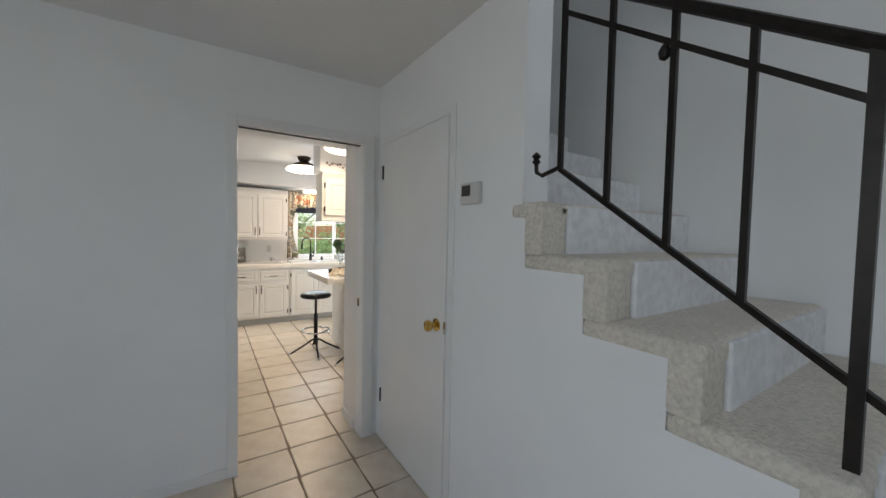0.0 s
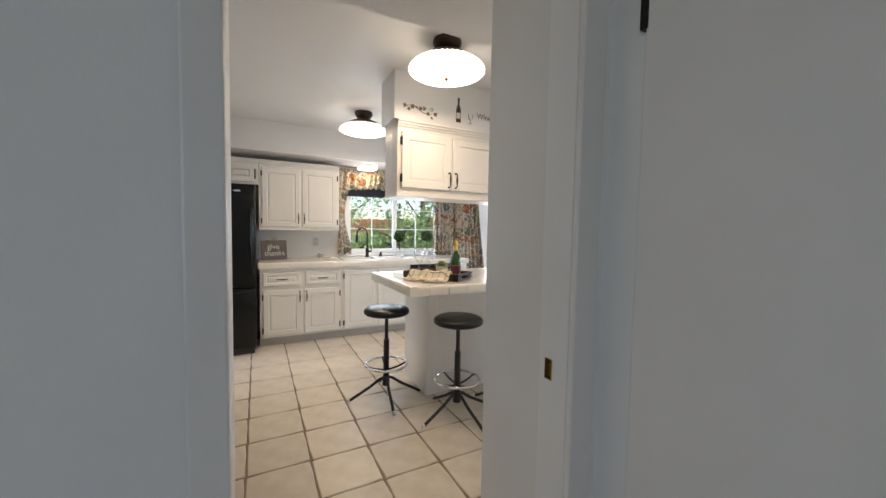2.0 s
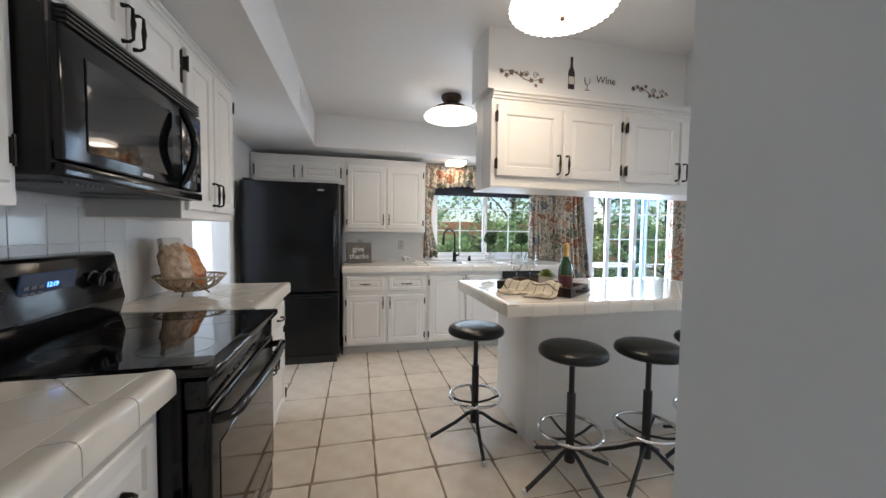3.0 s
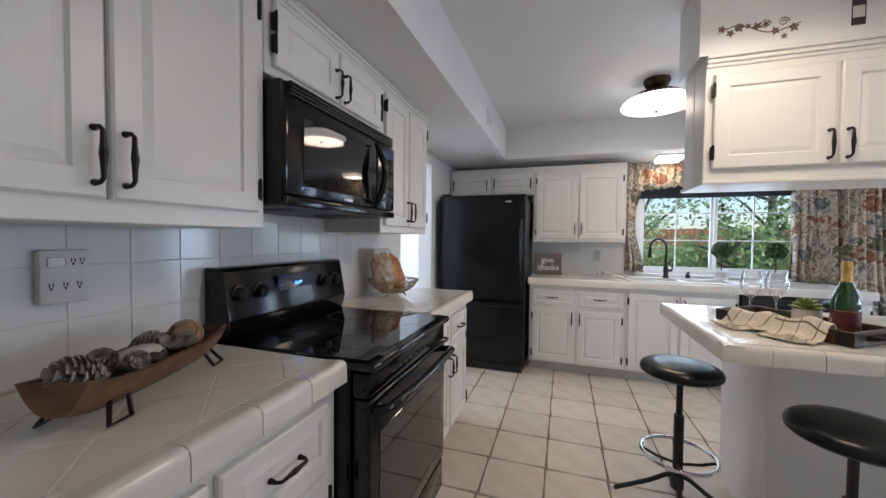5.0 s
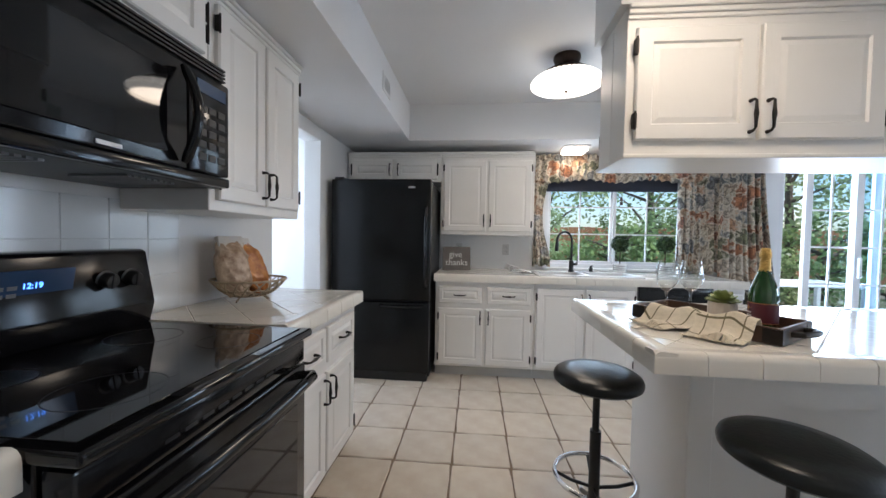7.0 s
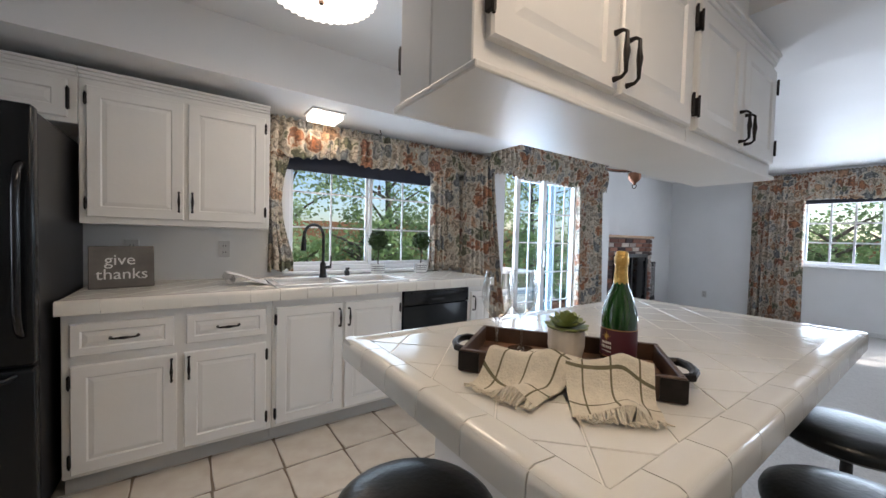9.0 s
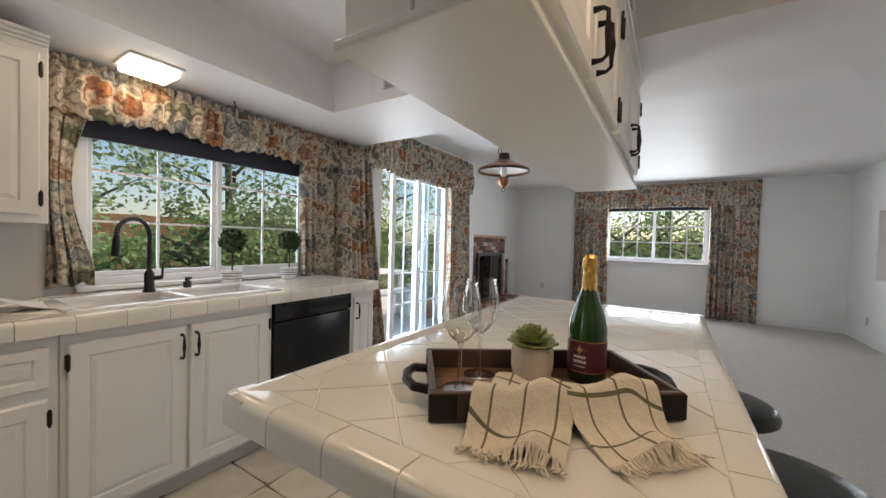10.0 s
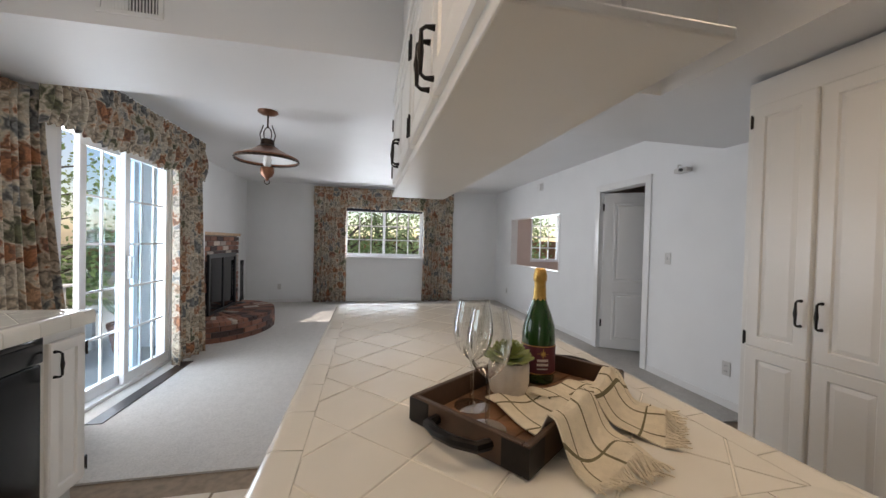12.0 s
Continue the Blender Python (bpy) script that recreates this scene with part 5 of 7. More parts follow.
for row in range(3):
    for k in range(n):
        a = math.pi + math.pi * (k + (0.5 if row % 2 else 0.0)) / n
        if a > 2 * math.pi - 0.15:
            continue
        px, py = CX + RX * math.cos(a), FY + RY * math.sin(a)
        qx, qy = CX + RX * math.cos(a + math.pi / n), FY + RY * math.sin(a + math.pi / n)
        ln = math.hypot(qx - px, qy - py)
        brick(hearth, pose(px, py, 0.004 + row * 0.073, 0, 0, math.degrees(math.atan2(qy - py, qx - px))), (ln - 0.010) / 0.205)
for ring, cnt in ((0, 34), (1, 22), (2, 11)):
    for k in range(cnt):
        a = math.pi + math.pi * (k + 0.5) / cnt
        r0 = 1.0 - ring * 0.275
        px, py = CX + RX * r0 * math.cos(a), FY + RY * r0 * math.sin(a)
        brick(hearth, pose(px, py, 0.226 if ring else 0.228, 90, 0, math.degrees(a) + 180) @ pose(0, 0, -0.03), 1.0)
gd = part("door_frame", bx(bx(bx(bx(bx(bmesh.new(), 6.70, 7.70, FY - 0.05, FY - 0.02, 1.07, 1.13, 0.004, 1), 6.70, 7.70, FY - 0.05, FY - 0.02, 0.262, 0.30, 0.004, 1), 6.70, 6.75, FY - 0.05, FY - 0.02, 0.30, 1.07, 0.004, 1), 7.65, 7.70, FY - 0.05, FY - 0.02, 0.30, 1.07, 0.004, 1), 7.18, 7.22, FY - 0.05, FY - 0.02, 0.30, 1.07, 0.004, 1), M["black_matte"], fp, "black metal fire doors")
for x0, x1 in ((6.75, 7.18), (7.22, 7.65)):
    part("pane", box(x0, x1, FY - 0.037, FY - 0.033, 0.30, 1.07), M["black_glass"], gd, "dark glass")
tools = empty("fire_tools", pose(7.78, FY - 0.095, 0.246), "black iron fire tools standing on the hearth", "fire tools")
part("base", lathe(bmesh.new(), [(0.0, 0.014), (0.06, 0.014), (0.075, 0.006), (0.076, 0.0), (0.0, 0.0)], 24), M["black_matte"], tools, "", True)
part("post", tube(bmesh.new(), [(0, 0, 0.012), (0, 0, 0.66)], 0.007, 8), M["black_matte"], tools)
part("hook_bar", tube(bmesh.new(), [(-0.06, 0, 0.615), (0, 0, 0.63), (0.06, 0, 0.615)], 0.004, 6), M["black_matte"], tools)
for k, x in enumerate((-0.058, -0.022, 0.022, 0.058)):
    part("tool", tube(bmesh.new(), [(x, -0.012, 0.05), (x, -0.010, 0.12), (x, -0.008, 0.60), (x, -0.008, 0.69)], [0.016, 0.006, 0.005, 0.009], 8), M["black_matte"], tools)

# ---- stairs ----
st = empty("staircase", pose(0, 0, 0), "carpeted staircase with beige treads and pale risers", "stairs", kind="structure")
for k in range(2, 16):
    yf = 3.825 - GOING * (9 - k)
    z = 1.553 - RISE * (9 - k)
    x0 = SX - 0.008 if yf < 3.90 else SX + 0.14
    back = min(yf + 0.345, HF - 0.13)
    if yf + 0.05 > HF - 0.13:
        break
    bm = bmesh.new()
    if k == 9:
        bx(bm, x0, SX + 0.14, yf, 3.99, z - 0.062, z, 0.022, 3)
        bx(bm, SX + 0.08, 2.85, yf, back, z - 0.0621, z - 0.0001, 0.022, 3)
    else:
        bx(bm, x0, 2.85, yf, back, z - 0.062, z, 0.022, 3)
    if x0 < SX:
        bx(bm, x0, SX + 0.13, yf + 0.002, yf + 0.088, z - RISE - 0.006, z - 0.04, 0.012, 2)
    part("tread", bm, M["stair_carpet"], st, "beige carpeted tread", True)
    part("riser", box(SX + 0.131 if x0 < SX else SX + 0.14, 2.85, yf - 0.010, yf + 0.05, z - RISE - 0.02, z - 0.010, 0.008, 2), M["riser"], st, "pale carpeted riser")
rail = empty("stair_railing", pose(SX + 0.01, 0, 0), "black wrought-iron stair railing with square balusters", "railing")


def bar(name, a, b, t=0.008, label=""):
    bm = bmesh.new()
    tube(bm, [a, b], t * 1.35, 4)
    return part(name, bm, M["iron"], rail, label)


def rz(y, base):
    return base + 0.72 * (y - 3.60)


bar("bottom_rail", (0, 3.77, rz(3.77, 1.535)), (0, 1.9, rz(1.9, 1.535)))
bar("mid_rail", (0, 3.77, rz(3.77, 2.06)), (0, 1.9, rz(1.9, 2.06)))
bm = bmesh.new()
tube(bm, [(0, 3.77, rz(3.77, 2.16)), (0, 1.9, rz(1.9, 2.16))], 0.016, 8)
part("handrail", bm, M["iron"], rail, "thick iron handrail", True)
for y in (3.77, 3.595, 3.42, 3.255, 2.84, 2.64, 2.45, 2.25, 2.05):
    bar("baluster", (0, y, rz(y, 1.535)), (0, y, rz(y, 2.16)))
bar("newel", (0, 3.075, 1.0), (0, 3.075, rz(3.075, 2.16) + 0.01), 0.012)
bar("newel", (0, 1.9, 0.17), (0, 1.9, rz(1.9, 2.16)), 0.016)
bm = bmesh.new()
tube(bm, [(0, 3.77, 1.665), (0.0, 3.85, 1.645), (0, 3.875, 1.66), (0, 3.878, 1.69)], 0.008, 6)
lathe(bm, [(0.004, 0.0), (0.016, 0.012), (0.010, 0.024), (0.018, 0.034), (0.006, 0.045), (0.0, 0.05)], 10, pose(0, 3.878, 1.685))
part("finial", bm, M["iron"], rail, "curled finial", True)
bm = bmesh.new()
lathe(bm, [(0.0, -0.024), (0.012, -0.016), (0.016, 0.0), (0.010, 0.014), (0.004, 0.022), (0.0, 0.026)], 10, pose(0, 3.445, rz(3.445, 2.06) - 0.03))
part("ornament", bm, M["iron"], rail, "", True)

# thermostat and switch plates
ob = empty("thermostat", pose(SX, 4.235, 1.612, 0, 0, -90), "white wall thermostat with a dark display", "thermostat")
part("housing", box(-0.065, 0.065, -0.028, 0.0, -0.048, 0.048, 0.006, 2), M["outlet"], ob, "", True)
part("display", box(-0.052, 0.012, -0.0295, -0.027, -0.012, 0.036, 0.001, 1), M["lcd"], ob)
part("button", bx(box(0.026, 0.046, -0.031, -0.027, 0.012, 0.026, 0.002, 1), 0.026, 0.046, -0.031, -0.027, -0.010, 0.004, 0.002, 1), M["outlet"], ob)


def plate(m, label, sockets=True, w=0.07, h=0.115):
    ob = empty("wall_plate", m, label, "outlet")
    part("plate", box(-w / 2, w / 2, -0.006, 0, -h / 2, h / 2, 0.002, 1), M["outlet"], ob)
    if sockets:
        for z in (-0.022, 0.022):
            part("socket", bx(box(-0.010, -0.006, -0.0066, -0.004, z - 0.006, z + 0.006), 0.006, 0.010, -0.0066, -0.004, z - 0.006, z + 0.006), M["slot"], ob)
    else:
        part("toggle", box(-0.005, 0.005, -0.014, -0.004, -0.010, 0.012, 0.001, 1), M["outlet"], ob)
    return ob


plate(pose(1.12, YK, 1.13), "white double socket on the wall above the counter")
plate(pose(1.62, YK, 1.13), "white double socket on the wall above the counter")
plate(pose(4.47, YS, 1.19, 0, 0, 180), "white light switch beside the door", False)
plate(pose(3.85, YS, 0.32, 0, 0, 180), "white double socket low on the wall")
plate(pose(8.6, YS, 0.32, 0, 0, 180), "white double socket low on the wall")
plate(pose(XF, 9.35, 0.32, 0, 0, -90), "white double socket low on the wall")
ob = empty("outlet_tap", pose(0.010, 5.847, 1.20, 0, 0, 90) @ Matrix.Diagonal((0.8, 0.8, 0.9, 1)), "grey six-way outlet tap with a night light", "outlet")
part("housing", box(-0.062, 0.062, -0.035, 0, -0.082, 0.072, 0.006, 2), M["outlet"], ob, "", True)
part("night_light", box(-0.045, 0.0, -0.040, -0.033, 0.022, 0.052, 0.008, 2), M["porcelain"], ob, "", True)
bm = bmesh.new()
for x, z in ((0.02, 0.04), (0.043, 0.04), (-0.035, -0.03), (0.0, -0.03), (0.035, -0.03)):
    bx(bm, x - 0.006, x - 0.003, -0.0358, -0.034, z - 0.004, z + 0.008)
    bx(bm, x + 0.003, x + 0.006, -0.0358, -0.034, z - 0.004, z + 0.008)
    cyl(bm, x, -0.0352, z - 0.012, z - 0.006, 0.003, seg=8)
part("socket", bm, M["slot"], ob)


def vent(m, w, h, label, half=False):
    ob = empty("wall_vent", m, label, "vent")
    part("vent_frame", bx(bx(bx(bx(bmesh.new(), -w / 2, w / 2, -0.008, 0, h / 2 - 0.018, h / 2, 0.002, 1), -w / 2, w / 2, -0.008, 0, -h / 2, -h / 2 + 0.018, 0.002, 1), -w / 2, -w / 2 + 0.018, -0.008, 0, -h / 2 + 0.018, h / 2 - 0.018), w / 2 - 0.018, w / 2, -0.008, 0, -h / 2 + 0.018, h / 2 - 0.018), M["trim"], ob)
    part("backing", box(-w / 2 + 0.018, w / 2 - 0.018, -0.002, 0, -h / 2 + 0.018, h / 2 - 0.018), M["slot"], ob)
    k = max(5, int((w - 0.036) / 0.012))
    for i in range(k):
        x = -w / 2 + 0.020 + (w - 0.040) * (i + 0.5) / k
        wide = 0.0055 if (half and x < 0) else 0.002
        part("slat", box(x - wide, x + wide, -0.007, -0.002, -h / 2 + 0.018, h / 2 - 0.018), M["trim"], ob)
    return ob


vent(pose(3.19, 8.57, 2.26, 0, 0, -90), 0.24, 0.15, "white ceiling register in the soffit face", True)
vent(pose(0.67, 8.2, 2.28, 0, 0, 90), 0.20, 0.13, "white register in the soffit face")
vent(pose(7.2, YS, 2.29, 0, 0, 180), 0.22, 0.15, "white wall register high on the wall", True)
ob = empty("wall_sensor", pose(4.25, YS, 2.05, 0, 0, 180), "small camera-like sensor on a wall bracket", "sensor")
part("bracket", tube(bmesh.new(), [(-0.10, -0.005, 0.03), (-0.10, -0.04, 0.03), (-0.08, -0.06, -0.03)], 0.006, 6), M["outlet"], ob)
part("housing", box(-0.09, 0.05, -0.10, -0.03, -0.06, -0.015, 0.012, 2), M["outlet"], ob, "", True)
part("lens", cyl(bmesh.new(), 0.0, 0.0, 0.0, 0.02, 0.014, seg=12, m=pose(0.0, -0.10, -0.04, 90)), M["slot"], ob)


# ---- things on the counters ----
def faucet():
    ob = empty("faucet", pose(2.225, 9.33, 0.935, 0, 0, -42), "matte black gooseneck kitchen faucet", "faucet")
    bm = bmesh.new()
    lathe(bm, [(0.0, 0.0), (0.028, 0.0), (0.028, 0.012), (0.022, 0.02), (0.022, 0.10), (0.014, 0.115), (0.0, 0.115)], 20)
    part("base", bm, M["black_matte"], ob, "", True)
    bm = bmesh.new()
    pts = [(0, 0, 0.11), (0, 0, 0.30)] + [(0 - 0.03 * (1 - math.cos(a)), -0.085 * (1 - math.cos(a)), 0.30 + 0.085 * math.sin(a)) for a in [math.pi * k / 10 for k in range(1, 11)]]
    tube(bm, pts, 0.011, 10)
    part("neck", bm, M["black_matte"], ob, "", True)
    bm = bmesh.new()
    tube(bm, [(-0.06, -0.17, 0.30), (-0.06, -0.17, 0.27), (-0.062, -0.172, 0.20)], [0.012, 0.016, 0.019], 12)
    part("spray_head", bm, M["black_matte"], ob, "", True)
    bm = bmesh.new()
    tube(bm, [(0.02, 0, 0.075), (0.06, -0.005, 0.08)], 0.012, 10)
    tube(bm, [(0.06, -0.005, 0.08), (0.066, -0.01, 0.16)], [0.006, 0.005], 8)
    part("lever", bm, M["black_matte"], ob, "", True)


faucet()
ob = empty("soap_dispenser", pose(2.43, 9.395, 0.935), "small black soap pump at the sink", "soap dispenser")
part("base", lathe(bmesh.new(), [(0.0, 0.0), (0.02, 0.0), (0.02, 0.035), (0.012, 0.04), (0.012, 0.06), (0.0, 0.062)], 16), M["black_matte"], ob, "", True)
part("spout", tube(bmesh.new(), [(0, 0, 0.055), (0, -0.04, 0.058)], 0.008, 8), M["black_matte"], ob)


def sink():
    ob = empty("sink", pose(0, 0, 0), "white double-bowl kitchen sink set in the tiles", "sink")
    x0, x1, y0, y1, z = 1.845, 2.765, 8.985, 9.435, 0.935
    bm = bmesh.new()
    for a in ((x0, x1, y0, y0 + 0.045), (x0, x1, y1 - 0.06, y1), (x0, x0 + 0.045, y0 + 0.045, y1 - 0.06), (x1 - 0.045, x1, y0 + 0.045, y1 - 0.06), (2.285, 2.325, y0 + 0.045, y1 - 0.06)):
        bx(bm, a[0], a[1], a[2], a[3], z - 0.03, z, 0.008, 2)
    part("rim", bm, M["porcelain"], ob, "", True)
    for a, b in ((x0 + 0.04, 2.288), (2.322, x1 - 0.04)):
        bm = bmesh.new()
        c, d = y0 + 0.04, y1 - 0.055
        top = [bm.verts.new(p) for p in ((a, c, z - 0.02), (b, c, z - 0.02), (b, d, z - 0.02), (a, d, z - 0.02))]
        low = [bm.verts.new(p) for p in ((a + 0.03, c + 0.03, 0.74), (b - 0.03, c + 0.03, 0.74), (b - 0.03, d - 0.03, 0.74), (a + 0.03, d - 0.03, 0.74))]
        for k in range(4):
            bm.faces.new((top[k], top[(k + 1) % 4], low[(k + 1) % 4], low[k]))
        bm.faces.new(low)
        part("bowl", bm, M["porcelain"], ob)


sink()


def leaf_ball(bm, c, r, n, size, rnd):
    for i in range(n):
        a, zz = rnd.uniform(0, 2 * math.pi), rnd.uniform(-1, 1)
        k = math.sqrt(1 - zz * zz)
        d = Vector((k * math.cos(a), k * math.sin(a), zz))
        p = Vector(c) + d * r * rnd.uniform(0.75, 1.05)
        up = d.orthogonal().normalized()
        up.rotate(Matrix.Rotation(rnd.uniform(0, 6.28), 3, d))
        t = (d * 0.6 + up).normalized()
        w = d.cross(up).normalized() * size * 0.45
        q = [p - w * 0.2, p + t * size * 0.5 - w, p + t * size, p + t * size * 0.5 + w]
        bm.faces.new([bm.verts.new(v) for v in q])


def topiary(x, y, seed):
    rnd = random.Random(seed)
    ob = empty("topiary", pose(x, y, 0.922), "small ball topiary in a striped white pot", "potted plant", "topiaries on the sill")
    bm = lathe(bmesh.new(), [(0.0, 0.0), (0.048, 0.0), (0.056, 0.004), (0.062, 0.09), (0.058, 0.092), (0.05, 0.078), (0.0, 0.078)], 28)
    pt = part("pot", bm, M["porcelain"], ob, "white glazed pot", True)
    for z in (0.032, 0.050, 0.068):
        part("band", lathe(bmesh.new(), [(0.0572 + z * 0.066, z), (0.0588 + z * 0.066, z + 0.001), (0.0588 + z * 0.066, z + 0.005), (0.0572 + z * 0.066, z + 0.006)], 28), M["stripe_grey"], pt)
    part("stem", tube(bmesh.new(), [(0, 0, 0.07), (0.002, 0.001, 0.15), (0, 0, 0.24)], 0.005, 8), M["twig"], ob)
    bm = bmesh.new()
    bmesh.ops.create_icosphere(bm, subdivisions=2, radius=0.062, matrix=Matrix.Translation((0, 0, 0.29)))
    leaf_ball(bm, (0, 0, 0.29), 0.072, 420, 0.028, rnd)
    part("foliage", bm, M["topiary"], ob, "dense dark green ball")


topiary(2.74, 9.50, 3)
topiary(3.17, 9.50, 4)
# folded cloth beside the sink
bm = bmesh.new()


def rolled(u, v):
    a, r = 5 * math.pi * u, 0.010 + 0.024 * u
    return (1.625 + r * math.cos(a), 9.19 + 0.17 * v, 0.963 + r * math.sin(a))


def flap(u, v):
    drop = u * u * (3 - 2 * u)
    return (1.605 + 0.235 * u, 9.19 + 0.17 * v - 0.05 * u * (1 - 0.6 * v), 0.928 + 0.069 * (1 - drop) + 0.006 * math.sin(5 * v + 3 * u) * u)


sheet(bm, 60, 8, rolled)
sheet(bm, 20, 10, flap)
cl = tagged(link_mesh("dish_cloth", bm, M["white_cloth"], True), "rolled white cloth with a loose end beside the sink", "cloth")
md = cl.modifiers.new("thickness", "SOLIDIFY")
md.thickness = 0.004
# lettered sign
ob = empty("wooden_sign", pose(1.115, 9.33, 0.924, -9, 0, 10), "dark wooden block sign lettered in white script", "sign")
part("board", box(-0.14, 0.14, 0.0, 0.03, 0.0, 0.235, 0.003, 1), M["sign"], ob)
text("give", 0.085, pose(-0.01, -0.001, 0.155, 90), M["sign_ink"], ob)
text("thanks", 0.085, pose(0.0, -0.001, 0.075, 90), M["sign_ink"], ob)


BOWL = pose(0.290, 5.885, 0.922, 0, 0, 111) @ Matrix.Diagonal((1.08, 1.2, 0.78, 1))


def dough_bowl():
    ob = empty("dough_bowl", BOWL, "long carved wooden bowl on wire legs with pine cones", "bowl")
    L, W = 0.185, 0.075
    bm = bmesh.new()
    rings = []
    for i in range(15):
        s = -1 + 2 * i / 14
        w = W * (1 - 0.28 * abs(s) ** 3)
        zb = 0.020 + 0.03 * abs(s) ** 4
        ring = []
        for k in range(17):
            t = -1 + 2 * k / 16
            ring.append(bm.verts.new((L * s * 0.95 + (0.04 if s > 0 else -0.04), w * t, zb + (0.115 - zb + 0.02 * abs(s) ** 3) * abs(t) ** 2.4)))
        rings.append(ring)
    inner = []
    for i in range(15):
        s = -1 + 2 * i / 14
        w = (W - 0.012) * (1 - 0.28 * abs(s) ** 3)
        sx = s * 0.95
        zt = 0.115 + 0.02 * abs(s) ** 3
        inner.append([bm.verts.new((L * sx * 0.965 + (0.04 if s > 0 else -0.04), w * (-1 + 2 * k / 16), 0.066 + 0.03 * abs(s) ** 4 + (zt - 0.066 - 0.03 * abs(s) ** 4) * abs(-1 + 2 * k / 16) ** 2.4)) for k in range(17)])
    for grid in (rings, inner):
        for a, b in zip(grid, grid[1:]):
            for k in range(16):
                bm.faces.new((a[k], a[k + 1], b[k + 1], b[k]))
    for a, b in zip(zip(rings, rings[1:]), zip(inner, inner[1:])):
        for k in (0, 16):
            bm.faces.new((a[0][k], a[1][k], b[1][k], b[0][k]))
    for e in (0, 14):
        for k in range(16):
            bm.faces.new((rings[e][k], rings[e][k + 1], inner[e][k + 1], inner[e][k]))
        bm.faces.new(inner[e] if e else inner[e][::-1])
    part("bowl", bm, M["rustic"], ob, "", True)
    for s in (-1, 1):
        for q in (-1, 1):
            bm = bmesh.new()
            tube(bm, [(s * 0.12, q * 0.045, 0.062), (s * 0.135, q * 0.062, 0.006), (s * 0.18, q * 0.058, 0.006), (s * 0.155, q * 0.04, 0.062)], 0.0045, 6)
            part("wire_leg", bm, M["iron"], ob, "", True)
    return ob


bowl = dough_bowl()


def pine_cone(x, y, z, r, yaw, label, material, stretch=1.25):
    rnd = random.Random(int(x * 1000) + int(y * 1000))
    ob = empty("pine_cone", pose(x, y, z, 70, 0, yaw), label, "pine cone")
    bm = bmesh.new()
    bmesh.ops.create_icosphere(bm, subdivisions=2, radius=r * 0.6, matrix=Matrix.Diagonal((1, 1, stretch, 1)))
    for row in range(9):
        t = -0.9 + 1.8 * row / 8
        rr = r * math.sqrt(1 - (t * 0.92) ** 2)
        cnt = max(4, int(8 * rr / r))
        for k in range(cnt):
            a = 2 * math.pi * (k + 0.5 * (row % 2)) / cnt
            d = Vector((math.cos(a), math.sin(a), 0))
            s = Vector((-math.sin(a), math.cos(a), 0)) * r * 0.30
            p = d * rr * 0.55 + Vector((0, 0, t * r * stretch - r * 0.05))
            q = d * rr * 1.05 + Vector((0, 0, t * r * stretch + r * 0.50))
            up = Vector((0, 0, r * 0.07))
            v = [bm.verts.new(c) for c in (p - s * 0.5, p + s * 0.5, q + s, q + d * r * 0.08, q - s)]
            w = [bm.verts.new(c) for c in (p - s * 0.5 + up, p + s * 0.5 + up, q + s + up, q + d * r * 0.08 + up, q - s + up)]
            bm.faces.new(v[::-1])
            bm.faces.new(w)
            for i in range(5):
                bm.faces.new((v[i], v[(i + 1) % 5], w[(i + 1) % 5], w[i]))
    part("cone_body", bm, material, ob)


for i, (u, w, r, mt) in enumerate(((-0.155, 0.0, 0.040, "cone"), (-0.085, 0.022, 0.032, "cone"), (-0.085, -0.032, 0.026, "cone"), (0.02, 0.025, 0.036, "cone"), (0.06, -0.025, 0.026, "cone"))):
    p = BOWL @ Vector((u, w, 0.125))
    pine_cone(p.x, p.y, p.z, 0.86 * r, 40 * i, "frosted grey-brown pine cone in the wooden bowl", M[mt])
p = BOWL @ Vector((0.135, 0.005, 0.12))
rnd = random.Random(11)
bm = bmesh.new()
bmesh.ops.create_icosphere(bm, subdivisions=2, radius=0.038)
for k in range(70):
    a, zz = rnd.uniform(0, 6.28), rnd.uniform(-0.9, 1)
    kk = math.sqrt(max(0, 1 - zz * zz))
    d = Vector((kk * math.cos(a), kk * math.sin(a), zz))
    mm = Matrix.Translation(d * 0.042) @ d.to_track_quat("Z", "Y").to_matrix().to_4x4()
    bmesh.ops.create_cone(bm, cap_ends=True, segments=8, radius1=0.013, radius2=0.012, depth=0.004, matrix=mm)
o = tagged(link_mesh("wood_chip_ball", bm, M["chip"]), "ball of pale wood chips in the wooden bowl", "ornament")
o.matrix_world = Matrix.Translation(p)
for i, (u, w, r) in enumerate(((-0.03, -0.03, 0.020), (-0.03, 0.03, 0.016), (0.0, -0.02, 0.018))):
    p = BOWL @ Vector((u, w, 0.112))
    bm = bmesh.new()
    bmesh.ops.create_icosphere(bm, subdivisions=2, radius=r, matrix=Matrix.Diagonal((1.4, 0.9, 0.7, 1)))
    o = tagged(link_mesh("seed_pod", bm, M["pebble"], True), "dark brown seed pod in the wooden bowl", "seed pod")
    o.matrix_world = Matrix.Translation(p)
bm = bmesh.new()
for k in range(50):
    a = rnd.uniform(0, 6.28)
    tube(bm, [(0.02 * math.cos(a), 0.02 * math.sin(a), rnd.uniform(0, 0.02)), (0.035 * math.cos(a + 1.2), 0.03 * math.sin(a + 1.2), rnd.uniform(0.01, 0.04))], 0.0012, 4)
o = tagged(link_mesh("straw_knot", bm, M["straw"]), "tangle of golden straw in the wooden bowl", "ornament")
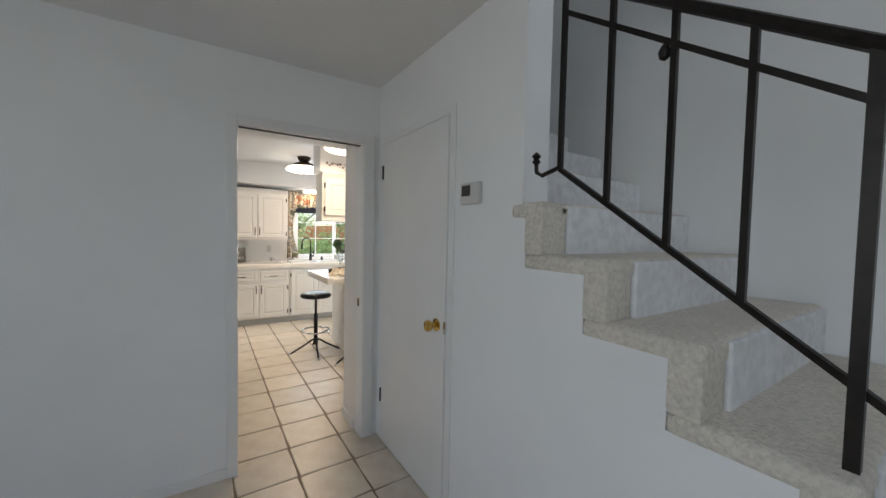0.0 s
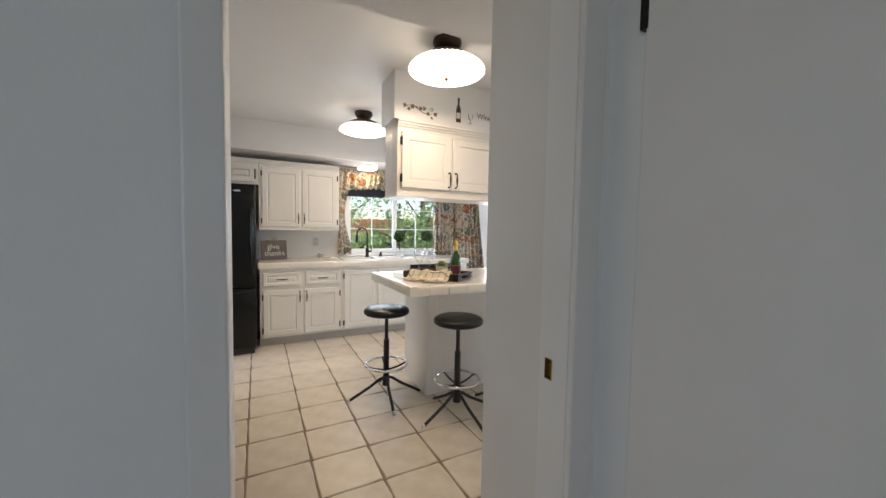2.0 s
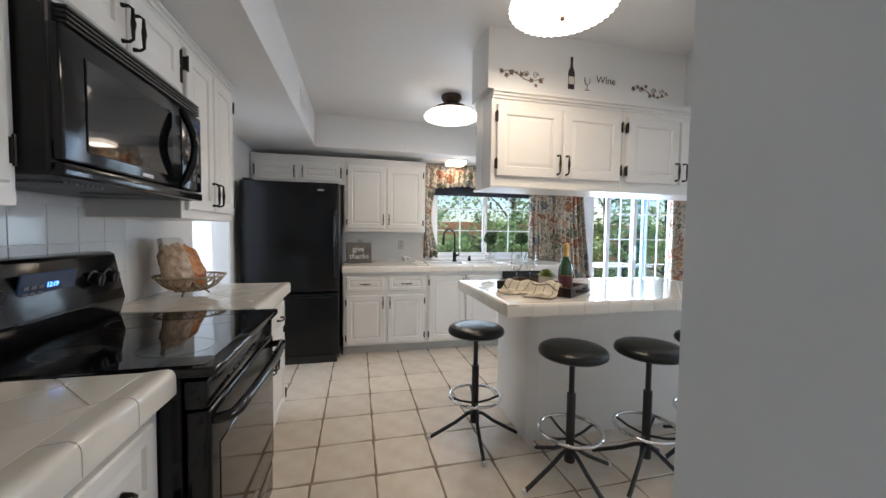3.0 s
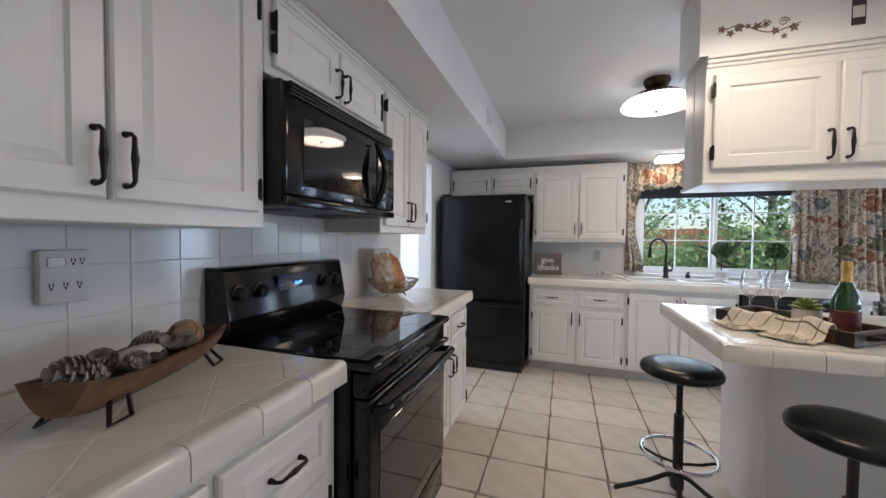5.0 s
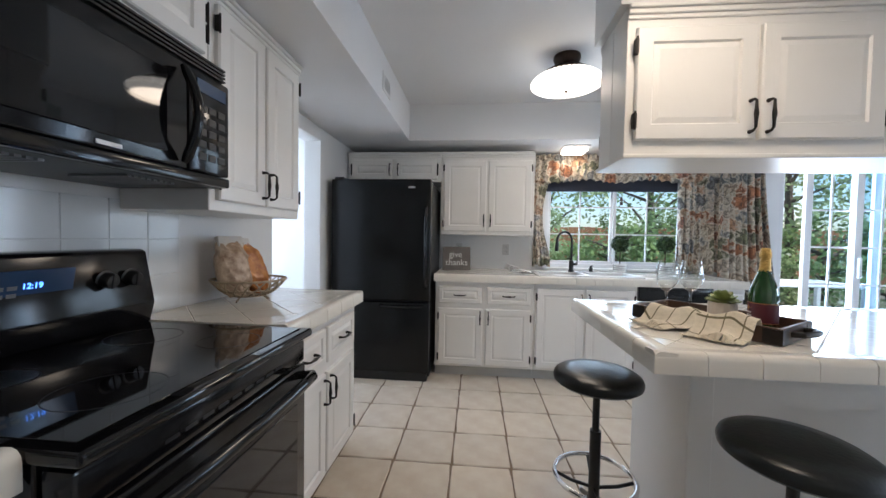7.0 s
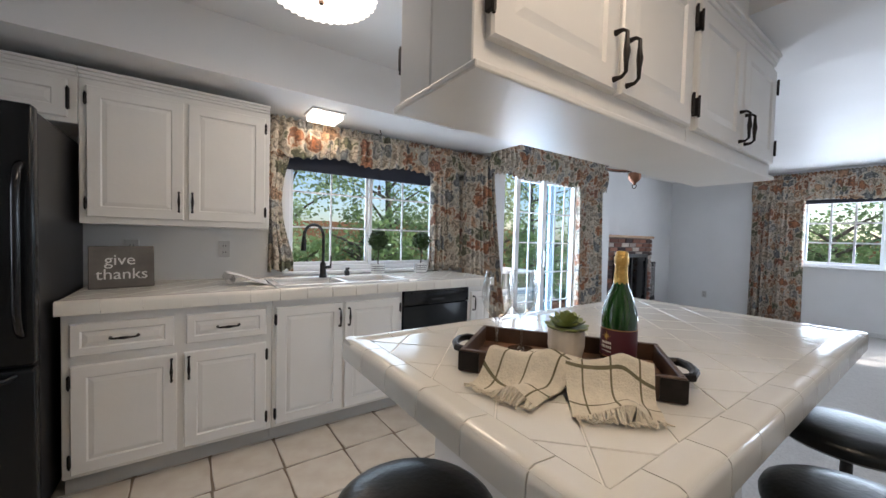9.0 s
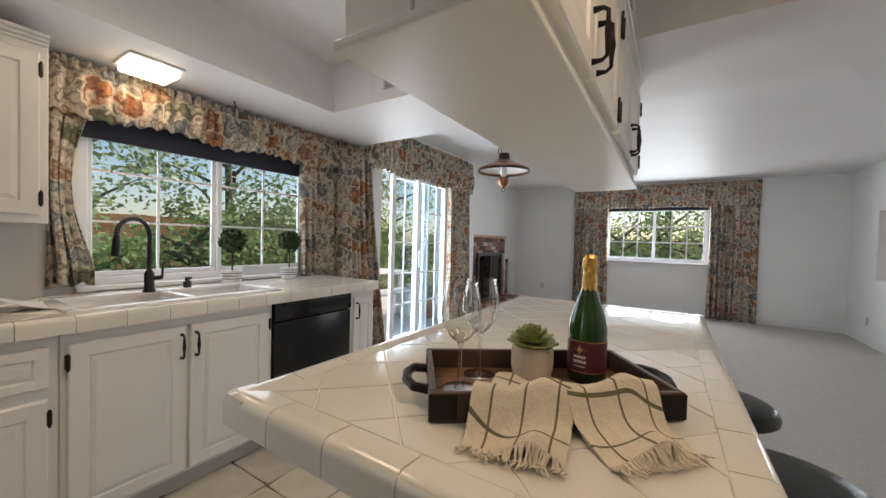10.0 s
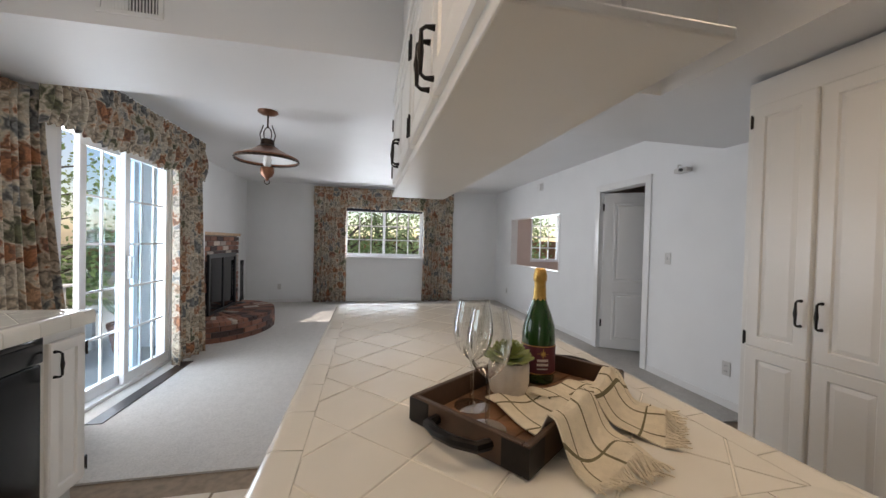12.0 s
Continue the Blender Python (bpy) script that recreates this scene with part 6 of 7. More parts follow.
o.matrix_world = pose(*(BOWL @ Vector((0.075, 0.02, 0.10))))


bm = bmesh.new()
bmesh.ops.create_icosphere(bm, subdivisions=3, radius=0.05, matrix=Matrix.Diagonal((1.25, 0.62, 0.5, 1)))
for v in bm.verts:
    v.co *= 1 + 0.10 * math.sin(60 * v.co.x + 25 * v.co.y) * math.cos(48 * v.co.z)
o = tagged(link_mesh("driftwood", bm, M["driftwood"], True), "pale driftwood lump lying in the wooden bowl", "driftwood")
o.matrix_world = pose(*(BOWL @ Vector((-0.035, 0.0, 0.118))), 0, 0, 95)


def basket():
    ob = empty("wire_basket", pose(0.20, 7.42, 0.922), "pale openwork basket on a low foot", "basket")
    bm = bmesh.new()
    rr = lambda t: 0.075 + 0.09 * t ** 0.8
    zz = lambda t: 0.03 + 0.075 * t ** 1.4
    for k in range(18):
        a = 2 * math.pi * k / 18
        for tw in (0.5, -0.5):
            tube(bm, [(rr(t) * math.cos(a + tw * t), rr(t) * math.sin(a + tw * t), zz(t)) for t in (0, 0.25, 0.5, 0.75, 1)], 0.0035, 5)
    for t, w in ((1.0, 0.006), (0.5, 0.0035), (0.0, 0.005)):
        tube(bm, [(rr(t) * math.cos(2 * math.pi * k / 32), rr(t) * math.sin(2 * math.pi * k / 32), zz(t)) for k in range(32)], w, 6, True)
    cyl(bm, 0, 0, 0.026, 0.031, 0.076)
    part("weave", bm, M["wicker"], ob)
    for k in range(3):
        a = 2.1 * k + 0.4
        part("foot", tube(bmesh.new(), [(0.06 * math.cos(a), 0.06 * math.sin(a), 0.028), (0.085 * math.cos(a), 0.085 * math.sin(a), 0.004)], 0.005, 6), M["wicker"], ob)


basket()


def snack_bag(x, y, z, tilt, yaw, material, label):
    ob = empty("snack_bag", pose(x, y, z, tilt, 0, yaw) @ Matrix.Diagonal((1.35, 1.3, 1.22, 1)), label, "snack bag")
    rnd = random.Random(int(100 * yaw))

    def f(u, v):
        a = 2 * math.pi * u
        pinch = 1 - 0.75 * max(0, v - 0.78) / 0.22
        low = min(1, 0.45 + v * 2.2)
        r = 0.052 * low
        return ((r * 1.15 * math.cos(a)) * (1 if v < 0.8 else 0.85), r * pinch * 0.8 * math.sin(a) + 0.004 * math.sin(9 * a + 14 * v), 0.21 * v + 0.006 * math.cos(5 * a))

    bm = bmesh.new()
    sheet(bm, 28, 16, f)
    part("bag", bm, material, ob, "", True)
    part("header_card", box(-0.045, 0.045, -0.012, 0.012, 0.185, 0.235, 0.002, 1), M["label"], ob, "folded paper header")


snack_bag(0.18, 7.36, 0.955, -14, 70, M["pretzel"], "clear bag of pale snacks leaning in the basket")
snack_bag(0.22, 7.49, 0.955, -22, 100, M["pasta"], "clear bag of red-brown snacks leaning in the basket")

# ---- tray on the island ----
TRAY = pose(2.230, 7.236, 0.924, 0, 0, -54)


def tray():
    ob = empty("serving_tray", TRAY, "dark stained wooden serving tray with black metal corners", "tray")
    L, W, H, t = 0.230, 0.122, 0.055, 0.012
    for k in range(4):
        part("plank", box(-L, L, -W + k * W / 2 + 0.0008, -W + (k + 1) * W / 2 - 0.0008, 0.0, 0.010, 0.001, 1), M["walnut"], ob)
    for y in (-W - t, W):
        part("side", box(-L - t, L + t, y, y + t, 0, H, 0.002, 1), M["walnut_dark"], ob)
    for x in (-L - t, L):
        part("end", box(x, x + t, -W, W, 0, H, 0.002, 1), M["walnut_dark"], ob)
    for sx in (-1, 1):
        for sy in (-1, 1):
            bm = bmesh.new()
            x, y = sx * (L + t), sy * (W + t)
            bx(bm, x - sx * 0.05, x + sx * 0.0015, y, y + sy * 0.0015, 0.004, H - 0.004)
            bx(bm, x, x + sx * 0.0015, y - sy * 0.05, y, 0.004, H - 0.004)
            cn = part("corner_plate", bm, M["iron"], ob, "black metal corner plate")
            for dz in (0.015, 0.04):
                part("rivet", cyl(bmesh.new(), 0, 0, 0, 0.003, 0.003, seg=8, m=pose(x - sx * 0.035, y, dz, 90 * sy)), M["iron"], cn)
        bm = bmesh.new()
        x = sx * (L + t)
        tube(bm, [(x, -0.06, 0.03), (x + sx * 0.03, -0.055, 0.034), (x + sx * 0.045, -0.02, 0.036), (x + sx * 0.045, 0.02, 0.036), (x + sx * 0.03, 0.055, 0.034), (x, 0.06, 0.03)], 0.010, 8)
        part("handle", bm, M["iron"], ob, "black strap handle", True)


tray()


def wine_glass(x, y):
    ob = empty("wine_glass", pose(x, y, 0.9345), "clear stemmed wine glass standing on the tray", "wine glass", "wine glasses on the tray")
    for name, profile in (("foot", [(0.0, 0.003), (0.020, 0.003), (0.037, 0.0015), (0.038, 0.0), (0.0, 0.0)]),
                          ("stem", [(0.012, 0.003), (0.0045, 0.012), (0.0038, 0.05), (0.0040, 0.090), (0.008, 0.101)]),
                          ("bowl", [(0.008, 0.101), (0.022, 0.112), (0.037, 0.133), (0.0435, 0.16), (0.0425, 0.185), (0.036, 0.218), (0.0335, 0.232)])):
        p = part(name, lathe(bmesh.new(), profile, 32), M["wineglass"], ob, "", True)
        p.visible_shadow = False


wine_glass(2.122, 7.372)
wine_glass(2.221, 7.374)


def bottle():
    ob = empty("wine_bottle", pose(2.347, 7.155, 0.9345) @ Matrix.Diagonal((0.94, 0.94, 0.9, 1)), "green sparkling wine bottle with gold foil and maroon label", "bottle")
    bm = bmesh.new()
    lathe(bm, [(0.0, 0.0), (0.042, 0.0), (0.046, 0.006), (0.046, 0.135), (0.043, 0.16), (0.033, 0.195), (0.022, 0.225), (0.017, 0.245)], 36)
    part("body", bm, M["bottle"], ob, "dark green glass", True)
    bm = bmesh.new()
    lathe(bm, [(0.0205, 0.228), (0.0178, 0.245), (0.0158, 0.280), (0.0158, 0.288), (0.0185, 0.292), (0.0185, 0.308), (0.0165, 0.314), (0.0160, 0.322), (0.012, 0.328), (0.0, 0.329)], 28, None, 0.02, 9)
    part("foil", bm, M["gold"], ob, "crinkled gold foil", True)
    lb = part("label", lathe(bmesh.new(), [(0.0462, 0.028), (0.0466, 0.028), (0.0466, 0.110), (0.0462, 0.110)], 36), M["maroon"], ob, "maroon paper label", True)
    for z in (0.030, 0.107):
        part("gold_line", lathe(bmesh.new(), [(0.0466, z), (0.0470, z), (0.0470, z + 0.0015), (0.0466, z + 0.0015)], 36), M["gold"], lb)
    face = pose(0, 0, 0, 0, 0, -100)
    bm = bmesh.new()
    for k in range(8):
        a = 2 * math.pi * k / 8
        r = 0.016 if k % 2 == 0 else 0.011
        v = [(0.002 * math.cos(a + 1.57), 0.002 * math.sin(a + 1.57)), (r * math.cos(a), r * math.sin(a)), (0.002 * math.cos(a - 1.57), 0.002 * math.sin(a - 1.57))]
        bm.faces.new([bm.verts.new((x, -math.sqrt(0.0472 ** 2 - x * x), 0.088 + z)) for x, z in v])
    q = part("star", bm, M["gold"], lb, "gold star")
    q.matrix_local = face
    for i, (w, z, h) in enumerate(((0.030, 0.066, 0.007), (0.032, 0.054, 0.007), (0.030, 0.044, 0.003))):
        bm = bmesh.new()
        n = 6 if h > 0.005 else 8
        for k in range(n):
            x0 = -w / 2 + w * k / n
            x1 = x0 + w / n * 0.72
            bm.faces.new([bm.verts.new((x, -math.sqrt(0.0471 ** 2 - x * x), zz)) for x, zz in ((x0, z), (x1, z), (x1, z + h), (x0, z + h))])
        q = part("lettering", bm, M["label"], lb)
        q.matrix_local = face


bottle()


def succulent():
    ob = empty("succulent", pose(2.280, 7.265, 0.9345), "green succulent rosette in a fluted stoneware pot", "potted plant")
    bm = lathe(bmesh.new(), [(0.0, 0.0), (0.035, 0.0), (0.043, 0.006), (0.048, 0.03), (0.048, 0.068), (0.046, 0.078), (0.042, 0.078), (0.040, 0.066), (0.0, 0.064)], 60, None, 0.018, 15)
    part("pot", bm, M["stone_pot"], ob, "fluted beige pot", True)
    rnd = random.Random(2)
    for ring, (n, r, up, w, z) in enumerate(((9, 0.060, 0.010, 0.021, 0.076), (8, 0.048, 0.020, 0.019, 0.082), (7, 0.034, 0.028, 0.016, 0.088), (5, 0.020, 0.030, 0.012, 0.092), (3, 0.010, 0.026, 0.008, 0.096))):
        for k in range(n):
            a = 2 * math.pi * (k + 0.5 * (ring % 2)) / n + rnd.uniform(-0.08, 0.08)
            d, s = Vector((math.cos(a), math.sin(a), 0)), Vector((-math.sin(a), math.cos(a), 0))
            o = Vector((0, 0, z))
            prof = [(0.05, 0.35), (0.4, 0.85), (0.75, 1.0), (0.93, 0.6), (1.0, 0.08)]
            rows = []
            bm = bmesh.new()
            for t, ww in prof:
                c = o + d * r * t + Vector((0, 0, up * t ** 1.6))
                rows.append([bm.verts.new(c - s * w * ww + Vector((0, 0, 0.003))), bm.verts.new(c - Vector((0, 0, 0.004 * ww))), bm.verts.new(c + s * w * ww + Vector((0, 0, 0.003))), bm.verts.new(c + Vector((0, 0, 0.004)))])
            for p, q in zip(rows, rows[1:]):
                for i in range(4):
                    bm.faces.new((p[i], p[(i + 1) % 4], q[(i + 1) % 4], q[i]))
            bm.faces.new(rows[0][::-1])
            bm.faces.new(rows[-1])
            part("leaf", bm, M["succulent"], ob, "", True)


succulent()


def towel(name, label, quad, nu, nv, seed, lift):
    """A draped cotton towel: quad its corners on the plan, tray end first; it lies on the tray's floor, rim and the counter."""
    qa, qb, qc, qd = [Vector((*c, 0)) for c in quad]
    ex, ey = qb - qa, 0.5 * (qc + qd - qa - qb)
    rnd = random.Random(seed)
    inv = TRAY.inverted()
    ob = empty(name, pose(0, 0, 0), label, "towel")

    def ground(x, y):
        q = inv @ Vector((x, y, 0.924))
        ax, ay = abs(q.x) - 0.242, abs(q.y) - 0.134
        d = max(ax, ay)
        if d < -0.035:
            return 0.936
        if d < 0.003:
            return 0.936 + (0.985 - 0.936) * min(1, (d + 0.035) / 0.022)
        return 0.928 + 0.057 * math.exp(-((d - 0.003) / 0.028) ** 2)

    def f(u, v):
        x, y, z = qa.lerp(qb, u).lerp(qc.lerp(qd, u), v)
        x += 0.008 * math.sin(5 * v + seed)
        z = ground(x, y) + 0.005 + lift * (1 - 0.7 * v) + 0.005 * math.sin(7 * u + 2.0 * v + seed) * (0.4 + v) + 0.004 * math.sin(11 * v + 5 * u) + 0.010 * math.exp(-((u - 0.5 - 0.2 * math.sin(seed)) / 0.14) ** 2)
        return Vector((x, y, z))

    bm = bmesh.new()
    sheet(bm, nu, nv, f)
    for face in bm.faces:
        face.material_index = 0
    p = part("cloth", bm, [M["towel"], M["stripe"]], ob, "", True)
    polys = p.data.polygons
    us, vs = [0.20, 0.52, 0.84], [0.16, 0.50, 0.82]
    for i in range(nu):
        for j in range(nv):
            u, v = (i + 0.5) / nu, (j + 0.5) / nv
            if any(abs(u - s) < 0.011 for s in us) or any(abs(v - s) < 0.009 for s in vs):
                polys[i * nv + j].material_index = 1
    md = p.modifiers.new("thickness", "SOLIDIFY")
    md.thickness = 0.003
    bm = bmesh.new()
    k = 54
    for i in range(k):
        u = (i + rnd.uniform(0.1, 0.9)) / k
        a = f(u, 1.0)
        dr = Vector((ey[0], ey[1], 0)).normalized()
        sd = Vector((ex[0], ex[1], 0)).normalized()
        b = a + dr * rnd.uniform(0.010, 0.024) + sd * rnd.uniform(-0.008, 0.008)
        c = b + dr * rnd.uniform(0.004, 0.020) + sd * rnd.uniform(-0.012, 0.012)
        b.z, c.z = max(0.927, ground(b.x, b.y) + 0.003), max(0.927, ground(c.x, c.y) + rnd.uniform(0.002, 0.008))
        tube(bm, [a, b, c], [0.0026, 0.0022, 0.0012], 4)
    tagged(part("fringe", bm, M["towel"], ob, "knotted cotton fringe"), kind="stuff")
    return ob


towel("tea_towel", "cream checked tea towel with fringe draped over the tray", ((2.238, 7.335), (2.273, 7.15), (1.953, 7.27), (1.988, 7.115)), 90, 100, 1, 0.0)
towel("tea_towel", "cream checked tea towel folded across the tray edge", ((2.228, 7.23), (2.288, 7.045), (2.018, 7.06), (2.138, 6.95)), 90, 100, 2.3, 0.008)


# ---- decals on the bulkhead ----
def vine(x, z, w, y, face, label):
    ob = empty("wall_decal", pose(x, y, z, 0, 0, face), label, "decal")
    rnd = random.Random(int(x * 100))
    bm = bmesh.new()
    tube(bm, [(-w / 2 + w * k / 20, -0.001, 0.018 * math.sin(6.0 * k / 20) + 0.01 * math.sin(2.1 * k / 5)) for k in range(21)], 0.0022, 4)
    for cx in (-0.25, 0.08, 0.30):
        tube(bm, [(cx * w + 0.020 * (1 - t / 14) * math.cos(t * 0.9), -0.001, 0.016 + 0.020 * (1 - t / 14) * math.sin(t * 0.9)) for t in range(12)], 0.0018, 4)
    part("vine", bm, M["decal"], ob)
    bm = bmesh.new()
    for k in range(9):
        cx, cz = -w / 2 + w * (k + 0.3) / 9, 0.018 * math.sin(6.0 * (k + 0.3) / 9) + rnd.uniform(-0.028, 0.03)
        s = rnd.uniform(0.012, 0.022)
        a0 = rnd.uniform(0, 6.28)
        bm.faces.new([bm.verts.new((cx + s * (1 if i % 2 == 0 else 0.5) * math.cos(a0 + math.pi * i / 5), -0.0012, cz + s * (1 if i % 2 == 0 else 0.5) * math.sin(a0 + math.pi * i / 5))) for i in range(10)])
    part("leaves", bm, M["decal"], ob)
    return ob


DY = 7.159
vine(2.03, 2.20, 0.28, DY, 0, "brown grapevine decal on the bulkhead")
vine(2.92, 2.19, 0.28, DY, 0, "brown grapevine decal on the bulkhead")
ob = empty("wall_decal", pose(2.35, DY, 2.16), "dark wine bottle decal on the bulkhead", "decal")
bm = bmesh.new()
bm.faces.new([bm.verts.new((x, -0.001, z)) for x, z in ((-0.022, 0), (0.022, 0), (0.022, 0.10), (0.009, 0.135), (0.009, 0.19), (-0.009, 0.19), (-0.009, 0.135), (-0.022, 0.10))])
part("bottle_shape", bm, M["decal_dark"], ob)
part("bottle_label", box(-0.018, 0.018, -0.002, -0.0012, 0.03, 0.075), M["label"], ob)
ob = empty("wall_decal", pose(2.46, DY, 2.165), "brown wine glass outline decal", "decal")
bm = bmesh.new()
tube(bm, [(-0.018, -0.001, 0.075), (-0.018, -0.001, 0.05), (-0.008, -0.001, 0.034), (0.0, -0.001, 0.03), (0.008, -0.001, 0.034), (0.018, -0.001, 0.05), (0.018, -0.001, 0.075)], 0.002, 4)
tube(bm, [(0, -0.001, 0.03), (0, -0.001, 0.0)], 0.0018, 4)
tube(bm, [(-0.016, -0.001, 0.0), (0.016, -0.001, 0.0)], 0.002, 4)
part("outline", bm, M["decal_dark"], ob)
ob = empty("wall_decal", pose(2.59, DY, 2.235), "script word decal on the bulkhead", "decal")
text("Wine", 0.062, pose(0, -0.001, 0, 90), M["decal"], ob)
vine(3.189, 2.20, 0.30, 6.35, -90, "brown grapevine decal on the soffit face")
ob = empty("wall_decal", pose(3.188, 6.38, 2.28, 0, 0, -90), "script word decal on the soffit face", "decal")
text("Chardonnay", 0.048, pose(0, -0.001, 0, 90), M["decal"], ob)

# ---- garden ----
structure("ground", box(-40, 60, 9.94, 90, -0.5, -0.12), M["soil"], "garden ground with low cover", "ground")
structure("ground", box(9.5, 60, -40, 9.94, -0.5, -0.12), M["soil"], "garden ground with low cover", "ground")
structure("ground", box(-40, 9.5, -40, 9.94, -0.6, -0.32), M["soil"], "ground under the house", "ground")
structure("patio", bx(bmesh.new(), 1.0, 9.5, 9.96, 13.2, -0.125, -0.06), M["patio"], "pale concrete patio outside the door", "patio")


def fence(name, m, n, h=1.9):
    ob = empty(name, m, "redwood board fence at the back of the garden", "fence")
    me = None
    for k in range(n):
        if me is None:
            o = part("board", box(0, 0.145, 0, 0.02, 0, h, 0.003, 1), M["fence"], ob)
            me = o.data
        else:
            o = new("board", me)
            o.parent = ob
        o.matrix_local = pose(k * 0.152, 0, random.uniform(-0.02, 0.02))
    for z in (0.4, h - 0.3):
        part("rail", box(0, n * 0.152, 0.02, 0.06, z, z + 0.09), M["fence"], ob)
    return ob


fence("fence", pose(3.4, 18.5, -0.12), 78, 1.8)
fence("fence", pose(17.5, 18.0, -0.12, 0, 0, -90), 140, 1.6)


def tree(x, y, h, r, n, seed, material, trunk=True, low=0.35, size=0.13, name="tree", label="leafy green garden tree"):
    rnd = random.Random(seed)
    ob = empty(name, pose(x, y, -0.12), label, name)
    bm = bmesh.new()
    if trunk:
        tube(bm, [(0, 0, 0), (0.05, 0.03, h * 0.3), (0.02, 0.10, h * 0.6), (-0.05, 0.05, h * 0.85)], [0.13, 0.10, 0.07, 0.03], 9)
    tips = []
    for k in range(11):
        a = 2.4 * k + rnd.uniform(-0.4, 0.4)
        z0 = h * (low * 0.8 + 0.05 * k)
        L = r * rnd.uniform(0.55, 0.95)
        tip = (L * math.cos(a), L * math.sin(a), z0 + h * rnd.uniform(0.08, 0.25))
        tube(bm, [(0.02, 0.04, z0), (0.5 * tip[0], 0.5 * tip[1], z0 + 0.6 * (tip[2] - z0)), tip], [0.045, 0.028, 0.008], 6)
        tips.append(tip)
    part("trunk", bm, M["bark"], ob)
    verts, faces = [], []
    clumps = [(t[0], t[1], t[2], r * rnd.uniform(0.22, 0.42)) for t in tips]
    for k in range(16):
        a, q = rnd.uniform(0, 6.28), r * math.sqrt(rnd.random()) * 0.9
        clumps.append((q * math.cos(a), q * math.sin(a), h * rnd.uniform(low, 1.0), r * rnd.uniform(0.2, 0.4)))
    for i in range(n):
        c = clumps[i % len(clumps)]
        d = Vector((rnd.gauss(0, 1), rnd.gauss(0, 1), rnd.gauss(0, 0.8)))
        p = Vector(c[:3]) + d * c[3] * 0.55
        p.z = max(p.z, 0.05)
        t = Vector((rnd.gauss(0, 1), rnd.gauss(0, 1), rnd.gauss(-0.3, 0.6))).normalized()
        w = t.cross(Vector((rnd.gauss(0, 1), rnd.gauss(0, 1), rnd.gauss(0, 1)))).normalized()
        s = size * rnd.uniform(0.6, 1.3)
        b = len(verts)
        verts += [tuple(p), tuple(p + t * s * 0.5 + w * s * 0.28), tuple(p + t * s), tuple(p + t * s * 0.5 - w * s * 0.28)]
        faces.append((b, b + 1, b + 2, b + 3))
    me = bpy.data.meshes.new("crown")
    me.from_pydata(verts, [], faces)
    me.materials.append(material)
    cr = new("crown", me)
    cr.parent = ob
    tagged(cr, "uneven crown of small leaves")
    return ob


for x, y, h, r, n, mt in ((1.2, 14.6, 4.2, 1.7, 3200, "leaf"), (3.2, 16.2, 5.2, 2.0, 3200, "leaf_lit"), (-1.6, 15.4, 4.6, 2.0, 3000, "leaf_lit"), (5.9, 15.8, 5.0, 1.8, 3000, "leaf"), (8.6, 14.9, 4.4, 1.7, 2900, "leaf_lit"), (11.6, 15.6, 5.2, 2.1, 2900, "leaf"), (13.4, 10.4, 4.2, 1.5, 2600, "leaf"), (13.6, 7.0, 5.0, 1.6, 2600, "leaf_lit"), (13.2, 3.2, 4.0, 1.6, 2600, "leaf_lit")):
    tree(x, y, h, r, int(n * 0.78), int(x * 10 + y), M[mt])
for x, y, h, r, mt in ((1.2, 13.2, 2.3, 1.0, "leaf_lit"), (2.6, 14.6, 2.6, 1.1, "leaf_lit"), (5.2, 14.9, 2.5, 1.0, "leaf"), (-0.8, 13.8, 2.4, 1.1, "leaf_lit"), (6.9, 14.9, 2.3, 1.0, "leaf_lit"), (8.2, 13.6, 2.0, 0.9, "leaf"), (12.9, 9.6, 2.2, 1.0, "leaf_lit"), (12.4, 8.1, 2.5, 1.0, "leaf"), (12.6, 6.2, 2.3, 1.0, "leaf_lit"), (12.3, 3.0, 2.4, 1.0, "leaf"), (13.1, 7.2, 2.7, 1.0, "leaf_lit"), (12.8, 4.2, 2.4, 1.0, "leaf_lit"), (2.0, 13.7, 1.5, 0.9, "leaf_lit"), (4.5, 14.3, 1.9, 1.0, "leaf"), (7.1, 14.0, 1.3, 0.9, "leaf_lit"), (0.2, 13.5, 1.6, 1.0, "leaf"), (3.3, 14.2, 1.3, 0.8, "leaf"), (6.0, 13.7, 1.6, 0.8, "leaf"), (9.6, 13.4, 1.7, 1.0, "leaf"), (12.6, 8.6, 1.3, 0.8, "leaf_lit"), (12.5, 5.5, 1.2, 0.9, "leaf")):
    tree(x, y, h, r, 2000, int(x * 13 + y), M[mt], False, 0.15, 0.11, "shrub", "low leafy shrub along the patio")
ob = empty("patio_table", pose(6.1, 11.6, -0.06), "white patio table in the sun", "table")
part("tabletop", box(-0.7, 0.7, -0.45, 0.45, 0.70, 0.73, 0.01), M["white_paint"], ob)
for sx in (-0.6, 0.6):
    for sy in (-0.35, 0.35):
        part("leg", box(sx - 0.03, sx + 0.03, sy - 0.03, sy + 0.03, 0, 0.70, 0.004, 1), M["white_paint"], ob)
ob = empty("patio_bench", pose(5.9, 10.9, -0.06), "white patio bench in the sun", "bench")
part("seat", box(-0.6, 0.6, -0.2, 0.2, 0.42, 0.45, 0.01), M["white_paint"], ob)
for sx in (-0.5, 0.5):
    part("leg", box(sx - 0.03, sx + 0.03, -0.18, 0.18, 0, 0.42, 0.004, 1), M["white_paint"], ob)
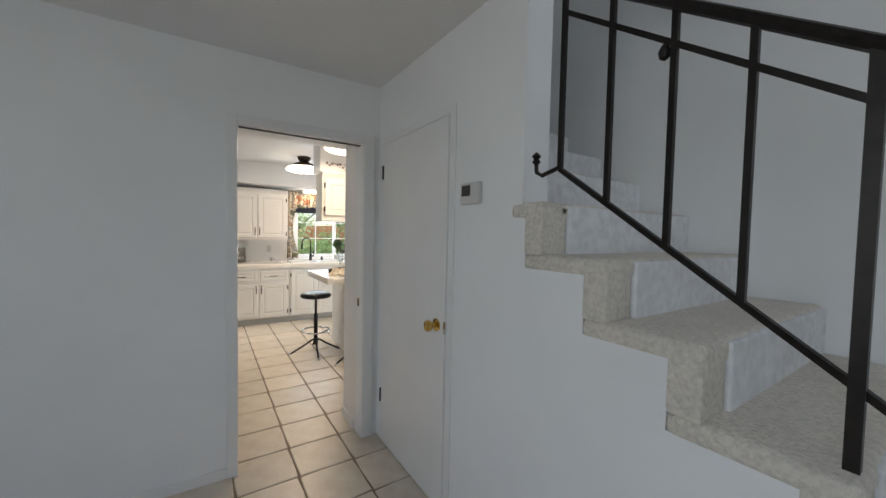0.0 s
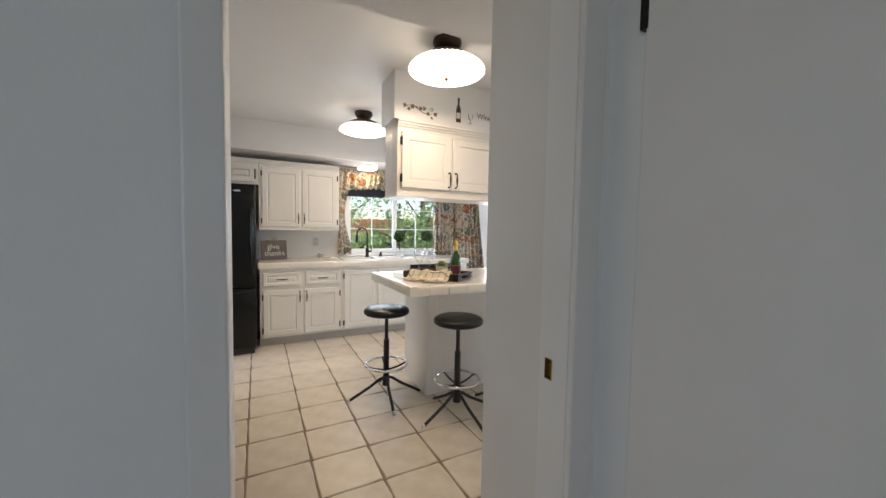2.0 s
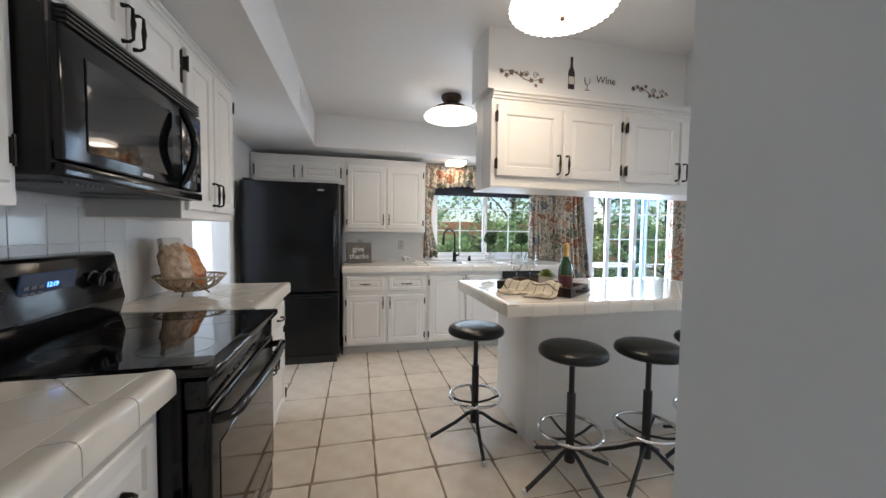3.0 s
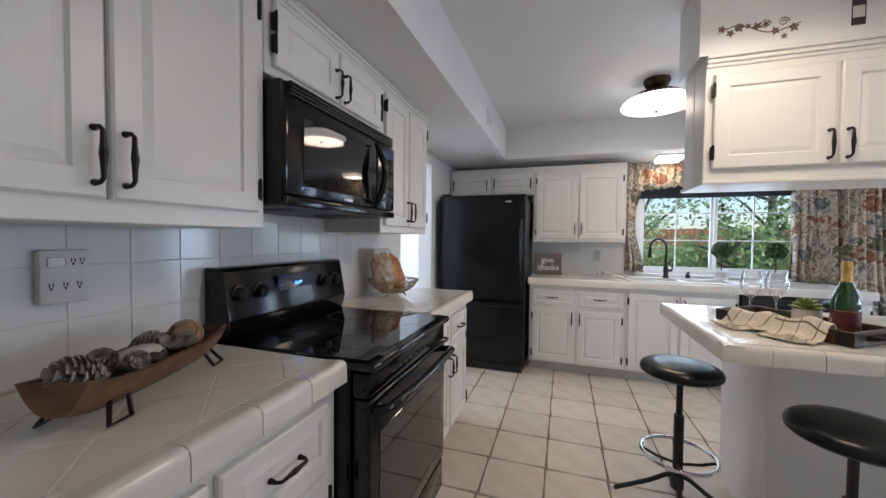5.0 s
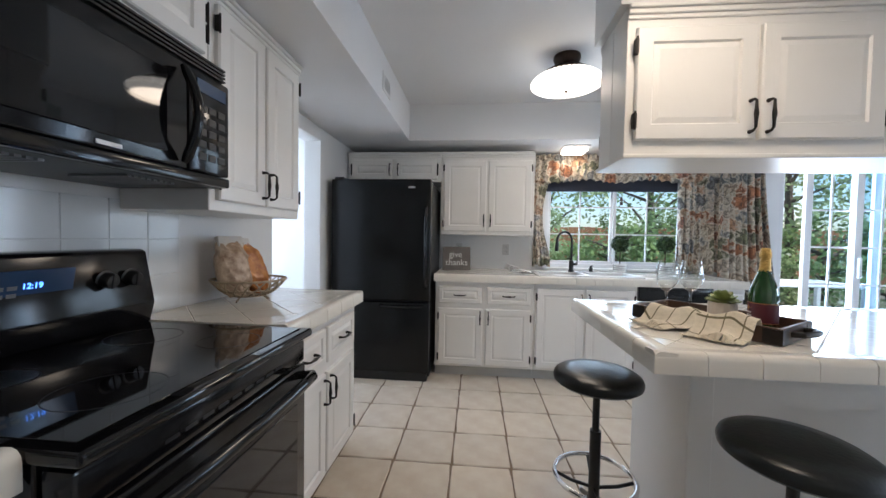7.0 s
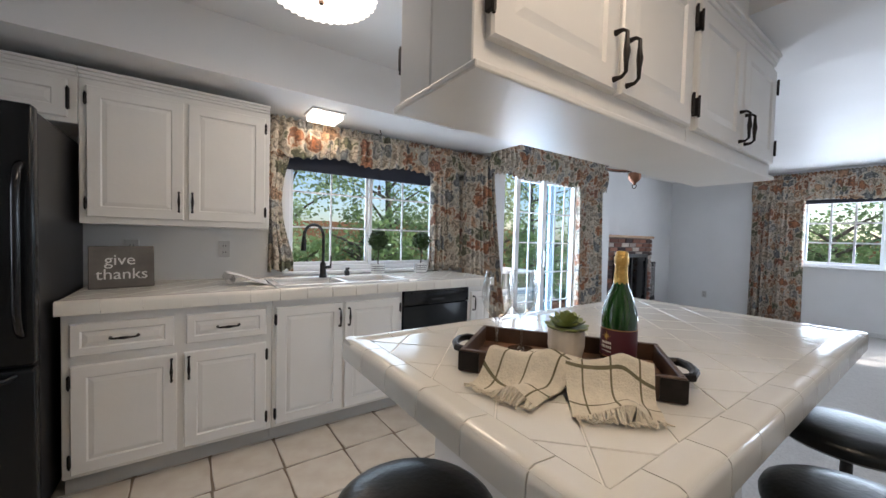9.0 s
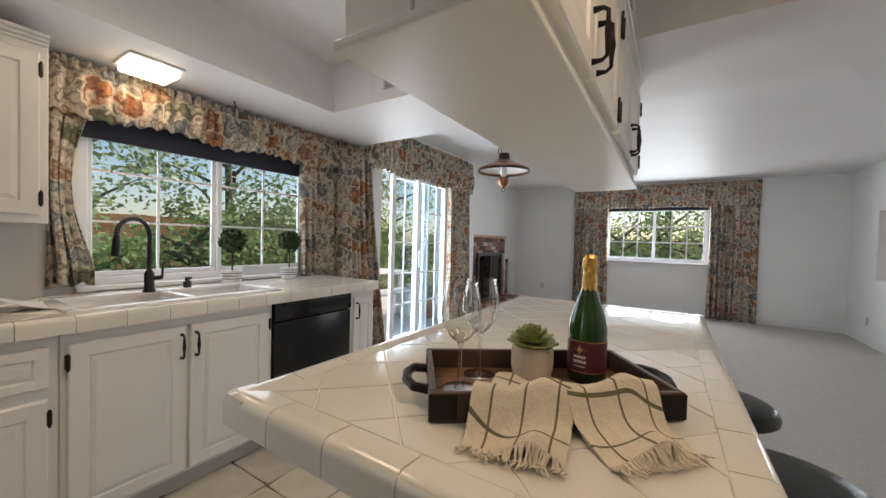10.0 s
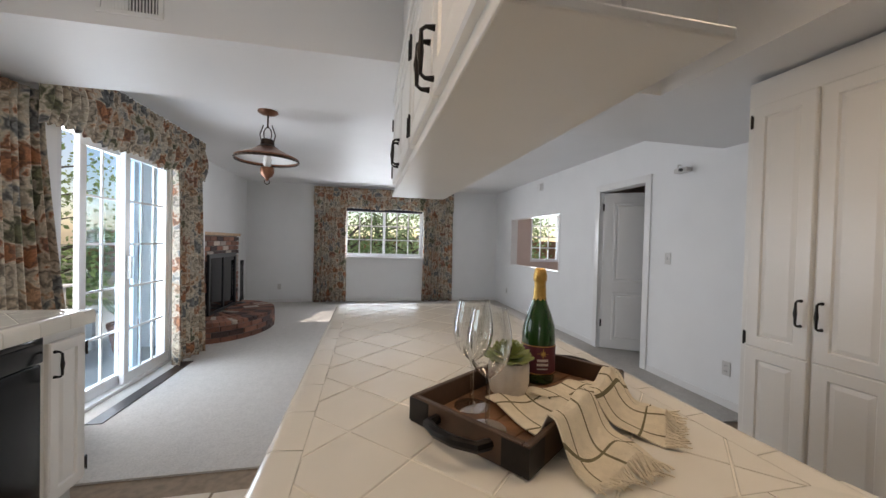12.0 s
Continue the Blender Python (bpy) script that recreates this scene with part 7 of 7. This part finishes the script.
ob = empty("potted_plant", pose(6.35, 10.35, -0.06), "spiky plant in a terracotta pot on the patio", "potted plant")
part("pot", lathe(bmesh.new(), [(0.0, 0.0), (0.13, 0.0), (0.18, 0.28), (0.19, 0.28), (0.19, 0.33), (0.16, 0.33), (0.15, 0.28), (0.0, 0.28)], 24), M["terracotta"], ob, "terracotta pot", True)
bm = bmesh.new()
rnd = random.Random(9)
for k in range(60):
    a, l = rnd.uniform(0, 6.28), rnd.uniform(0.3, 0.6)
    d = Vector((math.cos(a), math.sin(a), 0))
    s = Vector((-math.sin(a), math.cos(a), 0)) * 0.014
    q = [Vector((0, 0, 0.29)) + d * l * t * 0.8 + Vector((0, 0, l * (1.3 * t - 0.75 * t * t))) for t in (0, 0.5, 1)]
    bm.faces.new([bm.verts.new(v) for v in (q[0] - s, q[1] - s * 0.8, q[2], q[1] + s * 0.8, q[0] + s)])
part("foliage", bm, M["leaf_lit"], ob)

# ---- floor tiles ----
floor_ob = bpy.data.objects["floor"]
me = None
PX, PY = 0.325, 0.325
shapes = []
for s in range(4):
    rnd = random.Random(s)
    bm = bmesh.new()
    g = 0.0045
    poly = []
    for (xa, ya), (xb, yb) in (((g, g), (PX - g, g)), ((PX - g, g), (PX - g, PY - g)), ((PX - g, PY - g), (g, PY - g)), ((g, PY - g), (g, g))):
        for t in (0.02, 0.35, 0.68):
            poly.append((xa + (xb - xa) * t + rnd.uniform(-0.0016, 0.0016), ya + (yb - ya) * t + rnd.uniform(-0.0016, 0.0016)))
    prism(bm, poly, -0.008, 0.0, 0.004)
    o = link_mesh("tile", bm, M["tile"])
    shapes.append(o.data)
    bpy.data.objects.remove(o)
for i in range(-9, 8):
    for j in range(-16, 6):
        x, y = 1.194 + i * PX, 7.695 + j * PY
        inside = (0 - PX < x < 3.66 - 0.6 * PX and KF - PY < y < 9.0) or (-0.75 < x < 1.75 and 2.6 < y <= KF - 0.5 * PY)
        if not inside:
            continue
        t = new("tile", random.choice(shapes))
        t.parent = floor_ob
        t.location = (x, y, random.uniform(-0.0008, 0.0008))
